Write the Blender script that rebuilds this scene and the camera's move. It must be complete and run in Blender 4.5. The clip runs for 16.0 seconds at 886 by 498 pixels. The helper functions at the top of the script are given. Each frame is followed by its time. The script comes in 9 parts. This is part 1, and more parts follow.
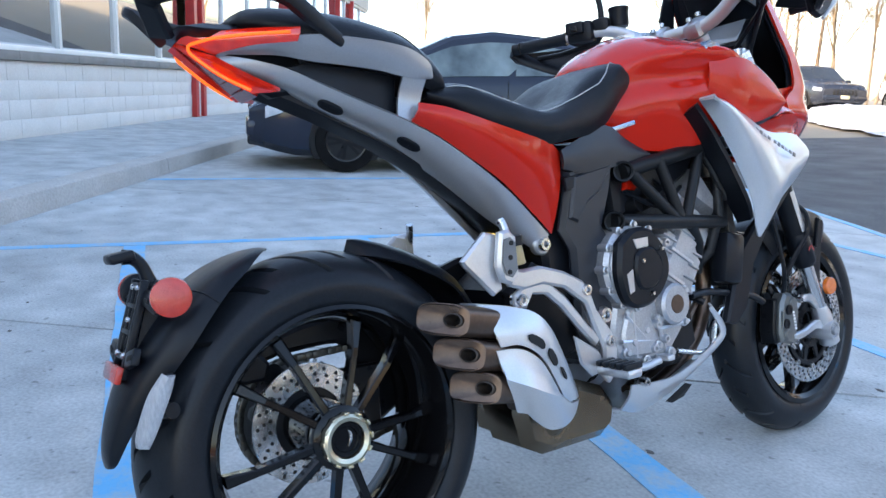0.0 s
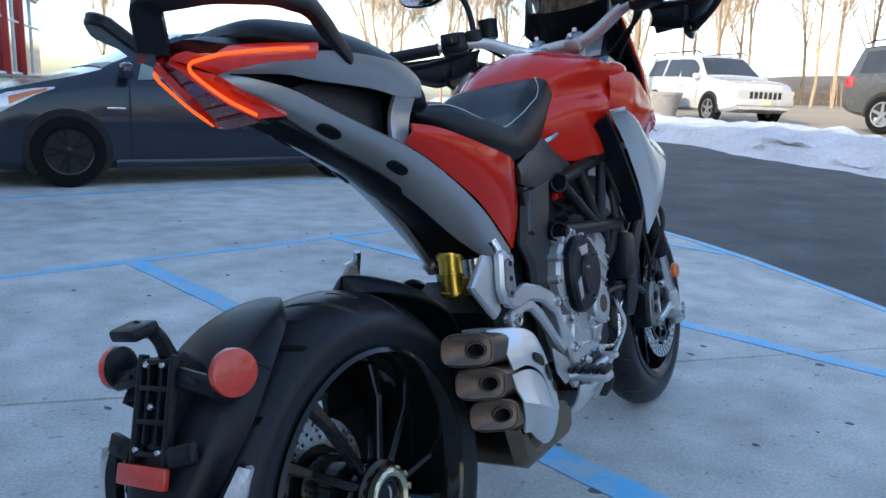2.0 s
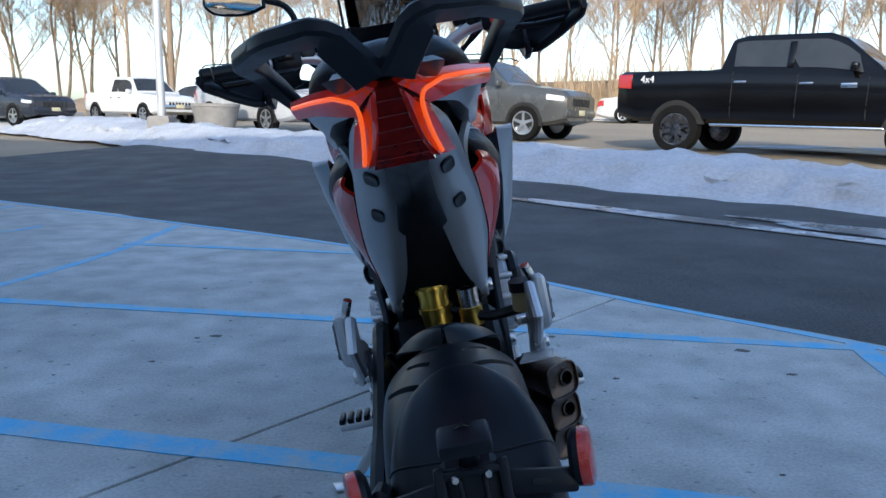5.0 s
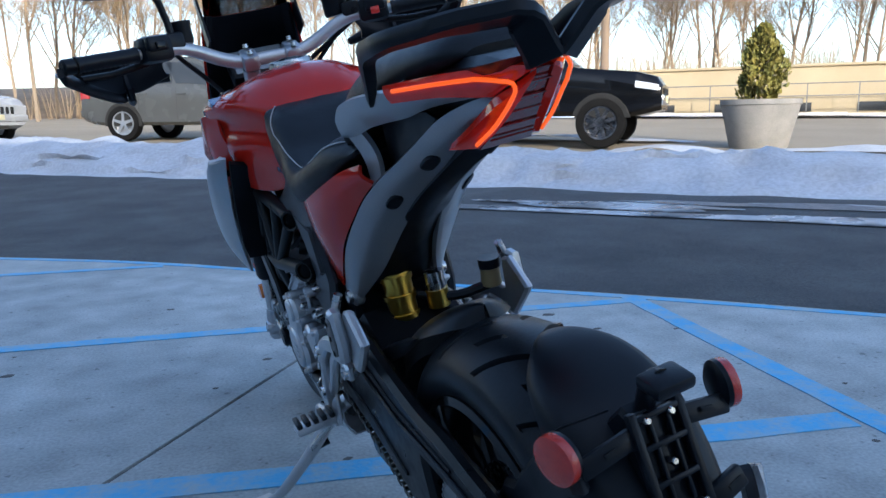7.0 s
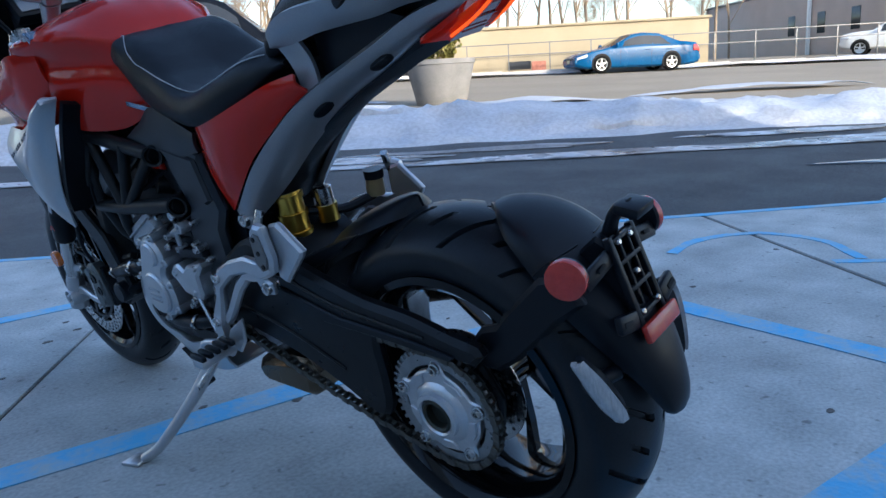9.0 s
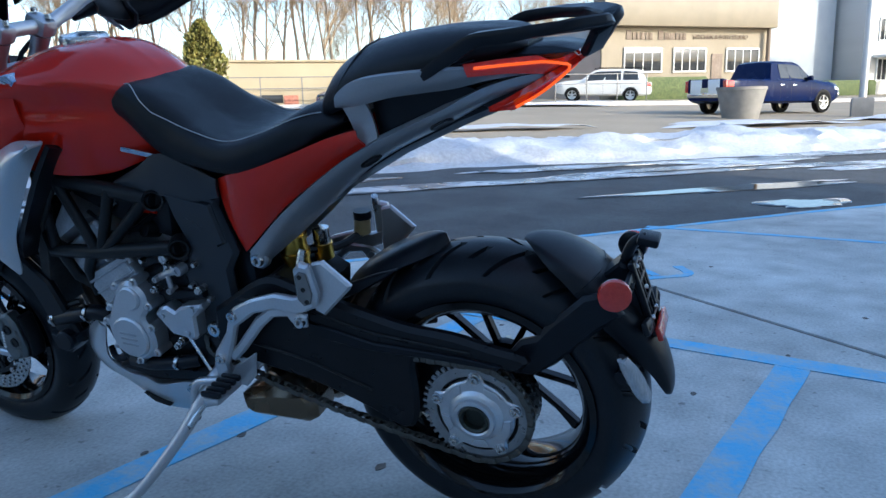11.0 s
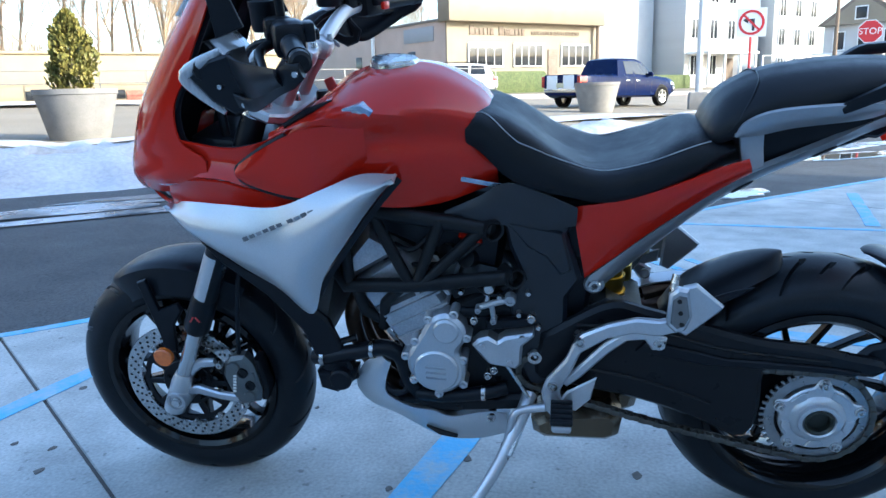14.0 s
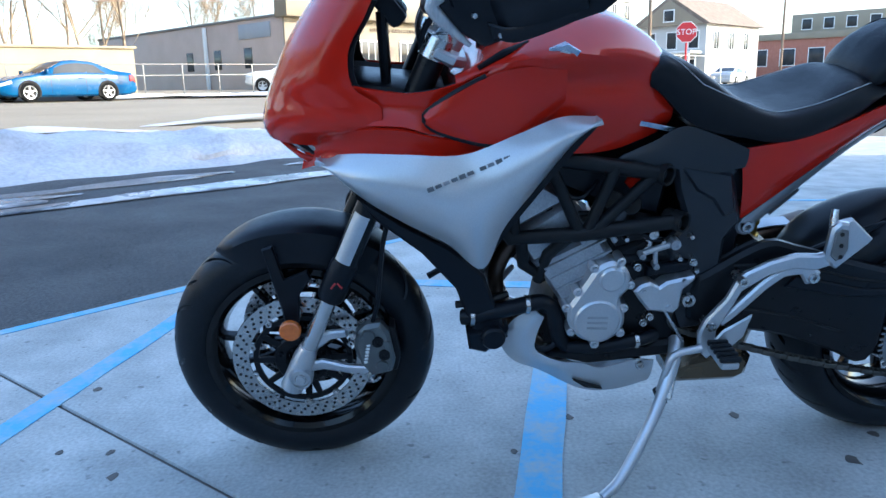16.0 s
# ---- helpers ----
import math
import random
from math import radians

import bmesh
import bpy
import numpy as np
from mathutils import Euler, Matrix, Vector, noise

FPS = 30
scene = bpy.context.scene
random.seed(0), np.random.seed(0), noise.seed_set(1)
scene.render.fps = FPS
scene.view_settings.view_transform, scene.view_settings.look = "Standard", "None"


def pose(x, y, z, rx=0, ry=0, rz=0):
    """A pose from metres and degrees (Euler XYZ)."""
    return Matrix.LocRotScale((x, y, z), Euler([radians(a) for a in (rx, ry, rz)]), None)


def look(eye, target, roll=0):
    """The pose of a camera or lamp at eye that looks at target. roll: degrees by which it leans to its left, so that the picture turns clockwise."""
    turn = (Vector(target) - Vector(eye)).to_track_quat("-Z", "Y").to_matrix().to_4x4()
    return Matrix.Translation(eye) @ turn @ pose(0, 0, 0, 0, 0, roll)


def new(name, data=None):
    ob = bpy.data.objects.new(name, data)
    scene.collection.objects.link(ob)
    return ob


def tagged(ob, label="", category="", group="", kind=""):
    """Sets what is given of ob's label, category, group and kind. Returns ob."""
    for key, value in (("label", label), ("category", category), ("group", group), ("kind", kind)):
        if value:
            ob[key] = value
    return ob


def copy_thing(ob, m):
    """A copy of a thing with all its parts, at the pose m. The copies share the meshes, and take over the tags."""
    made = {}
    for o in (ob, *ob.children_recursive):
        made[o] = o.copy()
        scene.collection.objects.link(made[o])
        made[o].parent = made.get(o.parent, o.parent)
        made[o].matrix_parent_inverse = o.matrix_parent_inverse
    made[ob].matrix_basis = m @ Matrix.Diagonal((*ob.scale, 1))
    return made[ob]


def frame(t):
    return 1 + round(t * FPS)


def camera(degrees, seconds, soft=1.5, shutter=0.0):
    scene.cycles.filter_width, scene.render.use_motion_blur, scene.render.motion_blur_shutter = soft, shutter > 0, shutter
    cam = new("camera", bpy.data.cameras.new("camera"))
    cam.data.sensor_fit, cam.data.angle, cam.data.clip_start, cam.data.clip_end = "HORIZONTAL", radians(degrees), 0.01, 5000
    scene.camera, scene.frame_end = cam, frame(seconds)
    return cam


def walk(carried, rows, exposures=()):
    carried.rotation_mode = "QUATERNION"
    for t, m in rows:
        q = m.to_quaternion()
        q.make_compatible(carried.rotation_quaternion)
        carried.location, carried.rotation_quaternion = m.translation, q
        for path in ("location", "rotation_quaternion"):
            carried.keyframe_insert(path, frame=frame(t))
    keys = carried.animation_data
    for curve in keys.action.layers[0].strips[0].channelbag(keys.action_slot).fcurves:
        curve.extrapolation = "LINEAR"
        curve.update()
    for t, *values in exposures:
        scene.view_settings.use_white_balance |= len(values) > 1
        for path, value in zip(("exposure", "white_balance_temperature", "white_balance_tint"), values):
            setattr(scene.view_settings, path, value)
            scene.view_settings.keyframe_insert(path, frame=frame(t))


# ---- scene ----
cam = camera(61.6, 16.0)
PATH = [
    (0, (1.12, -0.481, 0.911), (-0.523, 0.575, 0.479), 2.6),
    (0.5, (1.069, -0.589, 0.95), (-0.466, 0.621, 0.526), 2.6),
    (1, (1.021, -0.76, 0.98), (-0.382, 0.604, 0.565), 2.6),
    (1.5, (0.891, -0.805, 0.937), (-0.351, 0.709, 0.53), 2.5),
    (2, (0.724, -0.792, 0.924), (-0.389, 0.82, 0.521), 2.3),
    (2.5, (0.598, -0.811, 0.918), (-0.406, 0.873, 0.523), 2.2),
    (3, (0.463, -0.888, 0.945), (-0.313, 0.915, 0.56), 2.0),
    (3.2, (0.404, -0.917, 0.957), (-0.273, 0.926, 0.576), 1.8),
    (5.3, (-0.147, -0.94, 0.911), (-0.069, 1.029, 0.57), 0.6),
    (5.5, (-0.193, -0.917, 0.906), (-0.058, 1.05, 0.564), 0.4),
    (6, (-0.289, -0.876, 0.917), (0.032, 1.069, 0.575), -0.0),
    (6.5, (-0.423, -0.894, 0.909), (0.078, 1.012, 0.566), -0.4),
    (7, (-0.53, -0.887, 0.901), (0.205, 0.94, 0.555), -0.9),
    (7.5, (-0.591, -0.833, 0.89), (0.328, 0.908, 0.54), -1.3),
    (8, (-0.674, -0.821, 0.868), (0.431, 0.806, 0.509), -1.6),
    (8.5, (-0.782, -0.833, 0.795), (0.506, 0.652, 0.426), -2.0),
    (8.7, (-0.845, -0.825, 0.804), (0.488, 0.61, 0.398), -2.7),
    (10.8, (-1.321, -0.534, 0.844), (0.437, 0.332, 0.448), -1.3),
    (11, (-1.385, -0.506, 0.883), (0.401, 0.305, 0.492), -1.3),
    (11.5, (-1.457, -0.41, 0.918), (0.35, 0.352, 0.527), -1.4),
    (12, (-1.492, -0.255, 0.967), (0.357, 0.398, 0.569), -1.5),
    (12.5, (-1.563, -0.067, 0.964), (0.32, 0.472, 0.558), -1.4),
    (13, (-1.662, 0.125, 0.98), (0.236, 0.602, 0.57), -1.3),
    (13.5, (-1.697, 0.302, 0.97), (0.204, 0.766, 0.555), -1.2),
    (14, (-1.701, 0.458, 0.974), (0.212, 0.863, 0.555), -1.4),
    (14.5, (-1.736, 0.64, 0.961), (0.199, 0.915, 0.538), -1.4),
    (15, (-1.772, 0.831, 0.947), (0.178, 0.958, 0.519), -1.4),
    (15.5, (-1.782, 0.983, 0.942), (0.171, 1.027, 0.513), -1.4),
    (16, (-1.747, 1.137, 0.886), (0.205, 1.115, 0.453), -1.4),
]
walk(cam, [(t, look(eye, target, roll)) for t, eye, target, roll in PATH],
     exposures=[(0, 2.5, 6600, 12), (0.5, 2.45, 6500, 11), (1.0, 2.2, 6400, 10), (1.5, 1.85, 6200, 9), (2.5, 1.9, 6000, 8), (3.0, 2.0, 5800, 8), (5.5, 1.2, 5600, 7), (6.0, 1.3, 5600, 7), (8.0, 1.5, 5550, 8), (8.5, 1.5, 5550, 8), (11.5, 1.6, 5450, 5), (12.5, 2.0, 5450, 4), (13.5, 2.2, 5450, 4), (14.5, 2.2, 5450, 4), (15.0, 2.2, 5500, 5), (16.0, 2.15, 5500, 5)])

# ---- light ----
world = bpy.data.worlds.new("world")
scene.world = world
world.use_nodes = True
SUN_EL, SUN_AZ = 22.0, 188.0          # degrees; azimuth clockwise from +y
sky = world.node_tree.nodes.new("ShaderNodeTexSky")
sky.sky_type, sky.sun_disc = "NISHITA", False
sky.sun_elevation, sky.sun_rotation = radians(SUN_EL), radians(SUN_AZ)
sky.air_density, sky.dust_density, sky.ozone_density = 1.0, 2.0, 1.0
world.node_tree.links.new(sky.outputs[0], world.node_tree.nodes["Background"].inputs[0])
world.node_tree.nodes["Background"].inputs[1].default_value = 0.15
sun = new("sun", bpy.data.lights.new("sun", "SUN"))
sun.data.energy, sun.data.angle, sun.data.color = 2.0, radians(0.5), (1.0, 0.83, 0.62)
_a, _e = radians(SUN_AZ), radians(SUN_EL)
TO_SUN = Vector((math.sin(_a) * math.cos(_e), math.cos(_a) * math.cos(_e), math.sin(_e)))
sun.matrix_world = look(TO_SUN * 60, (0, 0, 0))

# ---- materials ----
def mat(name, col, rough=0.5, metal=0.0, col2=None, scale=8.0, detail=4.0, mix=0.5, fine=0.0, fscale=120.0,
        bump=0.0, bscale=60.0, coat=0.0, rvar=0.0, per=0.0, emit=None, power=0.0, stretch=None, spec=None):
    """A node material: two-scale colour variation, roughness variation, bump, clear coat."""
    m = bpy.data.materials.new(name)
    m.use_nodes = True
    nt = m.node_tree
    b = nt.nodes["Principled BSDF"]
    N, link = nt.nodes.new, nt.links.new
    b.inputs["Base Color"].default_value = (*col, 1)
    b.inputs["Roughness"].default_value = rough
    b.inputs["Metallic"].default_value = metal
    b.inputs["Coat Weight"].default_value = coat
    b.inputs["Coat Roughness"].default_value = 0.04
    if spec is not None:
        b.inputs["Specular IOR Level"].default_value = spec
    tc = N("ShaderNodeTexCoord")
    src = tc.outputs["Object"]
    if stretch:
        mp = N("ShaderNodeMapping")
        mp.inputs["Scale"].default_value = stretch
        link(src, mp.inputs[0])
        src = mp.outputs[0]
    col_out = None
    if col2 is not None:
        n1 = N("ShaderNodeTexNoise")
        n1.inputs["Scale"].default_value, n1.inputs["Detail"].default_value = scale, detail
        link(src, n1.inputs["Vector"])
        r = N("ShaderNodeValToRGB")
        r.color_ramp.elements[0].position, r.color_ramp.elements[1].position = 0.5 - mix / 2, 0.5 + mix / 2
        r.color_ramp.elements[0].color, r.color_ramp.elements[1].color = (*col, 1), (*col2, 1)
        link(n1.outputs[0], r.inputs[0])
        col_out = r.outputs[0]
    if fine:
        n2 = N("ShaderNodeTexNoise")
        n2.inputs["Scale"].default_value, n2.inputs["Detail"].default_value = fscale, 3
        link(src, n2.inputs["Vector"])
        mr = N("ShaderNodeMapRange")
        mr.inputs[1].default_value, mr.inputs[2].default_value = 0.3, 0.7
        mr.inputs[3].default_value, mr.inputs[4].default_value = 1 - fine, 1 + fine
        link(n2.outputs[0], mr.inputs[0])
        vm = N("ShaderNodeVectorMath")
        vm.operation = "SCALE"
        if col_out:
            link(col_out, vm.inputs[0])
        else:
            vm.inputs[0].default_value = col
        link(mr.outputs[0], vm.inputs["Scale"])
        col_out = vm.outputs[0]
    if per:
        oi = N("ShaderNodeObjectInfo")
        mr = N("ShaderNodeMapRange")
        mr.inputs[3].default_value, mr.inputs[4].default_value = 1 - per, 1 + per
        link(oi.outputs["Random"], mr.inputs[0])
        vm = N("ShaderNodeVectorMath")
        vm.operation = "SCALE"
        if col_out:
            link(col_out, vm.inputs[0])
        else:
            vm.inputs[0].default_value = col
        link(mr.outputs[0], vm.inputs["Scale"])
        col_out = vm.outputs[0]
    if col_out:
        link(col_out, b.inputs["Base Color"])
    if rvar:
        n3 = N("ShaderNodeTexNoise")
        n3.inputs["Scale"].default_value, n3.inputs["Detail"].default_value = scale * 1.7, 4
        link(src, n3.inputs["Vector"])
        mr = N("ShaderNodeMapRange")
        mr.inputs[1].default_value, mr.inputs[2].default_value = 0.3, 0.7
        mr.inputs[3].default_value, mr.inputs[4].default_value = max(rough - rvar, 0.02), min(rough + rvar, 1)
        link(n3.outputs[0], mr.inputs[0])
        link(mr.outputs[0], b.inputs["Roughness"])
    if bump:
        n4 = N("ShaderNodeTexNoise")
        n4.inputs["Scale"].default_value, n4.inputs["Detail"].default_value = bscale, 5
        link(src, n4.inputs["Vector"])
        bp = N("ShaderNodeBump")
        bp.inputs["Strength"].default_value, bp.inputs["Distance"].default_value = bump, 0.01
        link(n4.outputs[0], bp.inputs["Height"])
        link(bp.outputs[0], b.inputs["Normal"])
    if emit:
        b.inputs["Emission Color"].default_value = (*emit, 1)
        b.inputs["Emission Strength"].default_value = power
    return m


def glass_mat(name, tint=(0.85, 0.9, 0.9), rough=0.0, ior=1.45, coated=None):
    """Clear glass that lets light straight through, glossy by Fresnel or by an even mirror coating."""
    m = bpy.data.materials.new(name)
    m.use_nodes = True
    nt = m.node_tree
    nt.nodes.remove(nt.nodes["Principled BSDF"])
    out = nt.nodes["Material Output"]
    tr, gl, fr, mx = (nt.nodes.new(k) for k in ("ShaderNodeBsdfTransparent", "ShaderNodeBsdfGlossy", "ShaderNodeFresnel", "ShaderNodeMixShader"))
    tr.inputs[0].default_value = (*tint, 1)
    gl.inputs["Roughness"].default_value = rough
    fr.inputs[0].default_value = ior
    if coated:
        mx.inputs[0].default_value = coated
    else:
        nt.links.new(fr.outputs[0], mx.inputs[0])
    nt.links.new(tr.outputs[0], mx.inputs[1])
    nt.links.new(gl.outputs[0], mx.inputs[2])
    nt.links.new(mx.outputs[0], out.inputs[0])
    return m


def concrete():
    """Worn broom-finished concrete: broad blotches, mottling, grain and small dark pits."""
    m = mat("apron concrete", (0.31, 0.325, 0.322), 0.88, bump=0.12, bscale=260)
    nt = m.node_tree
    b, tc = nt.nodes["Principled BSDF"], nt.nodes["Texture Coordinate"]
    total = None
    for scale, detail, lo, hi, amp in ((0.55, 6, 0.3, 0.7, 0.16), (4.5, 9, 0.3, 0.7, 0.20), (95, 4, 0.25, 0.75, 0.20), (26, 2, 0.66, 0.74, -0.42)):
        n, mr = nt.nodes.new("ShaderNodeTexNoise"), nt.nodes.new("ShaderNodeMapRange")
        n.inputs["Scale"].default_value, n.inputs["Detail"].default_value = scale, detail
        nt.links.new(tc.outputs["Object"], n.inputs["Vector"])
        nt.links.new(n.outputs[0], mr.inputs[0])
        mr.inputs[1].default_value, mr.inputs[2].default_value = lo, hi
        mr.inputs[3].default_value, mr.inputs[4].default_value = (1 - amp, 1 + amp) if amp > 0 else (1.0, 1 + amp)
        if total is None:
            total = mr.outputs[0]
        else:
            mu = nt.nodes.new("ShaderNodeMath")
            mu.operation = "MULTIPLY"
            nt.links.new(total, mu.inputs[0])
            nt.links.new(mr.outputs[0], mu.inputs[1])
            total = mu.outputs[0]
    vm = nt.nodes.new("ShaderNodeVectorMath")
    vm.operation = "SCALE"
    vm.inputs[0].default_value = (0.39, 0.402, 0.392)
    nt.links.new(total, vm.inputs["Scale"])
    nt.links.new(vm.outputs[0], b.inputs["Base Color"])
    return m


CONCRETE = concrete()
JOINT = mat("joint filler", (0.07, 0.065, 0.06), 0.95, col2=(0.12, 0.11, 0.10), scale=20)
ASPHALT = mat("lane asphalt", (0.035, 0.036, 0.038), 0.75, col2=(0.065, 0.066, 0.068), scale=1.1, detail=9, mix=0.6, fine=0.5, fscale=70, bump=0.5, bscale=130, rvar=0.12)
ROAD = mat("salted road asphalt", (0.205, 0.172, 0.125), 0.9, col2=(0.275, 0.235, 0.175), scale=0.35, detail=7, mix=0.6, fine=0.12, fscale=25, bump=0.3, bscale=60)
SNOW = mat("old snow", (0.46, 0.49, 0.54), 0.6, col2=(0.36, 0.37, 0.395), scale=1.6, detail=9, mix=0.5, fine=0.14, fscale=22, bump=1.6, bscale=7)
SLUSH = mat("thin ice and slush", (0.055, 0.057, 0.062), 0.30, col2=(0.36, 0.39, 0.43), scale=2.2, detail=12, mix=0.16, bump=0.25, bscale=30, rvar=0.12)
WET = mat("wet asphalt", (0.022, 0.024, 0.027), 0.025, col2=(0.03, 0.03, 0.03), scale=2)
KERB = mat("kerb concrete", (0.36, 0.34, 0.31), 0.85, col2=(0.45, 0.43, 0.40), scale=3, fine=0.12, fscale=60, bump=0.3, bscale=70)
TAR = mat("gum and oil spots", (0.06, 0.055, 0.05), 0.8, col2=(0.12, 0.11, 0.10), scale=30)


def blue_paint():
    m = mat("worn blue line paint", (0.02, 0.20, 0.55), 0.6, bump=0.2, bscale=80)
    nt = m.node_tree
    b = nt.nodes["Principled BSDF"]
    tc = nt.nodes["Texture Coordinate"]
    n, n2 = nt.nodes.new("ShaderNodeTexNoise"), nt.nodes.new("ShaderNodeTexNoise")
    n.inputs["Scale"].default_value, n.inputs["Detail"].default_value = 9, 10
    n2.inputs["Scale"].default_value, n2.inputs["Detail"].default_value = 60, 6
    add = nt.nodes.new("ShaderNodeMath")
    add.operation = "MULTIPLY_ADD"
    add.inputs[1].default_value = 0.5
    r = nt.nodes.new("ShaderNodeValToRGB")
    e = r.color_ramp.elements
    e[0].position, e[1].position = 0.62, 0.98
    e[0].color, e[1].color = (0.10, 0.40, 0.68, 1), (0.32, 0.42, 0.48, 1)
    for k in (n, n2):
        nt.links.new(tc.outputs["Object"], k.inputs["Vector"])
    nt.links.new(n2.outputs[0], add.inputs[0])
    nt.links.new(n.outputs[0], add.inputs[2])
    nt.links.new(add.outputs[0], r.inputs[0])
    nt.links.new(r.outputs[0], b.inputs["Base Color"])
    return m


BLUE = blue_paint()
RED = mat("red body paint", (0.46, 0.012, 0.004), 0.22, coat=0.55, col2=(0.50, 0.015, 0.005), scale=3, mix=0.8, spec=0.12)
SILVER = mat("satin silver paint", (0.49, 0.505, 0.525), 0.30, 0.5, col2=(0.54, 0.555, 0.575), scale=4, fine=0.05, fscale=400, coat=0.3)
GREYP = mat("grey metallic paint", (0.32, 0.325, 0.34), 0.30, 0.55, col2=(0.36, 0.365, 0.38), scale=5, fine=0.06, fscale=500, coat=0.25)
ALU = mat("cast aluminium", (0.50, 0.51, 0.53), 0.36, 0.82, col2=(0.58, 0.59, 0.61), scale=10, fine=0.04, fscale=250, bump=0.03, bscale=300, rvar=0.08)
ALUD = mat("painted engine casting", (0.34, 0.35, 0.37), 0.42, 0.7, col2=(0.46, 0.47, 0.49), scale=16, fine=0.12, fscale=220, bump=0.08, bscale=260)
STEEL = mat("bright steel", (0.60, 0.60, 0.60), 0.25, 1.0, col2=(0.48, 0.48, 0.47), scale=30, rvar=0.1)
BRONZE = mat("heat-browned steel", (0.085, 0.056, 0.042), 0.34, 0.8, col2=(0.125, 0.088, 0.066), scale=9, fine=0.1, fscale=120, rvar=0.08)
HEAT = mat("heat-stained exhaust", (0.24, 0.18, 0.115), 0.24, 1.0, col2=(0.13, 0.105, 0.08), scale=6, mix=0.5, rvar=0.06)
GOLD = mat("gold anodised shock", (0.62, 0.40, 0.06), 0.28, 1.0, col2=(0.70, 0.47, 0.10), scale=12)
BLACKP = mat("satin black plastic", (0.0050, 0.0063, 0.0092), 0.34, col2=(0.0080, 0.0096, 0.0132), scale=12, bump=0.05, bscale=500, rvar=0.06, spec=0.20)
BLACKG = mat("gloss black paint", (0.003, 0.003, 0.0035), 0.09, col2=(0.005, 0.005, 0.0055), scale=6, spec=0.30)
BLACKM = mat("matt black metal", (0.0050, 0.0056, 0.0072), 0.34, 0.0, col2=(0.0085, 0.0092, 0.0112), scale=18, rvar=0.08, spec=0.22)
FRAMEP = mat("dark grey frame paint", (0.0070, 0.0076, 0.0088), 0.42, 0.0, col2=(0.010, 0.0108, 0.012), scale=15, spec=0.22)
RUBBER = mat("tyre rubber", (0.0085, 0.0102, 0.013), 0.33, col2=(0.0125, 0.0148, 0.0185), scale=16, fine=0.15, fscale=200, bump=0.05, bscale=250, spec=0.20)
SEATM = mat("black grained vinyl", (0.0035, 0.0042, 0.006), 0.40, col2=(0.0055, 0.0065, 0.009), scale=20, bump=0.14, bscale=900, rvar=0.05, spec=0.24)
STITCH = mat("pale grey thread", (0.45, 0.45, 0.46), 0.7, col2=(0.52, 0.52, 0.52), scale=200)
REDLENS = mat("red tail lens", (0.60, 0.020, 0.008), 0.08, coat=0.8, col2=(0.45, 0.012, 0.006), scale=60, emit=(1.0, 0.03, 0.008), power=0.012)
DARKLENS = mat("dark red lens", (0.22, 0.007, 0.005), 0.08, coat=0.8, col2=(0.12, 0.004, 0.004), scale=80)
LED = mat("lit red strip", (0.8, 0.04, 0.01), 0.2, col2=(0.7, 0.03, 0.01), scale=60, emit=(1.0, 0.125, 0.010), power=0.34)
ORANGE = mat("orange reflector", (0.70, 0.17, 0.02), 0.15, coat=0.6, col2=(0.55, 0.12, 0.015), scale=120, bump=0.2, bscale=400)
REDREF = mat("red reflector", (0.50, 0.03, 0.015), 0.15, coat=0.6, col2=(0.40, 0.02, 0.01), scale=120, bump=0.2, bscale=400)
CLEARL = mat("clear ribbed lamp lens", (0.30, 0.31, 0.325), 0.05, coat=1.0, col2=(0.42, 0.43, 0.45), scale=260, bump=0.3, bscale=420, stretch=(1, 1, 0.25))
MIRROR = mat("mirror glass", (0.9, 0.9, 0.9), 0.02, 1.0, col2=(0.88, 0.88, 0.9), scale=3)
CHAINM = mat("oiled chain steel", (0.10, 0.095, 0.085), 0.4, 0.9, col2=(0.16, 0.15, 0.13), scale=60)
SMOKE = glass_mat("smoked windscreen", (0.30, 0.31, 0.33))
MESHM = mat("radiator mesh", (0.03, 0.03, 0.03), 0.6, 0.6, col2=(0.05, 0.05, 0.05), scale=90)
MARKD = mat("dark grey lettering film", (0.10, 0.105, 0.115), 0.35, col2=(0.15, 0.155, 0.165), scale=60)
MARKR = mat("wine-red lettering film", (0.16, 0.02, 0.025), 0.35, col2=(0.20, 0.03, 0.03), scale=60)
BADGE = mat("badge blue and chrome", (0.16, 0.26, 0.42), 0.25, 0.8, col2=(0.6, 0.62, 0.64), scale=60)


# ---- mesh helpers ----
def mesh_ob(name, verts, faces, material, parent=None, label="", sharp=38):
    me = bpy.data.meshes.new(name)
    me.from_pydata([tuple(map(float, v)) for v in verts], [], faces)
    me.validate()
    me.materials.append(material)
    bm = bmesh.new()
    bm.from_mesh(me)
    bmesh.ops.recalc_face_normals(bm, faces=bm.faces)
    bm.to_mesh(me)
    bm.free()
    me.shade_smooth()
    me.set_sharp_from_angle(angle=radians(sharp))
    ob = new(name, me)
    if parent:
        ob.parent = parent
    if label:
        tagged(ob, label)
    return ob


def part(name, bm, material, parent, label="", sharp=38):
    """Links a bmesh as one mesh object under a thing or under a part."""
    me = bpy.data.meshes.new(name)
    bmesh.ops.recalc_face_normals(bm, faces=bm.faces)
    bm.to_mesh(me)
    bm.free()
    me.materials.append(material)
    me.shade_smooth()
    me.set_sharp_from_angle(angle=radians(sharp))
    ob = new(name, me)
    if parent:
        ob.parent = parent
    if label:
        tagged(ob, label)
    return ob


def thing(name, m, label, category, group=""):
    ob = new(name)
    ob.matrix_world = m
    return tagged(ob, label, category, group)


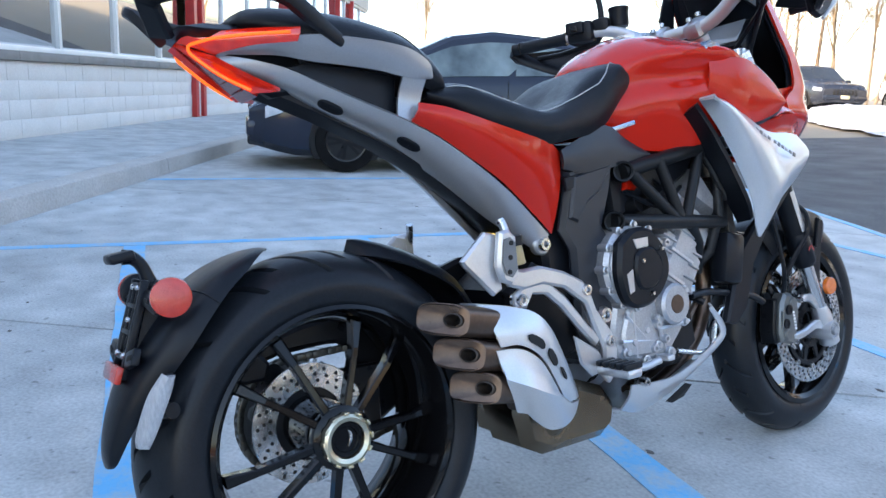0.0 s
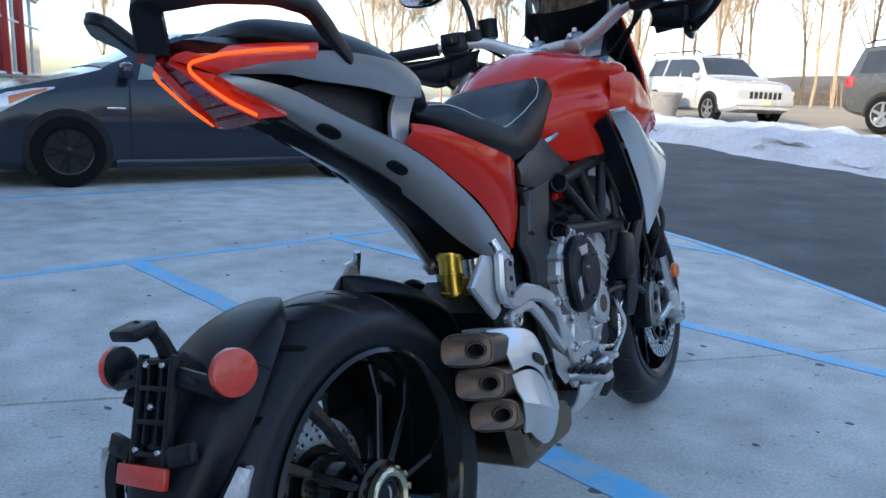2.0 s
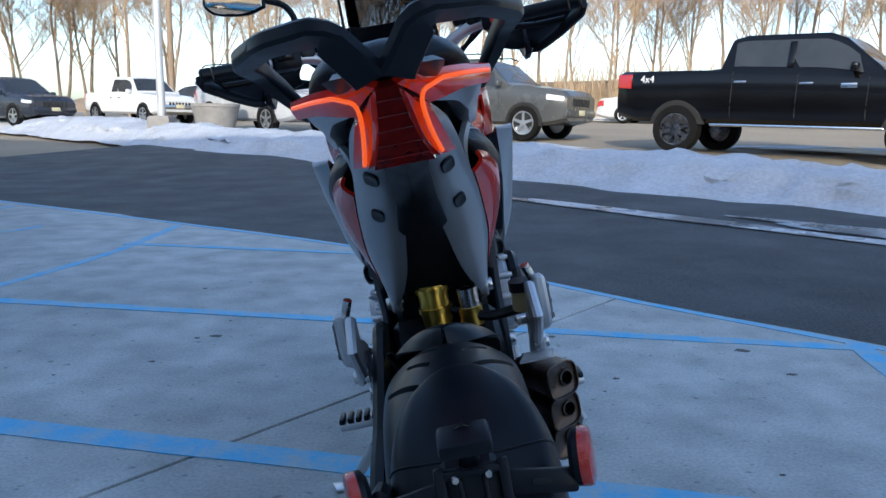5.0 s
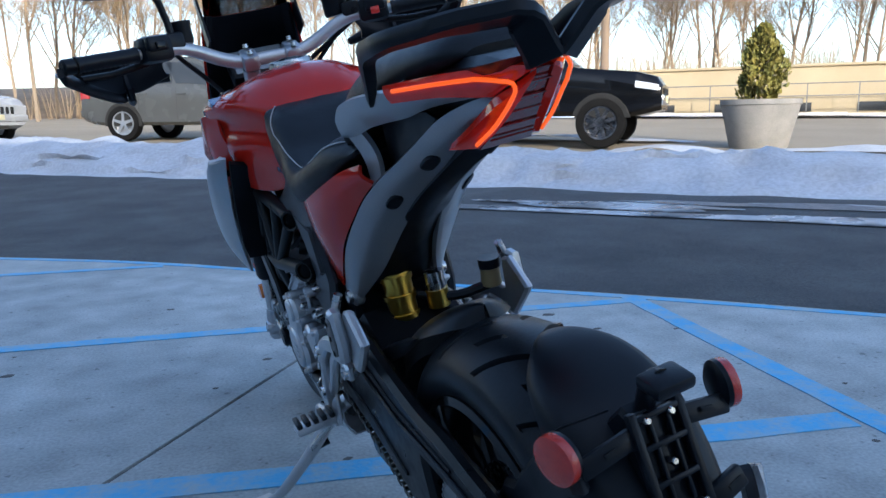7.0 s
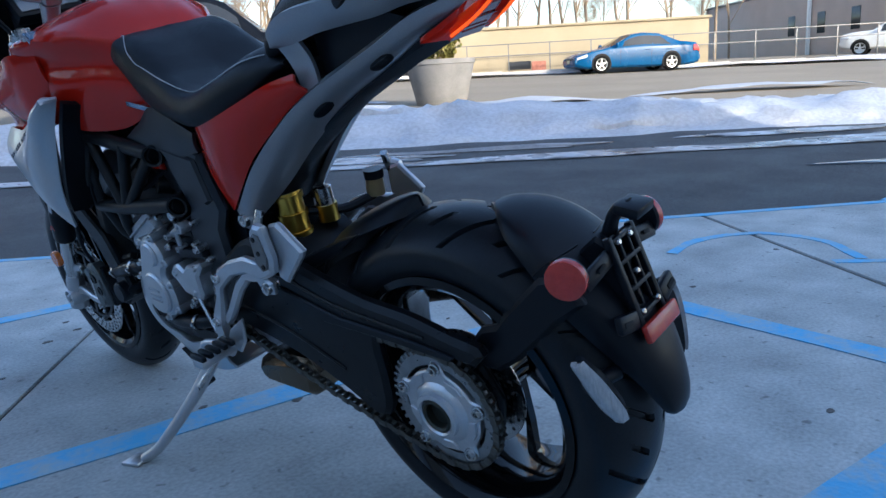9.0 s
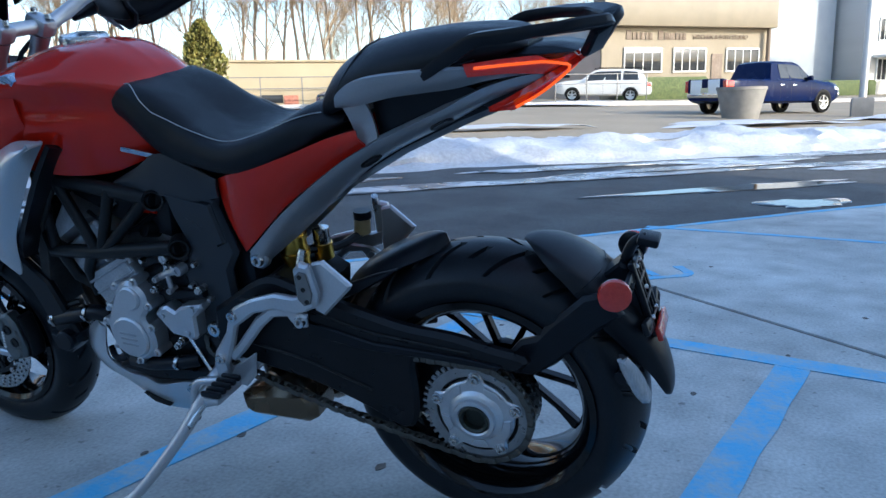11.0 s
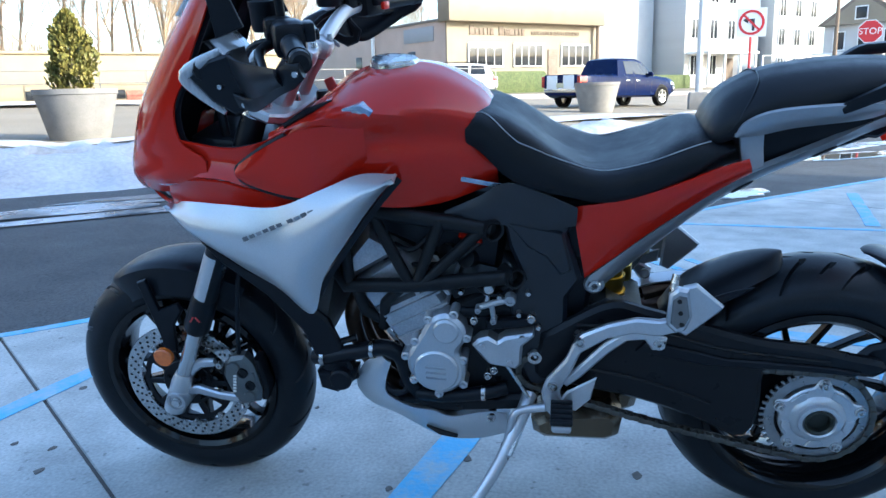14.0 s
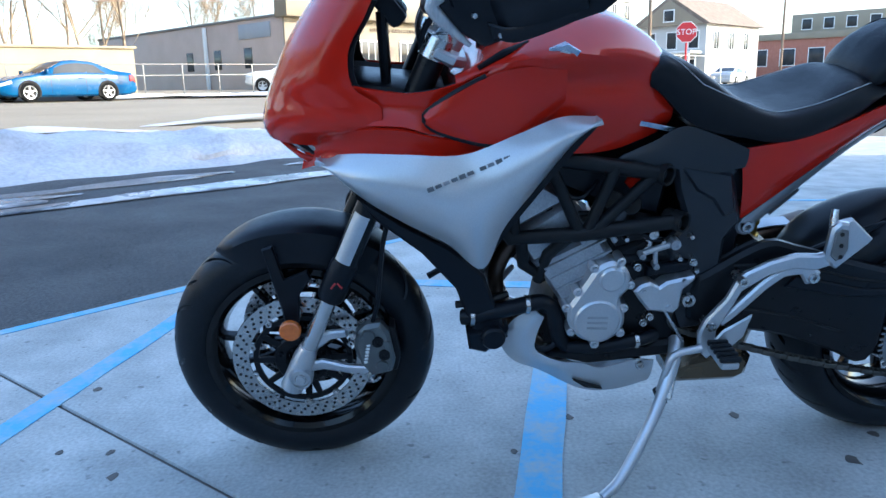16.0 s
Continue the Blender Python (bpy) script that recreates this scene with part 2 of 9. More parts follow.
def cr(pts, n):
    """Catmull-Rom through pts, n + 1 samples even along the chords."""
    p = np.array(pts, float)
    if len(p) == 2:
        return np.linspace(p[0], p[1], n + 1)
    d = np.r_[0, np.cumsum(np.linalg.norm(np.diff(p, axis=0), axis=1))]
    q = np.vstack([2 * p[0] - p[1], p, 2 * p[-1] - p[-2]])
    out = []
    for s in np.linspace(0, d[-1], n + 1):
        i = min(max(np.searchsorted(d, s) - 1, 0), len(p) - 2)
        u = (s - d[i]) / max(d[i + 1] - d[i], 1e-9)
        a, b, c, e = q[i], q[i + 1], q[i + 2], q[i + 3]
        out.append(0.5 * (2 * b + (c - a) * u + (2 * a - 5 * b + 4 * c - e) * u * u + (3 * b - a - 3 * c + e) * u ** 3))
    return np.array(out)


class Geo:
    """Gathers vertices and faces of one part."""

    def __init__(self):
        self.v, self.f = [], []

    def add(self, verts, faces):
        o = len(self.v)
        self.v += [tuple(map(float, p)) for p in verts]
        self.f += [tuple(i + o for i in f) for f in faces]
        return self

    def grid(self, g, wrap=False, caps=False):
        """g[u][v] of points; wrap closes v; caps close both ends in u."""
        g = np.array(g)
        nu, nv = g.shape[:2]
        fs = []
        for i in range(nu - 1):
            for j in range(nv if wrap else nv - 1):
                k = (j + 1) % nv
                fs.append((i * nv + j, i * nv + k, (i + 1) * nv + k, (i + 1) * nv + j))
        if caps:
            fs.append(tuple(range(nv))[::-1])
            fs.append(tuple((nu - 1) * nv + j for j in range(nv)))
        return self.add(g.reshape(-1, 3), fs)

    def shell(self, g, thick):
        """A sheet g[u][v] given thickness along its normals, with closed edges."""
        g = np.array(g, float)
        du = np.gradient(g, axis=0)
        dv = np.gradient(g, axis=1)
        n = np.cross(du, dv)
        n /= np.maximum(np.linalg.norm(n, axis=2, keepdims=True), 1e-9)
        h = g - n * thick
        nu, nv = g.shape[:2]
        o = nu * nv
        fs = []
        for i in range(nu - 1):
            for j in range(nv - 1):
                a, b, c, d = i * nv + j, i * nv + j + 1, (i + 1) * nv + j + 1, (i + 1) * nv + j
                fs += [(a, b, c, d), (o + a, o + d, o + c, o + b)]
        rim = [j for j in range(nv)] + [i * nv + nv - 1 for i in range(1, nu)] + [(nu - 1) * nv + j for j in range(nv - 2, -1, -1)] + [i * nv for i in range(nu - 2, 0, -1)]
        for a, b in zip(rim, rim[1:] + rim[:1]):
            fs.append((a, o + a, o + b, b))
        return self.add(np.vstack([g.reshape(-1, 3), h.reshape(-1, 3)]), fs)

    def tube(self, pts, r, n=10, smooth=0, caps=True):
        p = cr(pts, smooth) if smooth else np.array(pts, float)
        rr = np.interp(np.linspace(0, 1, len(p)), np.linspace(0, 1, len(np.atleast_1d(r))), np.atleast_1d(r)) if not np.isscalar(r) else np.full(len(p), r)
        t = np.gradient(p, axis=0)
        t /= np.maximum(np.linalg.norm(t, axis=1, keepdims=True), 1e-9)
        up = np.array([0, 0, 1.0]) if abs(t[0][2]) < 0.9 else np.array([1.0, 0, 0])
        rings = []
        for q, d, a in zip(p, t, rr):
            e = np.cross(d, up)
            if np.linalg.norm(e) < 1e-3:
                e = np.cross(d, [0.0, 1.0, 0.1])
            e /= np.linalg.norm(e)
            w = np.cross(e, d)
            up = w
            rings.append([q + a * (math.cos(k) * e + math.sin(k) * w) for k in np.linspace(0, 2 * math.pi, n, endpoint=False)])
        return self.grid(rings, wrap=True, caps=caps)

    def lathe(self, prof, c=(0, 0, 0), n=40, axis="x", arc=None):
        """prof: rows of (radius, along); revolves about an axis through c. Closed profile if its ends meet."""
        rings = []
        for k in np.linspace(0, 2 * math.pi, n, endpoint=False):
            ca, sa = math.cos(k), math.sin(k)
            row = []
            for r, h in prof:
                row.append({"x": (c[0] + h, c[1] + r * ca, c[2] + r * sa), "y": (c[0] + r * ca, c[1] + h, c[2] + r * sa), "z": (c[0] + r * ca, c[1] + r * sa, c[2] + h)}[axis])
            rings.append(row)
        rings.append(rings[0])
        return self.grid(rings)

    def box(self, c, s, rot=None, bev=0.0):
        """A box with chamfered edges: centre, size, Euler degrees."""
        bm = bmesh.new()
        bmesh.ops.create_cube(bm, size=1)
        bmesh.ops.scale(bm, vec=s, verts=bm.verts)
        if bev:
            bmesh.ops.bevel(bm, geom=list(bm.edges), offset=bev, segments=2, affect="EDGES", profile=0.5)
        if rot is not None:
            bmesh.ops.rotate(bm, cent=(0, 0, 0), matrix=Euler([radians(a) for a in rot]).to_matrix(), verts=bm.verts)
        bmesh.ops.translate(bm, vec=c, verts=bm.verts)
        bm.verts.index_update()
        self.add([v.co for v in bm.verts], [tuple(v.index for v in f.verts) for f in bm.faces])
        bm.free()
        return self

    def prism(self, outline, x0, x1, bev=0.004, plane="yz"):
        """An outline in the (y, z) plane, extruded from x0 to x1, edges chamfered."""
        o = np.array(outline, float)
        area = 0.5 * np.sum(o[:, 0] * np.roll(o[:, 1], -1) - np.roll(o[:, 0], -1) * o[:, 1])
        if area < 0:
            o = o[::-1]
        e = np.roll(o, -1, 0) - o
        e /= np.maximum(np.linalg.norm(e, axis=1, keepdims=True), 1e-9)
        nrm = np.c_[-e[:, 1], e[:, 0]]
        m = nrm + np.roll(nrm, 1, 0)
        m /= np.maximum(np.linalg.norm(m, axis=1, keepdims=True), 0.35)
        inner = o + m * bev
        sg = 1 if x1 > x0 else -1
        rows = [(inner, x0), (o, x0 + sg * bev), (o, x1 - sg * bev), (inner, x1)]
        order = {"yz": lambda a, x: (x, a[0], a[1]), "xz": lambda a, x: (a[0], x, a[1]), "xy": lambda a, x: (a[0], a[1], x)}[plane]
        return self.grid([[order(a, x) for a in ring] for ring, x in rows], wrap=True, caps=True)

    def mirror(self):
        o = len(self.v)
        self.v += [(-x, y, z) for x, y, z in self.v]
        self.f += [tuple(i + o for i in f[::-1]) for f in self.f]
        return self

    def flip(self):
        self.v = [(-x, y, z) for x, y, z in self.v]
        self.f = [f[::-1] for f in self.f]
        return self

    def moved(self, m):
        self.v = [tuple(m @ Vector(p)) for p in self.v]
        return self

    def put(self, name, material, parent=None, label="", sharp=38):
        return mesh_ob(name, self.v, self.f, material, parent, label, sharp)


def ring(c, r, n=24, a0=0.0):
    return [(c[0] + r * math.cos(a0 + 2 * math.pi * k / n), c[1] + r * math.sin(a0 + 2 * math.pi * k / n)) for k in range(n)]


def patch(top, bot, bulge=0.0, nu=24, nv=8):
    """A sheet between two edge curves of (x, y, z), pushed out along +x by bulge in between."""
    a, b = cr(top, nu), cr(bot, nu)
    g = []
    for p, q in zip(a, b):
        row = []
        for v in np.linspace(0, 1, nv + 1):
            s = p * (1 - v) + q * v
            s = s + np.array([bulge * math.sin(math.pi * v), 0, 0])
            row.append(s)
        g.append(row)
    return np.array(g)


def loft(sections, nu=30, nv=24):
    """Half sections, each (y, [(x, z), ...]) from the top middle to the bottom, mirrored into closed rings, smooth along y."""
    rows = []
    for y, prof in sections:
        half = cr([(x, 0, z) for x, z in prof], nv)
        rows.append(np.c_[half[:, 0], np.full(nv + 1, y), half[:, 2]])
    rows = np.array(rows)
    cols = np.array([cr(rows[:, j], nu) for j in range(nv + 1)])
    g = cols.transpose(1, 0, 2)
    m = g[:, ::-1].copy()
    m[:, :, 0] *= -1
    return np.concatenate([g, m[:, 1:-1]], axis=1)

# ---- terrain ----
R2 = math.sqrt(0.5)


def sn(s, n):
    """From street coordinates (along the street, away from the shop) to x, y."""
    return (s + n) * R2, (n - s) * R2


def gz(x, y):
    s, n = (x - y) * R2, (x + y) * R2
    if n < 3:
        return 0.0
    p = 0.038 * (min(n, 11.7) - 3) + 0.024 * max(min(n, 48) - 11.7, 0)
    return p - 0.013 * max(min(s, 30), -30) * min((n - 3) / 6, 1)


def at_ground(x, y, heading=0.0, dz=0.0):
    return pose(x, y, gz(x, y) + dz, 0, 0, heading)


SS = sorted(set([-420, -260, -160, -110] + list(range(-80, 81, 4)) + [110, 160, 260, 420]))
NN = sorted(set([-300, -120, -60, -30, -16, -10, -6, -3, 0, 2] + [3 + 0.5 * k for k in range(20)] + list(range(13, 60, 2)) + [70, 90, 130, 200, 400]))
g = [[(*sn(s, n), gz(*sn(s, n)) - (0.14 if n < 7.2 else 0.0)) for n in NN] for s in SS]
tagged(Geo().grid(g).put("ground", ROAD), "dry salted grey street and lot surface", "ground", kind="structure")

# lane edge against the concrete, from far end to near end
EDGE = cr([(-12, 11.6), (-7.5, 8.6), (-4.0, 6.5), (-0.67, 4.42), (0.87, 2.97), (1.9, 2.03), (3.0, 0.95), (3.6, 0.45), (5.45, -1.3), (8.4, -4.2), (14, -9.5)], 60)

lane = []
for p in EDGE:
    n0 = (p[0] + p[1]) * R2
    s0 = (p[0] - p[1]) * R2
    row = []
    for k in np.linspace(0, 1, 9):
        n = n0 + (7.6 - n0) * k
        x, y = sn(s0, n)
        row.append((x, y, gz(x, y) - 0.006))
    lane.append(row)
tagged(Geo().grid(lane).put("lane", ASPHALT), "dark smooth asphalt lane with damp patches", "road", kind="structure")

# concrete apron: base sheet and slabs between sawn joints
DA, DN = np.array([0.636, 0.772]), np.array([0.772, -0.636])
apron = tagged(new("apron"), "weathered grey concrete apron cut into slabs", "pavement", kind="structure")
Geo().add([(x, y, -0.007) for x, y in ((-16, -9), (12, -22), (14, -9.5), (3.3, 0.6), (0.8, 2.9), (-4, 6.4), (-12, 11.5))], [(0, 1, 2, 3, 4, 5, 6)]).put("bedding", JOINT, apron)


def edge_at(off):
    """How far along a joint with this offset the lane edge lies."""
    best = min(EDGE, key=lambda p: abs(float(np.dot(p, DN)) - off))
    return float(np.dot(best, DA))


JOINTS = [-13.0, -10.1, -7.25, -4.36, -1.205, 1.64, 4.55, 7.4, 10.3]
HALF = {1.64: 0.013}                 # one joint is broken open
for a, b in zip(JOINTS, JOINTS[1:]):
    a2, b2 = a + HALF.get(a, 0.0055), b - HALF.get(b, 0.0055)
    far = [(o, edge_at(o) - 0.004) for o in np.linspace(a2, b2, 7)]
    lo = -9.0
    outl = [DA * lo + DN * a2, DA * lo + DN * b2] + [DA * t + DN * o for o, t in reversed(far)]
    Geo().prism([tuple(p) for p in outl], -0.028, 0.0, 0.004, plane="xy").put("slab", CONCRETE, apron)


def stripe(pts, w, name="painted_line", z=0.003):
    p = cr(pts, 2 * len(pts) + 6) if len(pts) > 2 else np.linspace(pts[0], pts[1], 24)
    t = np.gradient(p, axis=0)
    t /= np.linalg.norm(t, axis=1, keepdims=True)
    nn = np.c_[-t[:, 1], t[:, 0]]
    rnd = random.Random(len(pts) * 7 + int(w * 1000) + int(abs(p[0][0]) * 100))
    rows = []
    for q, m in zip(p, nn):
        a, b = w / 2 + rnd.uniform(-0.004, 0.004), w / 2 + rnd.uniform(-0.004, 0.004)
        rows.append([(*(q - m * b), z - 0.003), (*(q - m * b), z), (*(q + m * a), z), (*(q + m * a), z - 0.003)])
    return tagged(Geo().grid(rows).put(name, BLUE), "worn bright blue painted parking line on concrete", "road marking", "blue parking lines", "structure")


stripe([(-3.22, -0.62), (-2.56, 2.67), (-2.34, 4.03), (-2.36, 5.35)], 0.07)
stripe([(-3.0, 0.22), (1.24, -0.60)], 0.105)
stripe([(-2.80, 1.43), (1.36, 0.60)], 0.105, z=0.0034)
stripe([(-2.56, 2.70), (1.66, 2.08)], 0.08, z=0.0038)
stripe([(-2.40, 4.38), (-0.45, 4.10)], 0.07, z=0.0042)
stripe([(1.70, 2.16), (1.16, -1.00)], 0.10, z=0.0036)
stripe([(-5.75, 0.1), (-5.18, 3.11), (-4.43, 6.48)], 0.07)
stripe([(3.80, 0.30), (3.62, -1.11), (3.3, -3.2)], 0.06)
stripe([(3.72, -1.37), (5.35, -1.72)], 0.09, z=0.0036)
EB = EDGE[8:52:2]
stripe([tuple(p - np.array([0.035, 0.04])) for p in EB], 0.06, z=0.0032)
# worn wheelchair sign: a broken ring and strokes
stripe([(2.05, 0.70), (2.35, 0.72), (2.62, 0.55), (2.60, 0.25), (2.35, 0.02)], 0.05, "painted_symbol", 0.0031)
stripe([(2.25, 0.10), (2.42, -0.12), (2.60, -0.05)], 0.05, "painted_symbol", 0.0031)
stripe([(-3.85, 4.70), (-3.55, 4.85), (-3.45, 5.20)], 0.05, "painted_symbol", 0.0031)

# gum and oil spots on the concrete
rnd = random.Random(5)
spots = Geo()
for x, y, r in [(-1.04, 2.11, .03), (1.16, 2.02, .03), (0.395, 2.18, .02), (-0.14, 1.91, .02), (0.107, 0.787, .018), (0.09, 0.346, .02), (0.435, 2.24, .02), (0.362, 1.313, .012), (-0.075, 0.956, .014), (-0.166, 0.169, .025), (-0.037, 0.046, .02), (-1.2, 0.32, .016), (1.23, 1.73, .02), (-0.45, 2.89, .02), (-1.07, 0.68, .045)] + [(rnd.uniform(-5, 3), rnd.uniform(-1, 3), rnd.uniform(0.006, 0.018)) for _ in range(70)]:
    if x + y > 3.3:
        continue
    k = rnd.uniform(0, 6)
    pts = [(x + r * rnd.uniform(0.6, 1.2) * math.cos(k + a), y + 0.7 * r * rnd.uniform(0.6, 1.2) * math.sin(k + a)) for a in np.linspace(0, 6.28, 10, endpoint=False)]
    spots.prism(pts, 0.0005, 0.0018, 0.0005, plane="xy")
tagged(spots.put("stains", TAR), "small dark gum and oil spots on concrete", "stains", kind="stuff")

# snow bank along the far side of the lane
nz = lambda x, y, k=1.0: noise.noise(Vector((x * k, y * k, 3.7)))
BDN, BH = [-0.45, -0.2, 0.0, 0.25, 0.6, 1.0, 1.45, 1.9, 2.4, 2.9, 3.3], [-0.05, 0.03, 0.12, 0.23, 0.31, 0.33, 0.28, 0.19, 0.10, 0.02, -0.06]
rows = []
for s in np.arange(-44, 46, 0.11):
    row = []
    for k, (dn, h) in [(q / 2, (float(np.interp(q / 2, range(11), BDN)), float(np.interp(q / 2, range(11), BH)))) for q in range(21)]:
        x, y = sn(s, 6.95 + dn)
        j = 0.35 * nz(s, dn * 2, 0.5) + 0.22 * nz(s, k, 1.7)
        x2, y2 = sn(s + 0.1 * nz(s, k, 3.1), 6.95 + dn + j * (0.6 if k < 3 else 1.0))
        f = float(np.interp(s, [-9, -1], [0.95, 0.70])) + 0.40 * nz(s, 9, 0.35) + 0.35 * nz(s, k * 0.7, 1.1)
        row.append((x2, y2, gz(x2, y2) + h * f + (0.05 * nz(s * 3, k * 2.0, 1.3) + 0.055 * nz(s * 5.0, k * 2.6, 1.0) + 0.035 * abs(nz(s * 9.0, k * 4.1, 1.1)) if 1 < k < 9.5 else 0)))
    rows.append(row)
tagged(Geo().grid(rows).put("snow_bank", SNOW, sharp=60), "ploughed bank of old white snow beside the lane", "snow", kind="structure")


def blob(cx, cy, rs, rn, seed, z=0.004, thick=0.004):
    """An uneven flat patch lying on the ground, long along the street."""
    r = random.Random(seed)
    ph = [r.uniform(0, 6.28) for _ in range(5)]
    outl = []
    for a in np.linspace(0, 2 * math.pi, 44, endpoint=False):
        k = 1 + 0.22 * math.sin(2 * a + ph[0]) + 0.16 * math.sin(3 * a + ph[1]) + 0.12 * math.sin(5 * a + ph[2]) + 0.08 * math.sin(9 * a + ph[3])
        x, y = sn((cx - cy) * R2 + rs * k * math.cos(a), (cx + cy) * R2 + rn * k * math.sin(a))
        outl.append((x, y))
    g = [[(cx + (x - cx) * u, cy + (y - cy) * u, gz(cx + (x - cx) * u, cy + (y - cy) * u) + z - (0.006 if u == 1 else 0)) for x, y in outl] for u in (0.02, 0.35, 0.7, 0.97, 1)]
    return Geo().grid(g, wrap=True)


for i, (cx, cy, a, b) in enumerate([(6.05, -0.25, 1.25, 0.17), (5.25, -0.72, 0.35, 0.22), (8.6, -2.6, 1.2, 0.22), (4.6, 3.9, 1.2, 0.16), (10.4, -3.4, 1.2, 0.2)]):
    tagged(blob(cx, cy, a, b, 40 + i).put("puddle", WET), "shallow meltwater puddle on dark asphalt", "puddle", "puddles", "structure")
for i, (cx, cy, a, b) in enumerate([(5.1, 2.4, 2.6, 0.20), (1.9, 5.6, 2.2, 0.12), (7.4, 0.5, 1.3, 0.16), (8.2, -0.8, 1.5, 0.14), (3.3, 4.7, 1.2, 0.16), (9.2, -2.3, 1.6, 0.26), (8.6, -0.2, 1.4, 0.20), (7.3, 1.4, 1.6, 0.16), (10.4, -1.6, 1.6, 0.26), (10.0, -3.1, 1.2, 0.24)]):
    tagged(blob(cx, cy, a, b, 80 + i, z=0.010).put("ice_patch", SLUSH), "thin grey ice and slush on the lane", "ice", "ice patches", "structure")
for i, (s, n, a, b) in enumerate([(-3.5, 13.6, 2.5, 0.5), (1.5, 11.3, 1.6, 0.5), (-1.0, 10.8, 1.0, 0.4), (12, 12.0, 2.5, 0.6), (6, 12.4, 2.0, 0.4), (-14, 9.9, 3.0, 0.7), (-8, 10.3, 1.5, 0.5), (-16, 27, 6, 0.5), (0, 28.2, 8, 0.4), (14, 28.4, 6, 0.6), (22, 33, 6, 1.2), (34, 30, 8, 1.0), (19, 13.0, 3, 0.7)]):
    x, y = sn(s, n)
    r = random.Random(i)
    pile = blob(x, y, a, b, 120 + i, z=0.02)
    pile.v = [(px, py, pz + max(0, 0.09 * (1 - ((px - x) ** 2 + (py - y) ** 2) / (a * a)) + 0.05 * nz(px, py, 1.4))) for px, py, pz in pile.v]
    tagged(pile.put("snow_patch", SNOW, sharp=60), "low patch of leftover snow on the street", "snow", "snow patches", "structure")

# ---- shop behind the apron ----
BLOCK = mat("painted block", (0.60, 0.58, 0.55), 0.85, col2=(0.66, 0.64, 0.61), scale=3, fine=0.06, fscale=50, bump=0.15, bscale=60)
CAPST = mat("grey stone cap", (0.17, 0.165, 0.16), 0.7, col2=(0.23, 0.22, 0.21), scale=8, fine=0.1, fscale=90)
WHITEF = mat("white window frame", (0.72, 0.72, 0.70), 0.45, col2=(0.78, 0.78, 0.76), scale=9)
REDF = mat("red metal trim", (0.42, 0.03, 0.03), 0.4, col2=(0.50, 0.04, 0.035), scale=7)
STUCCO = mat("pale stucco", (0.62, 0.60, 0.56), 0.85, col2=(0.70, 0.68, 0.64), scale=1.5, fine=0.06, fscale=60, bump=0.3, bscale=50)
GLASS = glass_mat("shop glass", (0.66, 0.70, 0.72), coated=0.9)
INTER = mat("shop interior", (0.40, 0.39, 0.37), 0.8, col2=(0.50, 0.49, 0.46), scale=1.2)

W0, WD = np.array([-7.71, -0.21]), np.array([-0.84, 0.5426])      # wall line and its run to the far end
WN = np.array([0.5426, 0.84])                                      # out of the shop, towards the lane


def shop(u, out=0.0, z=0.0):
    p = W0 + WD * u + WN * out
    return (p[0], p[1], z)


UF = 5.77         # far corner of the shop along the wall
side = tagged(new("sidewalk"), "raised grey concrete sidewalk in front of the shop", "pavement", kind="structure")
for u0, u1 in [(-16 + 1.52 * k, -16 + 1.52 * (k + 1)) for k in range(18)]:
    q = [shop(u0 + 0.004, -0.3)[:2], shop(u1 - 0.004, -0.3)[:2], shop(u1 - 0.004, 1.80)[:2], shop(u0 + 0.004, 1.80)[:2]]
    Geo().prism(q, -0.02, 0.15, 0.006, plane="xy").put("slab", CONCRETE, side)
kerb = tagged(new("kerb"), "grey concrete kerb with rounded edge", "kerb", kind="structure")
for u0 in np.arange(-16, 11.5, 3.05):
    rows = [[shop(u, o, z) for o, z in ((1.81, -0.05), (1.81, 0.15), (1.95, 0.15), (1.975, 0.135), (1.985, 0.10), (2.0, -0.05))] for u in (u0 + 0.004, u0 + 3.046)]
    Geo().grid(rows, wrap=True, caps=True).put("kerb_stone", KERB, kerb)

store = tagged(new("shop_building"), "tall pale shop building with block base and wide windows", "building", kind="structure")


def wall_slab(u0, u1, z0, z1, o0, o1, name, material, parent=store):
    q = [shop(u0, o0)[:2], shop(u1, o0)[:2], shop(u1, o1)[:2], shop(u0, o1)[:2]]
    return Geo().prism(q, z0, z1, 0.004, plane="xy").put(name, material, parent)


# Upper storey above the view, its height chosen to shadow apron and lane.
wall_slab(-16, UF, 3.6, 6.9, -9, 0.0, "upper_wall", STUCCO)
wall_slab(-16, -15.6, 0.1, 3.6, -9, 0.0, "end_wall", STUCCO)
wall_slab(-15.6, UF, 0.1, 3.6, -9, -8.7, "back_wall", INTER)
wall_slab(-15.6, UF, 0.0, 0.14, -8.7, -0.3, "shop_floor", INTER)
wall_slab(-15.6, UF - 0.3, 0.10, 0.16, -0.32, -0.2, "sill_plate", INTER)
zc = 1.06
for r in range(4):
    zz0, zz1 = 0.15 + r * 0.2025, 0.15 + (r + 1) * 0.2025 - 0.005
    off = 0.2 * (r % 2)
    for k in range(57):
        u0 = -16 + off + k * 0.4
        if u0 + 0.4 > UF + 0.05:
            break
        wall_slab(u0 + 0.002, min(u0 + 0.398, UF), zz0, zz1, -0.15, 0.0 + 0.001 * ((k * 7 + r * 3) % 3), "block", BLOCK)
for k in range(18):
    u0 = -16 + k * 1.26
    if u0 + 1.26 < UF + 0.2:
        wall_slab(u0 + 0.003, min(u0 + 1.257, UF + 0.02), 0.96, zc, -0.24, 0.05, "cap_stone", CAPST)
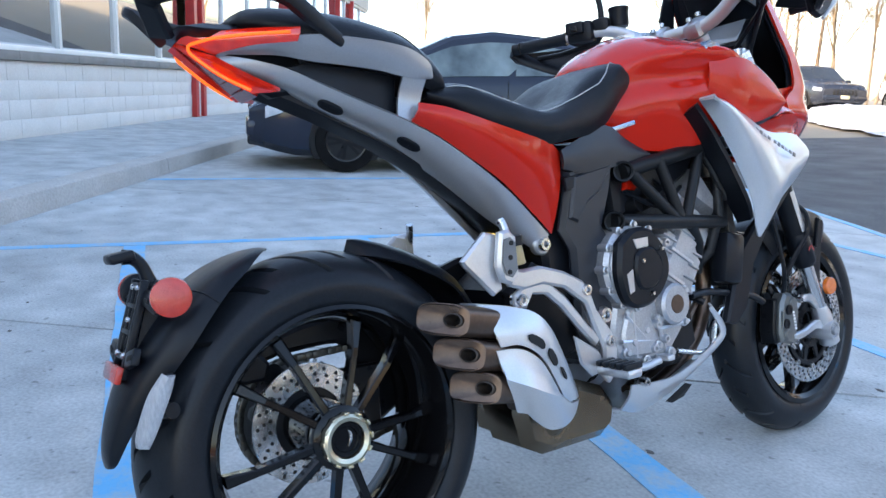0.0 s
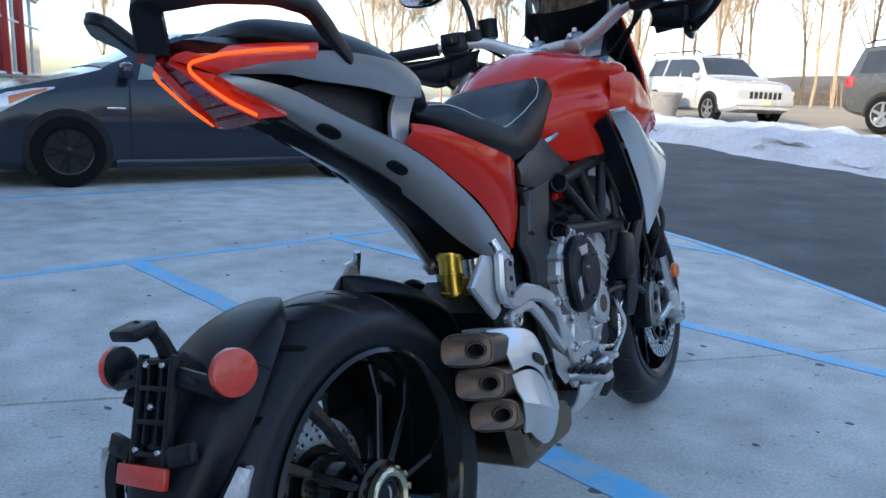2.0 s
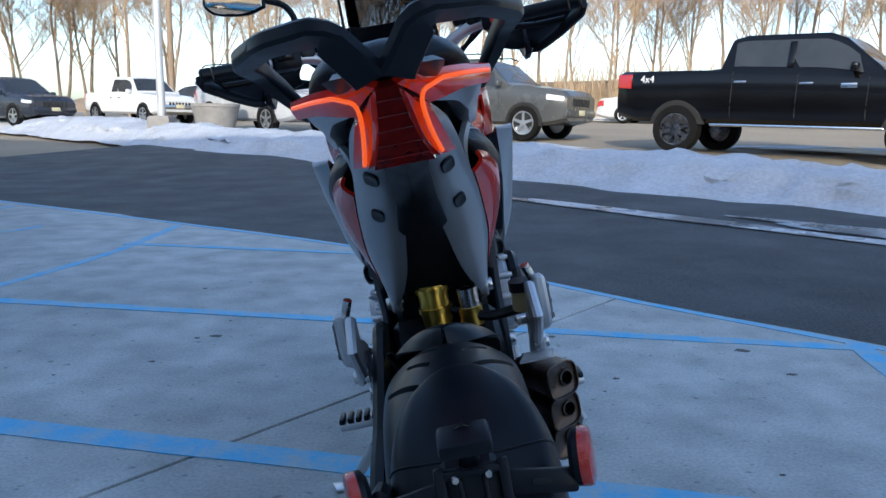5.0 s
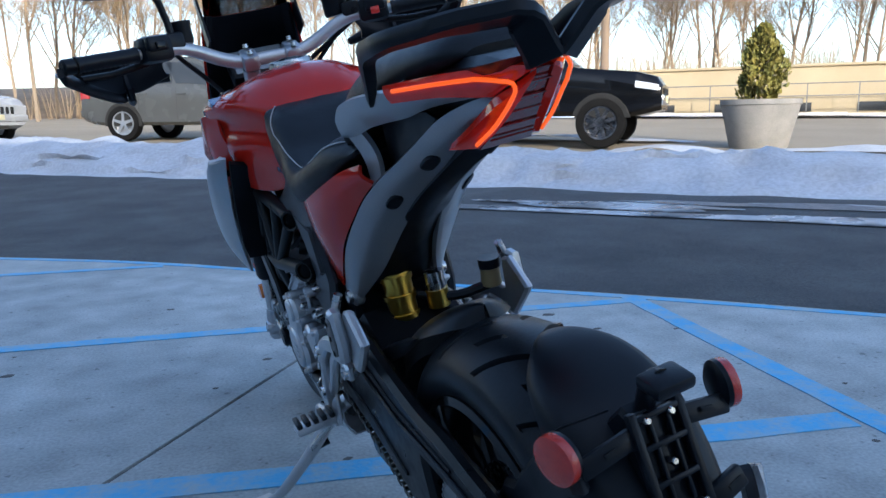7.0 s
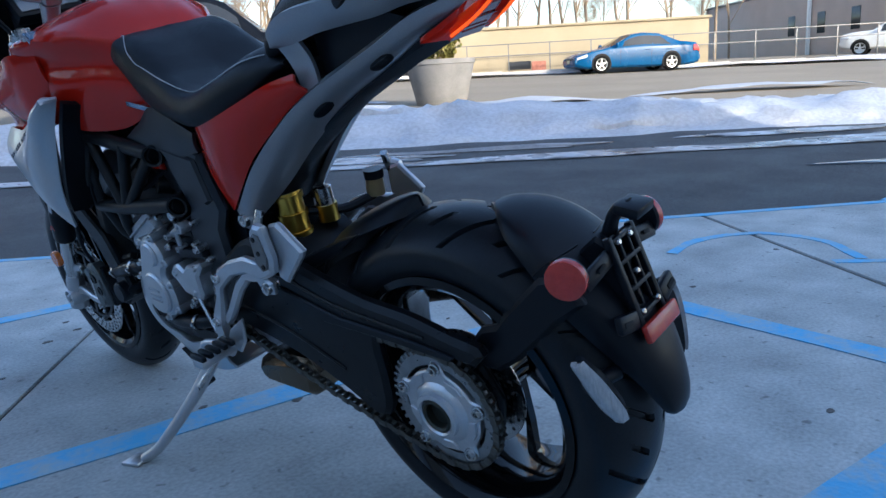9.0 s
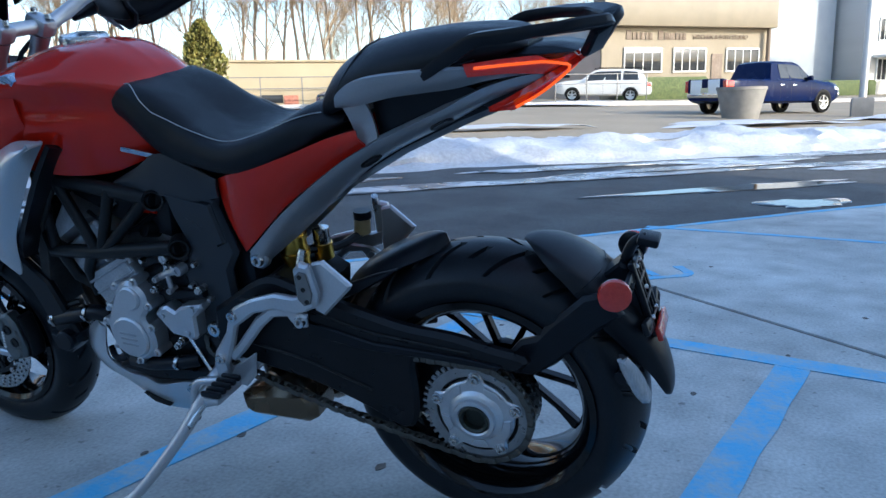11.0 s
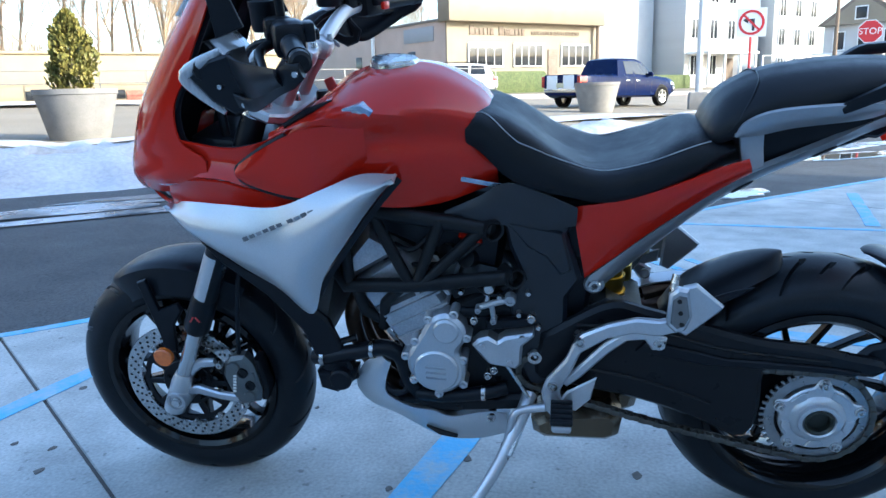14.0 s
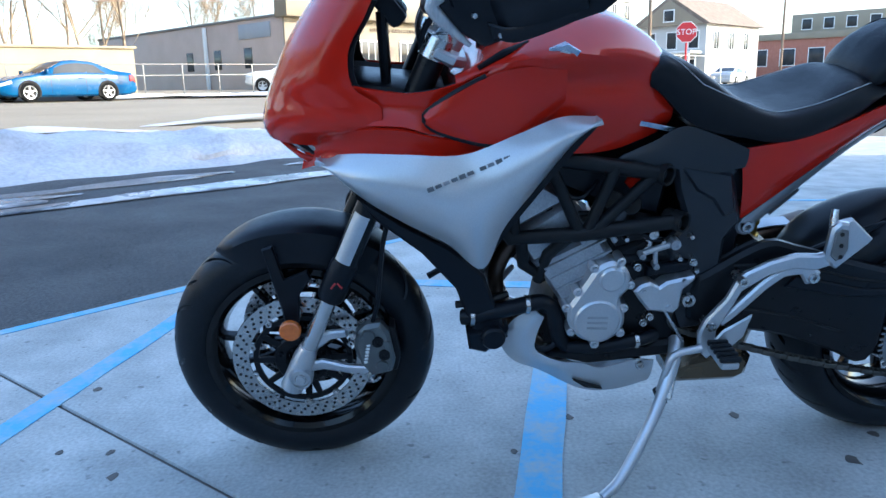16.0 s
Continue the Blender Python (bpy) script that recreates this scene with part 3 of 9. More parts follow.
# window frames, mullions and panes
MULL = [-15.6 + 1.55 * k for k in range(15)]
wall_slab(-15.6, UF - 0.3, zc, zc + 0.06, -0.16, -0.06, "bottom_rail", WHITEF)
wall_slab(-15.6, UF - 0.3, 3.52, 3.6, -0.16, -0.06, "top_rail", WHITEF)
for u in MULL:
    if u < UF - 0.4:
        wall_slab(u - 0.03, u + 0.03, zc + 0.06, 3.52, -0.16, -0.06, "mullion", WHITEF)
        ob = wall_slab(u + 0.03, min(u + 1.52, UF - 0.35), zc + 0.06, 3.52, -0.115, -0.105, "pane", GLASS)
        ob.visible_shadow = False
wall_slab(-16, UF, 0.14, 0.955, -0.14, -0.005, "block_backing", BLOCK)
# the front goes on past the red post, bent a little
A2, D2, N2 = np.array([-12.55, 2.95]), np.array([-0.803, 0.596]), np.array([0.596, 0.803])


def far_slab(s0, s1, z0, z1, o0, o1, name, material):
    q = [tuple(A2 + D2 * s + N2 * o) for s, o in ((s0, o0), (s1, o0), (s1, o1), (s0, o1))]
    return Geo().prism(q, z0, z1, 0.004, plane="xy").put(name, material, store)


far_slab(0, 17.2, 3.6, 6.9, -9, 0.0, "upper_wall", STUCCO)
far_slab(0, 17.2, 0.0, 0.14, -8.7, -0.3, "shop_floor", INTER)
far_slab(0, 17.2, 0.1, 3.6, -9, -8.7, "back_wall", INTER)
far_slab(0, 17.2, 0.1, 0.95, -0.14, -0.005, "block_backing", BLOCK)
for r in range(4):
    zz0, zz1 = 0.15 + r * 0.2025, 0.15 + (r + 1) * 0.2025 - 0.005
    for k in range(43):
        far_slab(0.02 + 0.2 * (r % 2) + k * 0.4 + 0.002, min(0.02 + 0.2 * (r % 2) + k * 0.4 + 0.398, 17.2), zz0, zz1, -0.15, 0.001 * ((k * 5 + r * 3) % 3), "block", BLOCK)
for k in range(13):
    far_slab(0.03 + k * 1.32, 0.03 + k * 1.32 + 1.314, 0.96, zc, -0.24, 0.05, "cap_stone", CAPST)
far_slab(0.1, 17.2, zc, zc + 0.06, -0.16, -0.06, "bottom_rail", WHITEF)
far_slab(0.1, 17.2, 3.52, 3.6, -0.16, -0.06, "top_rail", WHITEF)
far_slab(6.3, 17.2, 2.60, 2.66, -0.15, -0.07, "transom", WHITEF)
for s0 in [0.1 + 1.52 * k for k in range(4)] + [6.25 + 1.36 * k for k in range(8)]:
    far_slab(s0 - 0.03, s0 + 0.03, zc + 0.06, 3.52, -0.16, -0.06, "mullion", WHITEF)
    ob = far_slab(s0 + 0.03, min(s0 + 1.48, 17.2), zc + 0.06, 3.52, -0.115, -0.105, "pane", GLASS)
    ob.visible_shadow = False
for s0 in (0.0, 0.34, 6.05, 6.35, 11.7, 13.9):
    far_slab(s0 - 0.06, s0 + 0.06, zc - 0.12 if s0 > 1 else 0.16, 3.6, -0.10, 0.06, "red_post", REDF)
far_slab(17.15, 17.2, 0.1, 3.6, -9, -0.16, "end_wall", STUCCO)

# ---- street furniture ----
PLANT = mat("cast concrete planter", (0.19, 0.18, 0.165), 0.85, col2=(0.26, 0.245, 0.225), scale=4, fine=0.1, fscale=60, bump=0.3, bscale=60)
SOIL = mat("dark soil", (0.05, 0.04, 0.03), 0.95, col2=(0.08, 0.06, 0.05), scale=12, bump=0.6, bscale=25)
LEAFG = mat("evergreen sprays", (0.105, 0.120, 0.022), 0.6, col2=(0.25, 0.20, 0.042), scale=6, fine=0.3, fscale=30)
BARK = mat("grey-brown bark", (0.19, 0.145, 0.105), 0.9, col2=(0.29, 0.23, 0.165), scale=3, fine=0.2, fscale=20, stretch=(1, 1, 0.2))
TWIG = mat("pale winter twigs", (0.29, 0.21, 0.13), 0.9, col2=(0.40, 0.30, 0.195), scale=1.2)
POLEM = mat("grey painted pole", (0.42, 0.43, 0.44), 0.4, 0.3, col2=(0.50, 0.51, 0.52), scale=3)
WOODP = mat("weathered utility pole", (0.16, 0.115, 0.08), 0.9, col2=(0.24, 0.18, 0.13), scale=2, stretch=(1, 1, 0.1))
WIRE = mat("black cable", (0.03, 0.03, 0.03), 0.6, col2=(0.04, 0.04, 0.04), scale=3)


def planter(x, y, r=0.62, h=0.78, label="pale tapered concrete street planter"):
    t = thing("planter", at_ground(x, y), label, "planter", "street planters")
    Geo().lathe([(r * 0.68, -0.05), (r * 0.72, 0.02), (r * 0.97, h - 0.09), (r, h - 0.08), (r, h), (r * 0.9, h), (r * 0.88, h - 0.12), (0.01, h - 0.12)], n=40, axis="z").put("pot", PLANT, t)
    Geo().lathe([(r * 0.875, h - 0.14), (r * 0.5, h - 0.09), (0.01, h - 0.07)], n=24, axis="z").put("soil", SOIL, t)
    return t


def evergreen(x, y, z0, h, r, seed):
    t = thing("evergreen_shrub", pose(x, y, z0), "dense yellow-green upright evergreen in a planter", "shrub")
    Geo().tube([(0, 0, -0.12), (0, 0, h * 0.8)], [0.035, 0.01], 7).put("trunk", BARK, t)
    rr = random.Random(seed)
    gm = Geo()
    for _ in range(2600):
        u = rr.random() ** 0.8
        env = math.sin(math.pi * min(0.14 + 0.86 * u, 1)) ** 0.55 * (1 - 0.35 * u)
        a = rr.uniform(0, 6.283)
        lump = 0.86 + 0.2 * math.sin(3 * a + u * 9) + 0.1 * math.sin(7 * a - 11 * u)
        q = r * env * lump * rr.uniform(0.62, 1.03)
        c = np.array([q * math.cos(a), q * math.sin(a), 0.03 + u * h])
        d = np.array([math.cos(a) * 0.5 + rr.uniform(-.4, .4), math.sin(a) * 0.5 + rr.uniform(-.4, .4), 1.0])
        d /= np.linalg.norm(d)
        w = np.cross(d, [rr.uniform(-1, 1), rr.uniform(-1, 1), 0.2])
        w /= max(np.linalg.norm(w), 1e-6)
        l, b = rr.uniform(0.05, 0.10), rr.uniform(0.012, 0.024)
        gm.add([c - w * b, c + d * l * 0.6 - w * b * 1.3, c + d * l, c + d * l * 0.6 + w * b * 1.3, c + w * b, c + np.cross(w, d) * b], [(0, 1, 2, 3), (0, 3, 4), (0, 5, 4), (1, 5, 0)])
    gm.put("crown", LEAFG, t, sharp=180)
    return t


PX, PY = 8.85, 8.55
planter(PX, PY)
evergreen(PX, PY, gz(PX, PY) + 0.68, 1.22, 0.42, 3)
planter(20.9, 0.55, 0.66, 0.85)
planter(-6.1, 18.7, 0.62, 0.8, "shaded tapered concrete street planter")
planter(44.5, -15.5, 0.7, 0.8, "brown tapered concrete street planter")


def light_pole(x, y, h=8.0):
    t = thing("light_pole", at_ground(x, y), "pale grey steel street light pole on a square base", "light pole", "light poles")
    Geo().prism([(-0.28, -0.28), (0.28, -0.28), (0.28, 0.28), (-0.28, 0.28)], -0.1, 0.55, 0.06, plane="xy").put("base", PLANT, t)
    Geo().tube([(0, 0, 0.5), (0, 0, h)], [0.105, 0.075], 14).put("shaft", POLEM, t)
    Geo().tube([(0, 0, h - 0.1), (0.6, -0.6, h + 0.25), (1.3, -1.3, h + 0.3)], 0.04, 8, 10).put("arm", POLEM, t)
    Geo().box((1.5, -1.5, h + 0.28), (0.55, 0.28, 0.14), (0, 0, -45), 0.03).put("lamp_head", POLEM, t)


light_pole(23.6, -2.6)
light_pole(-7.4, 18.4)


def utility_pole(x, y, h=10.5):
    t = thing("utility_pole", at_ground(x, y), "brown weathered wooden utility pole", "utility pole", "utility poles")
    Geo().tube([(0, 0, -0.3), (0.05, 0, h)], [0.16, 0.11], 12).put("shaft", WOODP, t)
    Geo().box((0, 0, h - 0.7), (1.7, 0.1, 0.12), (0, 0, -45), 0.01).put("crossarm", WOODP, t)
    for k in (-0.75, -0.35, 0.35, 0.75):
        Geo().lathe([(0.01, 0.16), (0.045, 0.14), (0.05, 0.05), (0.03, 0.0)], (k * R2, -k * R2, h - 0.65), 8, "z").put("insulator", POLEM, t)
    return (x, y, gz(x, y) + h - 0.5)


UP = [utility_pole(*p) for p in [(-34, 56), (-13.5, 36), (14.6, 21.5), (58.5, 0.7), (58, -16), (83, -38)]]
for a, b in zip(UP, UP[1:]):
    for k, drop in ((-0.7, 0.0), (0.0, 0.05), (0.7, 0.0), (0.1, 1.6)):
        pts = []
        for u in np.linspace(0, 1, 13):
            pts.append((a[0] + (b[0] - a[0]) * u + k * R2, a[1] + (b[1] - a[1]) * u - k * R2, a[2] + (b[2] - a[2]) * u - drop - 2.4 * u * (1 - u)))
        tagged(Geo().tube(pts, 0.014, 5).put("overhead_wire", WIRE), "thin black overhead utility cable", "wire", "overhead wires")

SIGNW = mat("white sign sheet", (0.74, 0.74, 0.72), 0.4, col2=(0.78, 0.78, 0.76), scale=6)
SIGNR = mat("red sign sheet", (0.50, 0.02, 0.025), 0.4, col2=(0.56, 0.025, 0.03), scale=6)
SIGNK = mat("black sign print", (0.02, 0.02, 0.02), 0.5, col2=(0.03, 0.03, 0.03), scale=6)


def text_mesh(body, size, depth=0.004):
    cu = bpy.data.curves.new("letters", "FONT")
    cu.body, cu.size, cu.extrude, cu.align_x, cu.align_y = body, size, depth, "CENTER", "CENTER"
    ob = bpy.data.objects.new("letters", cu)
    me = bpy.data.meshes.new_from_object(ob)
    bpy.data.objects.remove(ob)
    return me


def facing(x, y, z, az):
    """A frame whose local -y looks along the compass angle az (degrees from +x)."""
    return pose(x, y, z, 0, 0, az + 90)


def turn_sign(x, y, zc, az):
    t = thing("no_left_turn_sign", facing(x, y, 0, az), "square white no-left-turn sign on a red post", "road sign")
    g0 = gz(x, y)
    Geo().tube([(0, 0.03, g0 - 0.1), (0, 0.03, zc + 0.4)], 0.04, 8).put("post", SIGNR, t)
    Geo().prism([(-0.46, zc - 0.46), (0.46, zc - 0.46), (0.46, zc + 0.46), (-0.46, zc + 0.46)], -0.02, 0.0, 0.004, "xz").put("plate", SIGNW, t)
    r = Geo()
    r.lathe([(0.40, -0.030), (0.40, -0.021), (0.32, -0.021), (0.32, -0.030), (0.40, -0.030)], (0, 0, zc), 40, "y")
    r.put("ring", SIGNR, t)
    Geo().prism([(0.02, zc - 0.26), (0.10, zc - 0.26), (0.10, zc + 0.12), (-0.10, zc + 0.12), (-0.10, zc + 0.20), (-0.26, zc + 0.08), (-0.10, zc - 0.04), (-0.10, zc + 0.04), (0.02, zc + 0.04)], -0.027, -0.021, 0.001, "xz").put("arrow", SIGNK, t)
    Geo().box((0, -0.031, zc), (0.66, 0.006, 0.07), (0, 45, 0)).put("slash", SIGNR, t)


def stop_sign(x, y, zc, az):
    t = thing("stop_sign", facing(x, y, 0, az), "red octagonal stop sign on a red post", "road sign")
    Geo().tube([(0, 0.03, gz(x, y) - 0.1), (0, 0.03, zc + 0.3)], 0.04, 8).put("post", SIGNR, t)
    Geo().prism(ring((0, zc), 0.42, 8, radians(22.5)), -0.02, 0.0, 0.003, "xz").put("border", SIGNW, t)
    Geo().prism(ring((0, zc), 0.39, 8, radians(22.5)), -0.026, -0.021, 0.001, "xz").put("plate", SIGNR, t)
    me = text_mesh("STOP", 0.30)
    me.materials.append(SIGNW)
    ob = new("letters", me)
    ob.parent = t
    ob.matrix_local = pose(0, -0.030, zc, 90, 0, 0)


turn_sign(25.4, -4.4, 2.90, 171)
stop_sign(27.9, -8.8, 2.62, 162)
HYD = thing("fire_hydrant", at_ground(40.5, -13.6), "small red fire hydrant beside the street", "hydrant")
Geo().lathe([(0.15, 0), (0.13, 0.05), (0.11, 0.08), (0.11, 0.5), (0.14, 0.53), (0.12, 0.62), (0.05, 0.72), (0.01, 0.74)], n=16, axis="z").put("barrel", SIGNR, HYD)
Geo().tube([(-0.2, 0, 0.42), (0.2, 0, 0.42)], 0.055, 10).put("nozzle", SIGNR, HYD)

# ---- winter trees ----
def tree_mesh(seed, h):
    rr = random.Random(seed)
    trunk, crown = Geo(), Geo()

    def grow(p, d, l, r, lev):
        pts, q, dd = [p], p.copy(), d.copy()
        nseg = (5, 4, 3, 2, 1)[lev]
        for _ in range(nseg):
            dd = dd + np.array([rr.uniform(-.16, .16), rr.uniform(-.16, .16), rr.uniform(-.02, .12)])
            dd /= np.linalg.norm(dd)
            q = q + dd * l / nseg
            pts.append(q)
        r1 = r * (0.45 if lev == 0 else 0.4)
        (trunk if lev == 0 else crown).tube(pts, [r, r1], 6 if lev < 2 else 3, caps=False)
        if lev >= 4:
            return
        kids = [11, 7, 6, 6][lev]
        for k in range(kids):
            u = rr.uniform(0.3 if lev == 0 else 0.15, 1.0)
            i = min(int(u * nseg), nseg - 1)
            b = pts[i] + (pts[i + 1] - pts[i]) * (u * nseg - i)
            a = rr.uniform(0, 6.283)
            sp = rr.uniform(0.35, 0.95)
            nd = dd * 0.7 + np.array([math.cos(a) * sp, math.sin(a) * sp, rr.uniform(0.0, 0.55)])
            nd /= np.linalg.norm(nd)
            grow(b, nd, l * rr.uniform(0.38, 0.62), max(r * (1 - 0.55 * u) * rr.uniform(0.35, 0.6), 0.009), lev + 1)

    grow(np.array([0, 0, -0.3]), np.array([0, 0, 1.0]), h * 0.72, h * 0.0080, 0)
    return trunk, crown


TREES = []
for sd, h in ((11, 13), (23, 15), (37, 11), (51, 16)):
    t = thing("bare_tree", pose(0, 0, -60), "tall leafless winter tree with fine branches", "tree", "bare winter trees")
    a, b = tree_mesh(sd, h)
    a.put("trunk", BARK, t)
    b.put("crown", TWIG, t, sharp=180)
    TREES.append(t)
rr = random.Random(77)
SPOTS = []
for az in np.arange(24, 132, 2.6):
    for d0 in (43, 56):
        d = d0 + rr.uniform(-4, 6)
        a = radians(az + rr.uniform(-1.2, 1.2))
        SPOTS.append((d * math.cos(a), d * math.sin(a)))
SPOTS += [(62, 26), (66, 22), (70, 31), (58, 33), (74, 18), (80, 24), (64, 40), (-62, 20), (-70, 8), (-58, 34)]
for i, (x, y) in enumerate(SPOTS):
    src = TREES[i % 4]
    m = pose(x, y, gz(x, y), 0, 0, rr.uniform(0, 360))
    if i < 4:
        src.matrix_world = m
    else:
        copy_thing(src, m)

LITTER = mat("brown leaf litter", (0.15, 0.105, 0.065), 0.95, col2=(0.24, 0.18, 0.12), scale=0.6, detail=8, mix=0.6, fine=0.3, fscale=4, bump=0.8, bscale=5)
rows = []
for s in np.arange(-120, 12, 3.0):
    k0 = 36.0 if s < -15 else 38.5
    top_ = np.interp(s, [-120, -15, -8, 12], [3.4, 3.0, 2.0, 1.6])
    row = []
    for dn, h in ((0, -0.2), (1.5, 0.25), (5, 0.55), (12, 0.8), (24, 1.0), (40, 1.0)):
        x, y = sn(s, k0 + dn)
        row.append((x, y, gz(x, y) + h * top_ + 0.25 * noise.noise(Vector((s * 0.2, dn * 0.3, 1.0)))))
    rows.append(row)
tagged(Geo().grid(rows).put("wooded_slope", LITTER, sharp=80), "low slope of brown leaf litter under the trees", "ground", kind="structure")
brush = Geo()
for _ in range(5200):
    a = radians(rr.uniform(40, 134))
    d = rr.uniform(36, 52)
    x, y = d * math.cos(a), d * math.sin(a)
    if (x + y) * R2 < 31.5:
        continue
    z = gz(x, y)
    h = rr.uniform(1.2, 3.6)
    dx, dy = rr.uniform(-.8, .8), rr.uniform(-.8, .8)
    brush.tube([(x, y, z - 0.1), (x + dx * 0.4, y + dy * 0.4, z + h * 0.6), (x + dx, y + dy, z + h)], [0.03, 0.008], 3, caps=False)
tagged(brush.put("undergrowth", TWIG, sharp=180), "tangled tan winter brush under the trees", "brush", kind="stuff")

# ---- buildings across the street ----
CREAM = mat("cream painted wall", (0.30, 0.245, 0.155), 0.85, col2=(0.35, 0.29, 0.19), scale=0.8, fine=0.05, fscale=30, bump=0.2, bscale=30)
TAUPE = mat("taupe stucco", (0.45, 0.36, 0.30), 0.85, col2=(0.52, 0.42, 0.36), scale=0.7, fine=0.06, fscale=30)
BEIGE = mat("beige stucco", (0.25, 0.21, 0.15), 0.85, col2=(0.29, 0.245, 0.18), scale=0.7, fine=0.05, fscale=30)
TANF = mat("tan metal fascia", (0.20, 0.165, 0.115), 0.6, col2=(0.24, 0.20, 0.14), scale=1.0)
BRICKM = mat("red brick", (0.30, 0.11, 0.07), 0.85, col2=(0.38, 0.16, 0.11), scale=3, fine=0.2, fscale=12)
WHITES = mat("white clapboard", (0.46, 0.45, 0.43), 0.7, col2=(0.52, 0.51, 0.49), scale=1.0, bump=0.6, bscale=6, stretch=(0.05, 0.05, 1))
PALEB = mat("pale blue-grey siding", (0.30, 0.33, 0.37), 0.7, col2=(0.35, 0.38, 0.41), scale=1.0)
ROOFM = mat("brown shingle roof", (0.16, 0.12, 0.09), 0.9, col2=(0.24, 0.19, 0.15), scale=2, fine=0.2, fscale=15)
DGLASS = mat("dark window glass", (0.020, 0.022, 0.025), 0.12, col2=(0.05, 0.052, 0.055), scale=1.2, spec=0.2)
RAIL = mat("grey metal rail", (0.12, 0.12, 0.12), 0.5, 0.5, col2=(0.16, 0.16, 0.16), scale=5)
HEDGE = mat("clipped hedge", (0.05, 0.075, 0.02), 0.8, col2=(0.09, 0.11, 0.035), scale=3, fine=0.3, fscale=12, bump=1.0, bscale=8)


def block(t, s0, s1, n0, n1, z0, z1, name, material, bev=0.02):
    """A slab between street coordinates, as a part of t (t stands at the world's origin)."""
    q = [sn(s0, n0), sn(s1, n0), sn(s1, n1), sn(s0, n1)]
    return Geo().prism(q, z0, z1, bev, plane="xy").put(name, material, t)


def window(t, s0, s1, n, z0, z1, mull=1, frame=WHITEF):
    w = block(t, s0, s1, n - 0.06, n + 0.02, z0, z1, "window", DGLASS, 0.005)
    for a, b, c, d in ((s0 - .07, s1 + .07, z1, z1 + .1), (s0 - .1, s1 + .1, z0 - .1, z0), (s0 - .07, s0, z0, z1), (s1, s1 + .07, z0, z1)):
        block(w, a, b, n - 0.10, n - 0.01, c, d, "window_frame", frame, 0.01)
    for k in range(1, mull + 1):
        m = s0 + (s1 - s0) * k / (mull + 1)
        block(w, m - .025, m + .025, n - 0.09, n - 0.062, z0, z1, "glazing_bar", frame, 0.004)


def origin(name, label, category, group=""):
    return thing(name, pose(0, 0, 0), label, category, group)


# long low cream building behind a railing
w = origin("low_building", "long low sunlit cream building with basement windows", "building")
block(w, -13.5, 12.0, 31.0, 37.0, 0.3, 2.62, "wall", CREAM)
block(w, -13.6, 12.1, 30.9, 37.1, 2.62, 2.72, "coping", CREAM)
for k in range(9):
    s = -11.5 + k * 2.5
    block(w, s, s + 0.95, 30.95, 31.02, 0.95, 1.28, "window", DGLASS, 0.005)
    if k % 2 == 0:
        block(w, s + 1.0, s + 1.6, 30.96, 31.02, 0.85, 1.25, "brick_panel", BRICKM, 0.005)
fence = origin("street_railing", "dark metal railing along a low wall", "railing")
for z in (1.95, 1.5):
    block(fence, -13.5, 22, 29.98, 30.02, z, z + 0.04, "rail", RAIL, 0.005)
for k in range(22):
    block(fence, -13.5 + k * 1.69, -13.46 + k * 1.69, 29.98, 30.02, 0.6, 1.97, "post", RAIL, 0.005)
far = origin("far_sidewalk", "pale concrete sidewalk and kerb across the street", "pavement")
tagged(far, kind="structure")
for k in range(24):
    s = -30 + k * 3.0
    q = [sn(s, 28.6), sn(s + 2.98, 28.6), sn(s + 2.98, 30.9), sn(s, 30.9)]
    zz = min(gz(*p) for p in q)
    zt = max(gz(*p) for p in q)
    Geo().prism(q, zz - 0.1, zt + 0.12, 0.01, plane="xy").put("slab", KERB, far)

# taupe shop with a beige front
m = origin("corner_shop", "beige and taupe shop with tan fascia and wide windows", "building")
ms, mn = (49.3 - 10.7) * R2, (49.3 + 10.7) * R2
block(m, ms, ms + 13.7, mn, mn + 30, 0.4, 5.55, "wall", TAUPE)
block(m, ms - 0.05, ms + 13.75, mn - 0.18, mn - 0.01, 0.4, 5.55, "front_wall", BEIGE)
block(m, ms - 0.3, ms + 14.0, mn - 0.9, mn + 0.5, 5.45, 7.5, "fascia", TANF)
block(m, ms - 0.1, ms + 13.8, mn, mn + 30.1, 5.55, 5.72, "roof_edge", CAPST)
for a, b in ((1.7, 4.6), (5.7, 8.3), (10.2, 13.0)):
    window(m, ms + a, ms + b, mn - 0.2, 2.55, 4.0, 3)
block(m, ms + 8.9, ms + 9.8, mn - 0.26, mn - 0.18, 1.2, 3.7, "door", ROOFM, 0.01)
for k in range(3):
    q = [sn(ms - 0.03, mn + 4 + k * 4.2), sn(ms + 0.02, mn + 4 + k * 4.2), sn(ms + 0.02, mn + 5 + k * 4.2), sn(ms - 0.03, mn + 5 + k * 4.2)]
    Geo().prism(q, 2.3, 3.7, 0.005, plane="xy").put("window", DGLASS, m)
q = [sn(ms - 0.25, mn + 10), sn(ms - 0.05, mn + 10), sn(ms - 0.05, mn + 10.25), sn(ms - 0.25, mn + 10.25)]
Geo().prism(q, 0.8, 5.4, 0.02, plane="xy").put("downpipe", WHITEF, m)
block(m, ms - 0.06, ms - 0.01, mn + 1.5, mn + 5.5, 4.3, 5.3, "name_board", PALEB, 0.01)
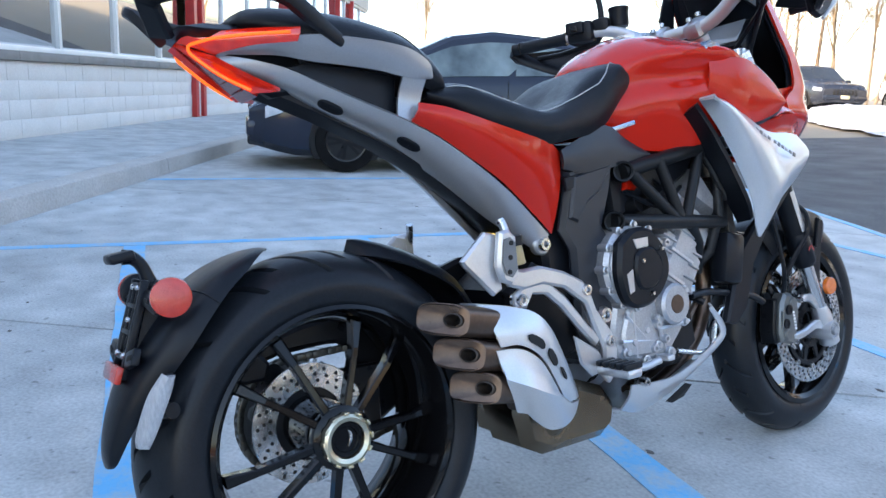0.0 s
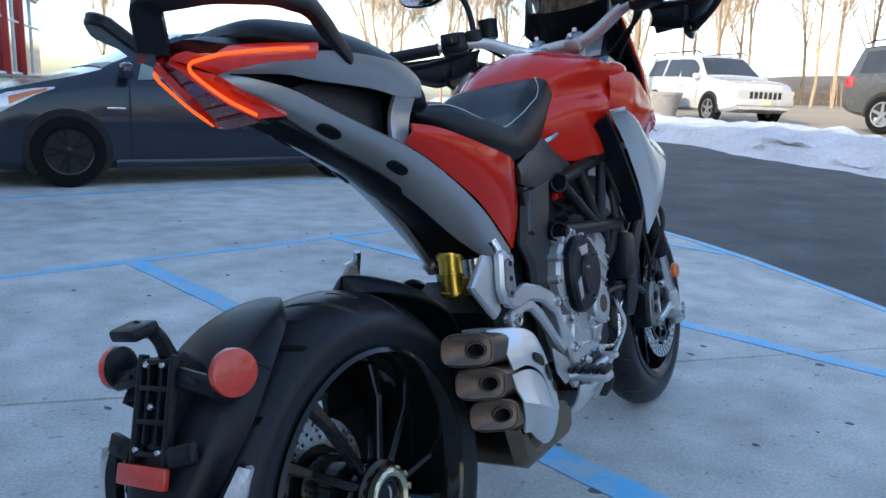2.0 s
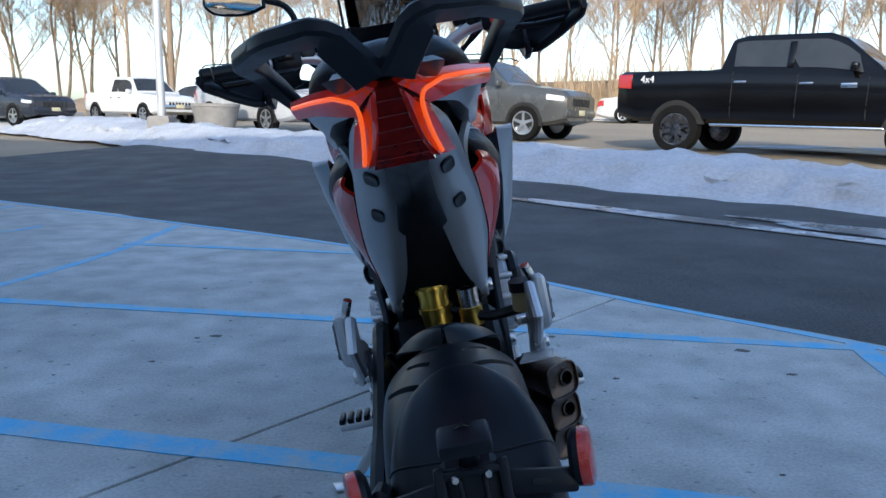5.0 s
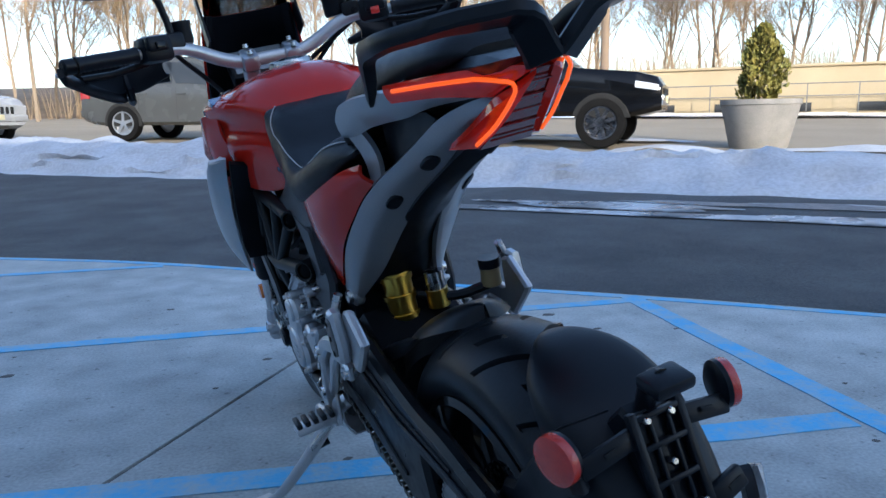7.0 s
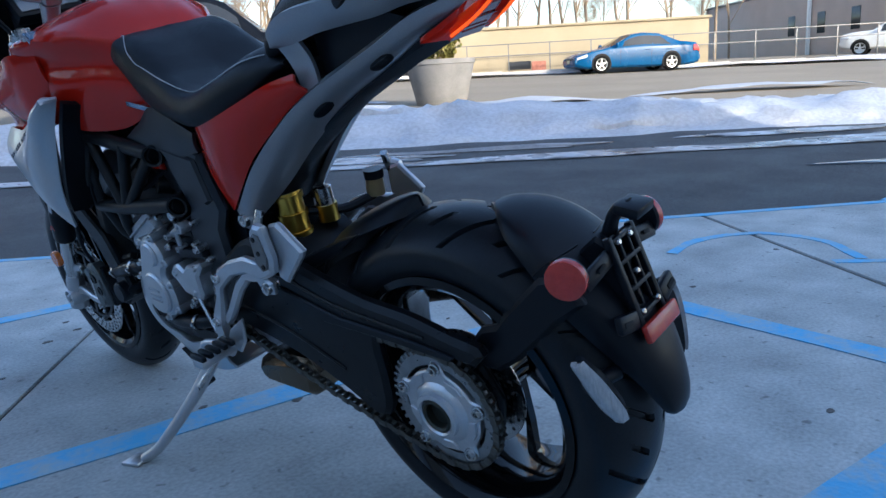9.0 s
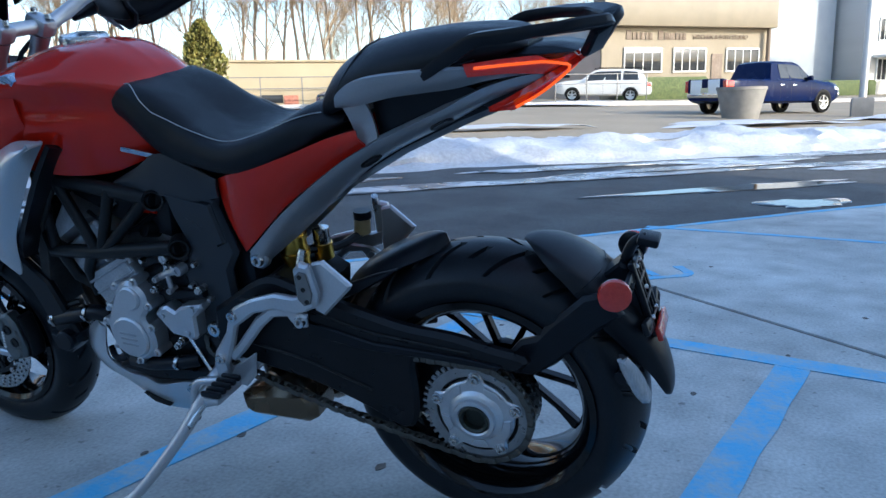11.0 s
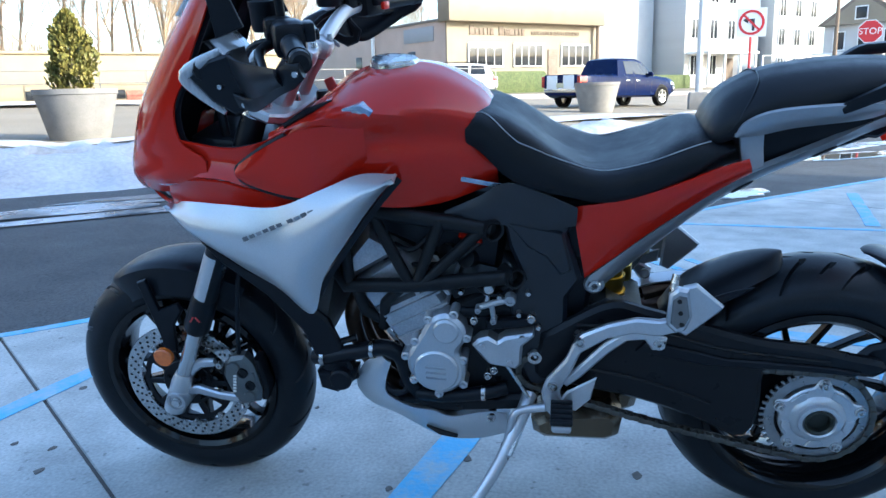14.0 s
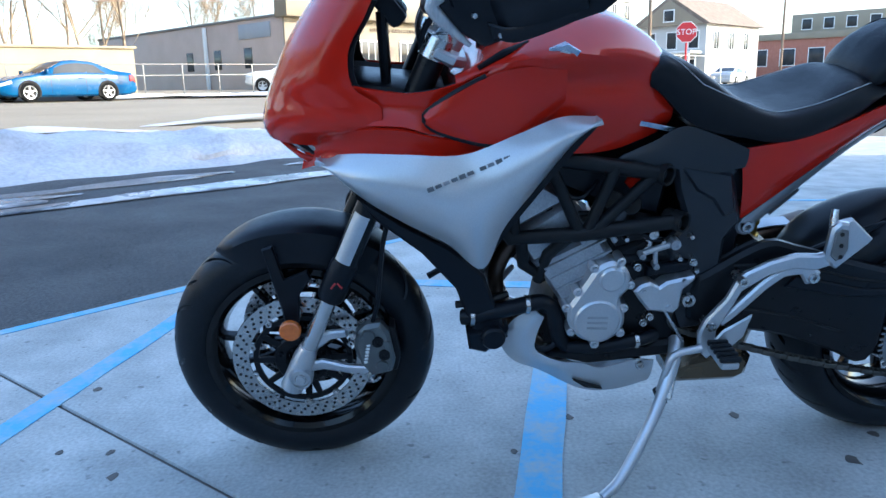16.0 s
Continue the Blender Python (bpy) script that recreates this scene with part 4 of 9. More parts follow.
# shop name as plain strokes
k0 = 1.8
for wd in (0.62, .45, .45, .45, .34, .45, 0, .62, .2, .2, .2, .6, .45, .34, .4):
    if wd:
        block(m, ms + k0, ms + k0 + wd * 0.62, mn - 0.24, mn - 0.185, 4.62, 4.62 + (0.62 if wd > .6 else .45), "letter_bar", ROOFM, 0.01)
    k0 += wd * 0.78 if wd else 0.4
me = text_mesh("KITCHEN & BATH STUDIO", 0.40, 0.02)
me.materials.append(ROOFM)
ob = new("sign_letters", me)
ob.parent = m
ob.matrix_world = facing(*sn(ms + 9.6, mn - 0.25), 4.82, 225) @ pose(0, 0, 0, 90, 0, 0)
h = origin("hedge", "clipped dark green hedge by the shop", "hedge", "hedges")
block(h, ms + 0.5, ms + 7, mn - 2.2, mn - 1.0, 0.5, 2.1, "leaves", HEDGE, 0.15)
h = origin("hedge", "clipped dark green hedge by the shop", "hedge", "hedges")
block(h, ms + 15.2, ms + 22, mn - 2.6, mn - 1.4, 0.4, 1.7, "leaves", HEDGE, 0.15)


def house(s0, s1, n0, n1, z1, wallm, label, floors=2, cols=3, gable=0.0, porch=False):
    t = origin("house", label, "house", "houses across the street")
    block(t, s0, s1, n0, n1, 0.0, z1, "wall", wallm)
    if gable:
        mid = (s0 + s1) / 2
        v = [(*sn(s, n), z) for n in (n0 - 0.4, n1 + 0.4) for s, z in ((s0 - 0.4, z1 - 0.1), (mid, z1 + gable), (s1 + 0.4, z1 - 0.1))]
        Geo().add(v, [(0, 1, 2), (3, 5, 4), (0, 3, 4, 1), (1, 4, 5, 2), (0, 2, 5, 3)]).put("roof", ROOFM, t)
        Geo().add([(*sn(s, n0 - 0.44), z) for s, z in ((s0 + 0.1, z1), (mid, z1 + gable - 0.3), (s1 - 0.1, z1))] + [(*sn(s, n0 - 0.3), z) for s, z in ((s0 + 0.1, z1), (mid, z1 + gable - 0.3), (s1 - 0.1, z1))], [(0, 1, 2), (3, 5, 4), (0, 1, 4, 3), (1, 2, 5, 4), (0, 2, 5, 3)]).put("gable_wall", wallm, t)
    else:
        block(t, s0 - 0.2, s1 + 0.2, n0 - 0.25, n1, z1, z1 + 0.35, "cornice", WHITEF)
    fh = (z1 - 0.8) / floors
    for f in range(floors):
        for c in range(cols):
            a = s0 + (s1 - s0) * (c + 0.5) / cols
            if f == 0 and c == cols - 1:
                block(t, a - 0.5, a + 0.5, n0 - 0.05, n0 + 0.02, 0.9, 3.0, "door", ROOFM, 0.01)
            else:
                window(t, a - 0.45, a + 0.45, n0, 0.8 + f * fh + 0.9, 0.8 + f * fh + 2.4, 1)
    if porch:
        block(t, s0 + 0.2, s1 - 0.2, n0 - 2.2, n0 - 0.05, 3.3, 3.5, "porch_roof", WHITEF)
        for k in range(4):
            a = s0 + 0.4 + (s1 - s0 - 0.9) * k / 3
            block(t, a, a + 0.14, n0 - 2.1, n0 - 1.96, 0.8, 3.3, "porch_post", WHITEF)
    return t


hs, hn = ms + 15.5, mn
house(hs - 0.6, hs + 6.0, hn + 1, hn + 14, 9.0, PALEB, "tall pale blue-grey house with a blank wall", 3, 0)
house(hs + 6.4, hs + 13.4, hn - 2, hn + 12, 9.5, WHITES, "white clapboard house with a porch and sash windows", 3, 3, 0.0, True)
house(hs + 14.2, hs + 22, hn + 2, hn + 14, 10.5, PALEB, "pale blue-grey three storey house with few windows", 3, 1)
house(hs + 24, hs + 32, hn + 14, hn + 26, 7.0, WHITES, "white gabled house with a brown shingle roof", 2, 3, 3.5, True)
house(hs + 36, hs + 46, hn + 20, hn + 32, 6.5, PALEB, "pale gabled house far along the street", 2, 3, 3.0)
house(hs + 22.8, hs + 30.5, hn + 1, hn + 12, 9.0, WHITES, "white clapboard three storey house with sash windows", 3, 3)


def side_window(t, s, n0, n1, z0, z1):
    """A window in a wall that faces down the street."""
    w = block(t, s - 0.03, s + 0.04, n0, n1, z0, z1, "window", DGLASS, 0.005)
    for a, b, c, d in ((n0 - .08, n1 + .08, z1, z1 + .1), (n0 - .1, n1 + .1, z0 - .1, z0), (n0 - .08, n0, z0, z1), (n1, n1 + .08, z0, z1)):
        block(w, s - 0.07, s + 0.02, a, b, c, d, "window_frame", WHITEF, 0.008)


t = origin("house", "cream gabled house with a brown roof at the corner", "house", "houses across the street")
block(t, 62.6, 74, 29.9, 36.6, 0.0, 5.6, "wall", WHITES)
v = [(*sn(q, n), z) for q in (62.2, 74.4) for n, z in ((29.4, 5.5), (33.25, 8.1), (37.1, 5.5))]
Geo().add(v, [(0, 1, 2), (3, 5, 4), (0, 3, 4, 1), (1, 4, 5, 2), (0, 2, 5, 3)]).put("roof", ROOFM, t)
v = [(*sn(q, n), z) for q in (62.12, 62.3) for n, z in ((30.0, 5.5), (33.25, 7.75), (36.5, 5.5))]
Geo().add(v, [(0, 1, 2), (3, 5, 4), (0, 3, 4, 1), (1, 4, 5, 2), (0, 2, 5, 3)]).put("gable_wall", BEIGE, t)
block(t, 60.4, 62.55, 30.2, 36.3, 3.0, 3.2, "porch_roof", WHITEF)
for k in range(4):
    block(t, 60.5, 60.64, 30.4 + k * 1.9, 30.54 + k * 1.9, 0.2, 3.0, "porch_post", WHITEF)
for k in range(3):
    side_window(t, 62.6, 30.6 + k * 2.1, 31.5 + k * 2.1, 3.5, 4.9)
side_window(t, 62.12, 32.8, 33.7, 5.9, 6.8)
for k in range(2):
    side_window(t, 62.6, 30.8 + k * 3.6, 31.7 + k * 3.6, 0.9, 2.5)
for k in range(3):
    window(t, 64.0 + k * 3.2, 65.0 + k * 3.2, 29.9, 3.4, 4.9, 1)
f = origin("brick_building", "long low red-brick building far off", "building")
block(f, 100, 125, 20, 42, -0.5, 5.4, "wall", BRICKM)
block(f, 99.8, 125.2, 19.8, 42.2, 5.4, 6.2, "parapet", BEIGE)
block(f, 108, 125, 27, 39, 6.2, 9.0, "upper_floor", BEIGE)
for k in range(6):
    side_window(f, 100, 21.5 + k * 3.5, 23.3 + k * 3.5, 2.2, 4.2)
for k in range(4):
    side_window(f, 108, 28 + k * 2.8, 29.2 + k * 2.8, 7.0, 8.3)
t = origin("chain_fence", "pale galvanised chain fence by the street", "fence")
for k in range(9):
    block(t, 25 + k * 1.5, 25.05 + k * 1.5, 17.0, 17.05, -0.3, 2.0, "post", POLEM, 0.005)
for z in (1.95, 1.1, 0.3):
    block(t, 25, 37.05, 17.01, 17.04, z, z + 0.035, "rail", POLEM, 0.005)

# ---- vehicles ----
CARGLASS = mat("dark car glass", (0.020, 0.023, 0.026), 0.03, col2=(0.035, 0.038, 0.04), scale=2, spec=0.5)
TYRE = mat("car tyre", (0.004, 0.004, 0.0045), 0.8, col2=(0.008, 0.008, 0.0078), scale=12, bump=0.2, bscale=80, spec=0.12)
WELL = mat("wheel well", (0.008, 0.008, 0.008), 0.9, col2=(0.012, 0.012, 0.012), scale=9)
RIM = mat("alloy rim", (0.45, 0.46, 0.47), 0.35, 0.9, col2=(0.52, 0.53, 0.54), scale=14)
RIMK = mat("black steel rim", (0.008, 0.008, 0.009), 0.2, 0.2, col2=(0.014, 0.014, 0.015), scale=14, spec=0.3)
LAMPW = mat("clear headlamp", (0.70, 0.72, 0.75), 0.08, 0.2, coat=1.0, col2=(0.5, 0.52, 0.55), scale=22)
LAMPR = mat("red car lamp", (0.40, 0.015, 0.012), 0.15, coat=0.8, col2=(0.32, 0.01, 0.01), scale=22)
CHROME = mat("car chrome", (0.62, 0.63, 0.64), 0.15, 1.0, col2=(0.55, 0.56, 0.57), scale=12)
PLATE = mat("number plate", (0.55, 0.50, 0.30), 0.5, col2=(0.60, 0.55, 0.36), scale=9)


def paint(name, c, coat=0.35, spec=0.3):
    return mat(name, c, 0.25, 0.0, col2=tuple(v * 1.12 for v in c), scale=2, coat=coat, rvar=0.05, spec=spec)


def car_wheel(car, r, w, y, x, rim, spokes=5):
    """A wheel at side x (sign outward), along y."""
    sg = 1 if x > 0 else -1
    wh = Geo()
    wh.lathe([(r * 0.62, -w * 0.45 * sg), (r * 0.97, -w * 0.45 * sg), (r, -w * 0.3 * sg), (r, w * 0.3 * sg), (r * 0.96, w * 0.48 * sg), (r * 0.70, w * 0.5 * sg), (r * 0.66, w * 0.40 * sg)], (x, y, r), 36)
    wheel = wh.put("wheel", TYRE, car)
    g = Geo()
    g.lathe([(r * 0.68, w * 0.42 * sg), (r * 0.66, w * 0.46 * sg), (r * 0.60, w * 0.44 * sg), (r * 0.58, 0.02 * sg), (0.01, 0.0)], (x, y, r), 36)
    g.lathe([(r * 0.16, w * 0.30 * sg), (r * 0.15, w * 0.42 * sg), (0.005, w * 0.44 * sg)], (x, y, r), 16)
    for k in range(spokes):
        a = 2 * math.pi * k / spokes + 0.3 + ((0.13 if k % 2 else -0.13) if spokes == 10 else 0)
        c, s = math.cos(a), math.sin(a)
        pts = []
        for rad, hw in ((0.10 * r, (0.10 if spokes < 10 else 0.045) * r), (0.62 * r, (0.075 if spokes < 10 else 0.05) * r)):
            pts += [(y + rad * c - hw * s, r + rad * s + hw * c), (y + rad * c + hw * s, r + rad * s - hw * c)]
        g.prism([pts[0], pts[1], pts[3], pts[2]], x + w * 0.28 * sg, x + w * 0.42 * sg, 0.006)
    g.put("rim", rim, wheel)


def car(name, m, label, body, L=4.5, W=1.78, wb=2.7, fo=0.95, r=0.32, z0=0.2, top=(), belt=(), side=(), screens=(), rim=RIM,
        spokes=5, cladding=None, tumble=0.22, category="car", pinch=0.16, rail=False, grille=True, bed=None, glass=None, lamp=((0.06, 4.7, 5.9), (0.16, 4.7, 5.9), (0.30, 4.7, 5.9), (0.42, 4.7, 5.9)), amber=None):
    """A vehicle with its nose at +y. top and belt: rows of (distance from the nose, height); side: window spans;
    screens: spans of glass across the top surface."""
    t = thing(name, m, label, category)
    hw = W / 2
    tl, tz = zip(*top)
    bl, bz = zip(*belt)
    yn = fo + wb / 2

    def sec(l):
        a, b = np.interp(l, tl, tz), np.interp(l, bl, bz)
        e = min(l, L - l)
        w = hw * (1 - pinch * max(0, 1 - e / 0.55) ** 2)
        wr = w * (1 - tumble * max(a - b, 0) / 0.6) - 0.03
        zb = z0 + 0.10 * max(0, 1 - e / 0.4)
        b = min(b, a - 0.03)
        return [(0, zb), (w * 0.86, zb), (w * 0.97, zb + 0.07), (w, zb + (b - zb) * 0.35), (w * 0.985, zb + (b - zb) * 0.62), (w * 0.995, b - 0.06), (w * 0.965, b), (wr, a - 0.055), (wr - 0.05, a - 0.015), (wr * 0.6, a), (0, a + 0.012)]

    ls = sorted(set([0, 0.04, 0.12, 0.25, 0.45, L - 0.04, L - 0.12, L - 0.25, L] + [float(v) for v in np.arange(0.6, L - 0.4, 0.18)] + list(tl)))
    ls = [v for v in ls if 0 <= v <= L]
    half = np.array([[(x, yn - l, z) for x, z in sec(l)] for l in ls])
    g = np.concatenate([half, (half * np.array([-1, 1, 1]))[:, ::-1][:, 1:-1]], axis=1)
    b = Geo().grid(g, wrap=True, caps=True)
    if bed:
        b.v = [(x, y, (bed[2] if (bed[0] < yn - y < bed[1] and abs(x) < hw - 0.13 and z > bed[2]) else z)) for x, y, z in b.v]
    b.put("body", body, t, sharp=30)

    def on(l, k, out=0.006):
        s = sec(l)
        i = min(int(k), len(s) - 2)
        u = k - i
        x, z = s[i][0] * (1 - u) + s[i + 1][0] * u, s[i][1] * (1 - u) + s[i + 1][1] * u
        return x + out, yn - l, z + out * 0.4

    for sg in (1, -1):
        for a, b2, k0, k1, e0, e1 in side:
            rows = []
            for u in np.linspace(0, 1, 8):
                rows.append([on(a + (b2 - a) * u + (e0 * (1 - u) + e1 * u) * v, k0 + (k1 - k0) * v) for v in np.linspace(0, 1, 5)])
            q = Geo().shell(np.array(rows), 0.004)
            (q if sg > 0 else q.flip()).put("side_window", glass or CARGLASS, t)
        for yy in (wb / 2, -wb / 2):
            w = Geo().lathe([(0.01, 0.0), (r * 1.14, 0.0), (r * 1.17, -0.012), (r * 1.17, -0.1)], (hw + 0.004, yy, r * 1.02), 32)
            w.v = [(x, y, max(z, z0 - 0.02)) for x, y, z in w.v]
            (w if sg > 0 else w.flip()).put("wheel_arch", cladding or WELL, t)
            car_wheel(t, r, 0.22, yy, sg * (hw - 0.085), rim, spokes)
        q = Geo().box((hw * 1.06, yn - np.interp(0.8, [0, 1], [0, L * 0.40]), np.interp(L * 0.34, bl, bz) + 0.10), (0.20, 0.10, 0.15), None, 0.04)
        (q if sg > 0 else q.flip()).put("door_mirror", body, t)
        for a in [(s[0] + s[1]) / 2 + (s[1] - s[0]) * 0.35 for s in side[:2]]:
            q = Geo().box((on(a, 4.6, 0.012)), (0.03, 0.2, 0.035), None, 0.01)
            (q if sg > 0 else q.flip()).put("door_handle", CHROME if bed else body, t)
        for a in [s[1] for s in side[:2]] + [side[0][0] - 0.08]:
            q = Geo().grid([[on(a - 0.006, k, 0.002), on(a + 0.006, k, 0.002)] for k in np.linspace(2.2, 5.8, 6)])
            (q if sg > 0 else q.flip()).put("door_seam", WELL, t)
        q = Geo().shell(np.array([[on(l, k) for k in np.linspace(k0, k1, 5)] for l, k0, k1 in lamp]), 0.02)
        (q if sg > 0 else q.flip()).put("headlight", LAMPW, t)
        if amber:
            q = Geo().shell(np.array([[on(l, k, 0.010) for k in np.linspace(k0, k1, 5)] for l, k0, k1 in amber]), 0.02)
            (q if sg > 0 else q.flip()).put("indicator", ORANGE, t)
        q = Geo().shell(np.array([[on(l, k) for k in (4.2, 4.9, 5.7)] for l in (L - 0.30, L - 0.14, L - 0.03)]), 0.02)
        (q if sg > 0 else q.flip()).put("tail_light", LAMPR, t)
        if rail:
            q = Geo().tube([(hw * 0.72, yn - L * 0.40, max(tz) + 0.0), (hw * 0.72, yn - L * 0.44, max(tz) + 0.07), (hw * 0.72, yn - L * 0.90, max(tz) + 0.07), (hw * 0.72, yn - L * 0.94, max(tz))], 0.018, 6)
            (q if sg > 0 else q.flip()).put("roof_rail", RIMK, t)
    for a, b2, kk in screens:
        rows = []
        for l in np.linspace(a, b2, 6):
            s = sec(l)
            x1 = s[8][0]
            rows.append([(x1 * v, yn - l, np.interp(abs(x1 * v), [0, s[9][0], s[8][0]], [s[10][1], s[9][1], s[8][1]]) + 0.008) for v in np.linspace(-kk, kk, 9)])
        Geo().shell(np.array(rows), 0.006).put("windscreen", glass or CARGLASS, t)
    zb = np.interp(0.1, bl, bz)
    if grille:
        for k in range(7):
            x = -hw * 0.42 + hw * 0.84 * k / 6
            Geo().box((x, yn - 0.005, zb - 0.12), (hw * 0.08, 0.05, 0.16), None, 0.008).put("grille_slot", WELL, t)
    Geo().box((0, yn - 0.03, z0 + 0.26), (W * 0.86, 0.12, 0.16), None, 0.03).put("front_bumper", CHROME if bed else (cladding or body), t)
    Geo().box((0, yn - L + 0.03, z0 + 0.27), (W * 0.86, 0.12, 0.17), None, 0.03).put("rear_bumper", CHROME if bed else (cladding or body), t)
    Geo().box((0, yn + 0.03, z0 + 0.28), (0.32, 0.02, 0.12), None, 0.004).put("number_plate", PLATE, t)
    Geo().box((0, yn - L - 0.028, z0 + 0.42), (0.32, 0.02, 0.15), None, 0.004).put("number_plate", PLATE, t)
    return t


def between(rear, front):
    """The pose of a vehicle by the ground points under its wheels."""
    a, b = Vector((*rear, gz(*rear))), Vector((*front, gz(*front)))
    d = b - a
    c = (a + b) / 2
    return pose(c.x, c.y, c.z, math.degrees(math.atan2(d.z, math.hypot(d.x, d.y))), 0, math.degrees(math.atan2(-d.x, d.y)))


GREYBLUE = mat("dark blue-grey car paint", (0.011, 0.015, 0.028), 0.16, 0.0, col2=(0.015, 0.020, 0.036), scale=300, coat=0.35, spec=0.3)
# Pale blotches in the hatchback's glass colour stand in for reflections and interior.
hatch = car("hatchback_car", between((-5.70, 5.58), (-6.56, 2.97)), "dark blue-grey hybrid hatchback parked on concrete", GREYBLUE, 4.48, 1.745, 2.72, 0.94, 0.315, 0.15,
    top=[(0, 0.62), (0.15, 0.74), (0.5, 0.86), (1.05, 0.99), (1.25, 1.05), (2.05, 1.42), (2.5, 1.49), (3.1, 1.46), (3.7, 1.34), (4.2, 1.16), (4.4, 1.08), (4.48, 0.9)],
    belt=[(0, 0.60), (0.5, 0.80), (1.2, 0.92), (2.5, 0.97), (3.8, 1.04), (4.48, 1.0)],
    side=[(1.55, 2.62, 6.1, 6.85, 0.06, 0.42), (2.70, 3.55, 6.1, 6.85, 0.06, -0.05), (3.62, 3.95, 6.1, 6.6, 0.0, -0.25)],
    screens=[(1.28, 2.0, 0.95), (3.25, 4.1, 0.9)], rim=RIMK, spokes=10, grille=False, glass=mat("car glass with painted reflections", (0.035, 0.050, 0.055), 0.02, col2=(0.20, 0.25, 0.25), scale=2.6, mix=0.4, spec=0.6),
    lamp=((0.16, 4.2, 5.2), (0.30, 4.35, 5.9), (0.50, 4.7, 6.2), (0.70, 5.2, 6.2), (0.86, 5.8, 6.0)), amber=((0.50, 4.85, 5.5), (0.66, 5.2, 5.8), (0.80, 5.6, 5.95)))
for sg in (1, -1):
    Geo().box((0.70 * sg, 2.17, 0.46), (0.05, 0.05, 0.16), (0, 8 * sg, 30 * sg), 0.012).put("fog_lamp", LAMPW, hatch)
    Geo().box((0.872 * sg, 0.95, 0.70), (0.006, 0.16, 0.018), None, 0.002).put("badge_bar", CHROME, hatch)
    Geo().box((0.85 * sg, 0.0, 0.20), (0.05, 1.95, 0.09), None, 0.02).put("side_skirt", GREYBLUE, hatch)
Geo().box((0, 2.27, 0.30), (1.15, 0.10, 0.14), None, 0.03).put("lower_grille", WELL, hatch)
Geo().box((0, 2.28, 0.60), (0.70, 0.06, 0.05), None, 0.015).put("upper_grille", WELL, hatch)
BLACKT = mat("black truck paint", (0.0022, 0.0022, 0.0026), 0.14, col2=(0.003, 0.003, 0.0034), scale=2, spec=0.3)
truck = car("pickup_truck", between((4.52, 12.69), (7.12, 10.37)), "lifted black crew-cab pickup with chrome and black wheels", BLACKT, 5.70, 2.0, 3.58, 0.95, 0.41, 0.52,
    top=[(0, 1.02), (0.1, 1.16), (0.4, 1.24), (1.35, 1.32), (1.45, 1.34), (2.05, 1.84), (2.3, 1.93), (3.5, 1.94), (3.72, 1.88), (3.84, 1.42), (4.0, 1.40), (5.62, 1.40), (5.70, 1.36)],
    belt=[(0, 1.0), (1.3, 1.24), (2.3, 1.30), (3.9, 1.36), (5.7, 1.34)],
    side=[(1.72, 2.62, 6.15, 6.9, 0.1, 0.30), (2.72, 3.62, 6.15, 6.9, 0.05, 0.02)], screens=[(1.5, 2.05, 0.95)], rim=mat("machined black alloy", (0.22, 0.22, 0.23), 0.22, 0.9, col2=(0.008, 0.008, 0.009), scale=9, mix=0.5), spokes=8, tumble=0.17, category="pickup truck", pinch=0.08, bed=(4.0, 5.55, 0.95))
for sg in (1, -1):
    Geo().box((1.01 * sg, 0.10, 0.50), (0.10, 2.55, 0.05), None, 0.02).put("side_step", CHROME, truck)
    Geo().box((1.008 * sg, 0.85, 1.12), (0.012, 0.22, 0.07), None, 0.004).put("fender_badge", CHROME, truck)
    Geo().box((0.90 * sg, -0.02, 1.60), (0.03, 0.10, 0.40), (0, -14 * sg, 0), 0.008).put("door_pillar", BLACKT, truck)
me = text_mesh("4x4", 0.17, 0.002)
me.materials.append(SIGNW)
ob = new("decal_letters", me)
ob.parent = truck
ob.matrix_local = pose(1.012, -2.35, 1.24, 90, 0, 90)
PALES = paint("pale silver car paint", (0.34, 0.345, 0.35))
SUVTOP = [(0, 0.86), (0.12, 1.0), (0.5, 1.08), (1.25, 1.15), (1.35, 1.18), (1.95, 1.66), (2.2, 1.74), (3.6, 1.76), (4.35, 1.70), (4.62, 1.2), (4.75, 1.0)]
SUVBELT = [(0, 0.84), (1.3, 1.06), (2.5, 1.10), (4.75, 1.12)]
SUVSIDE = [(1.62, 2.45, 6.1, 6.88, 0.1, 0.30), (2.55, 3.35, 6.1, 6.88, 0.04, 0.0), (3.45, 4.25, 6.1, 6.88, 0.04, -0.08)]
car("boxy_suv", between((-6.2, 21.2), (-4.2, 19.4)), "pale silver boxy sport utility parked by the snow bank", PALES, 4.75, 1.87, 2.78, 0.95, 0.37, 0.30, top=SUVTOP, belt=SUVBELT, side=SUVSIDE, screens=[(1.4, 1.95, 0.95)], rail=True, category="suv")
LCG = paint("grey metallic car paint", (0.055, 0.058, 0.058))
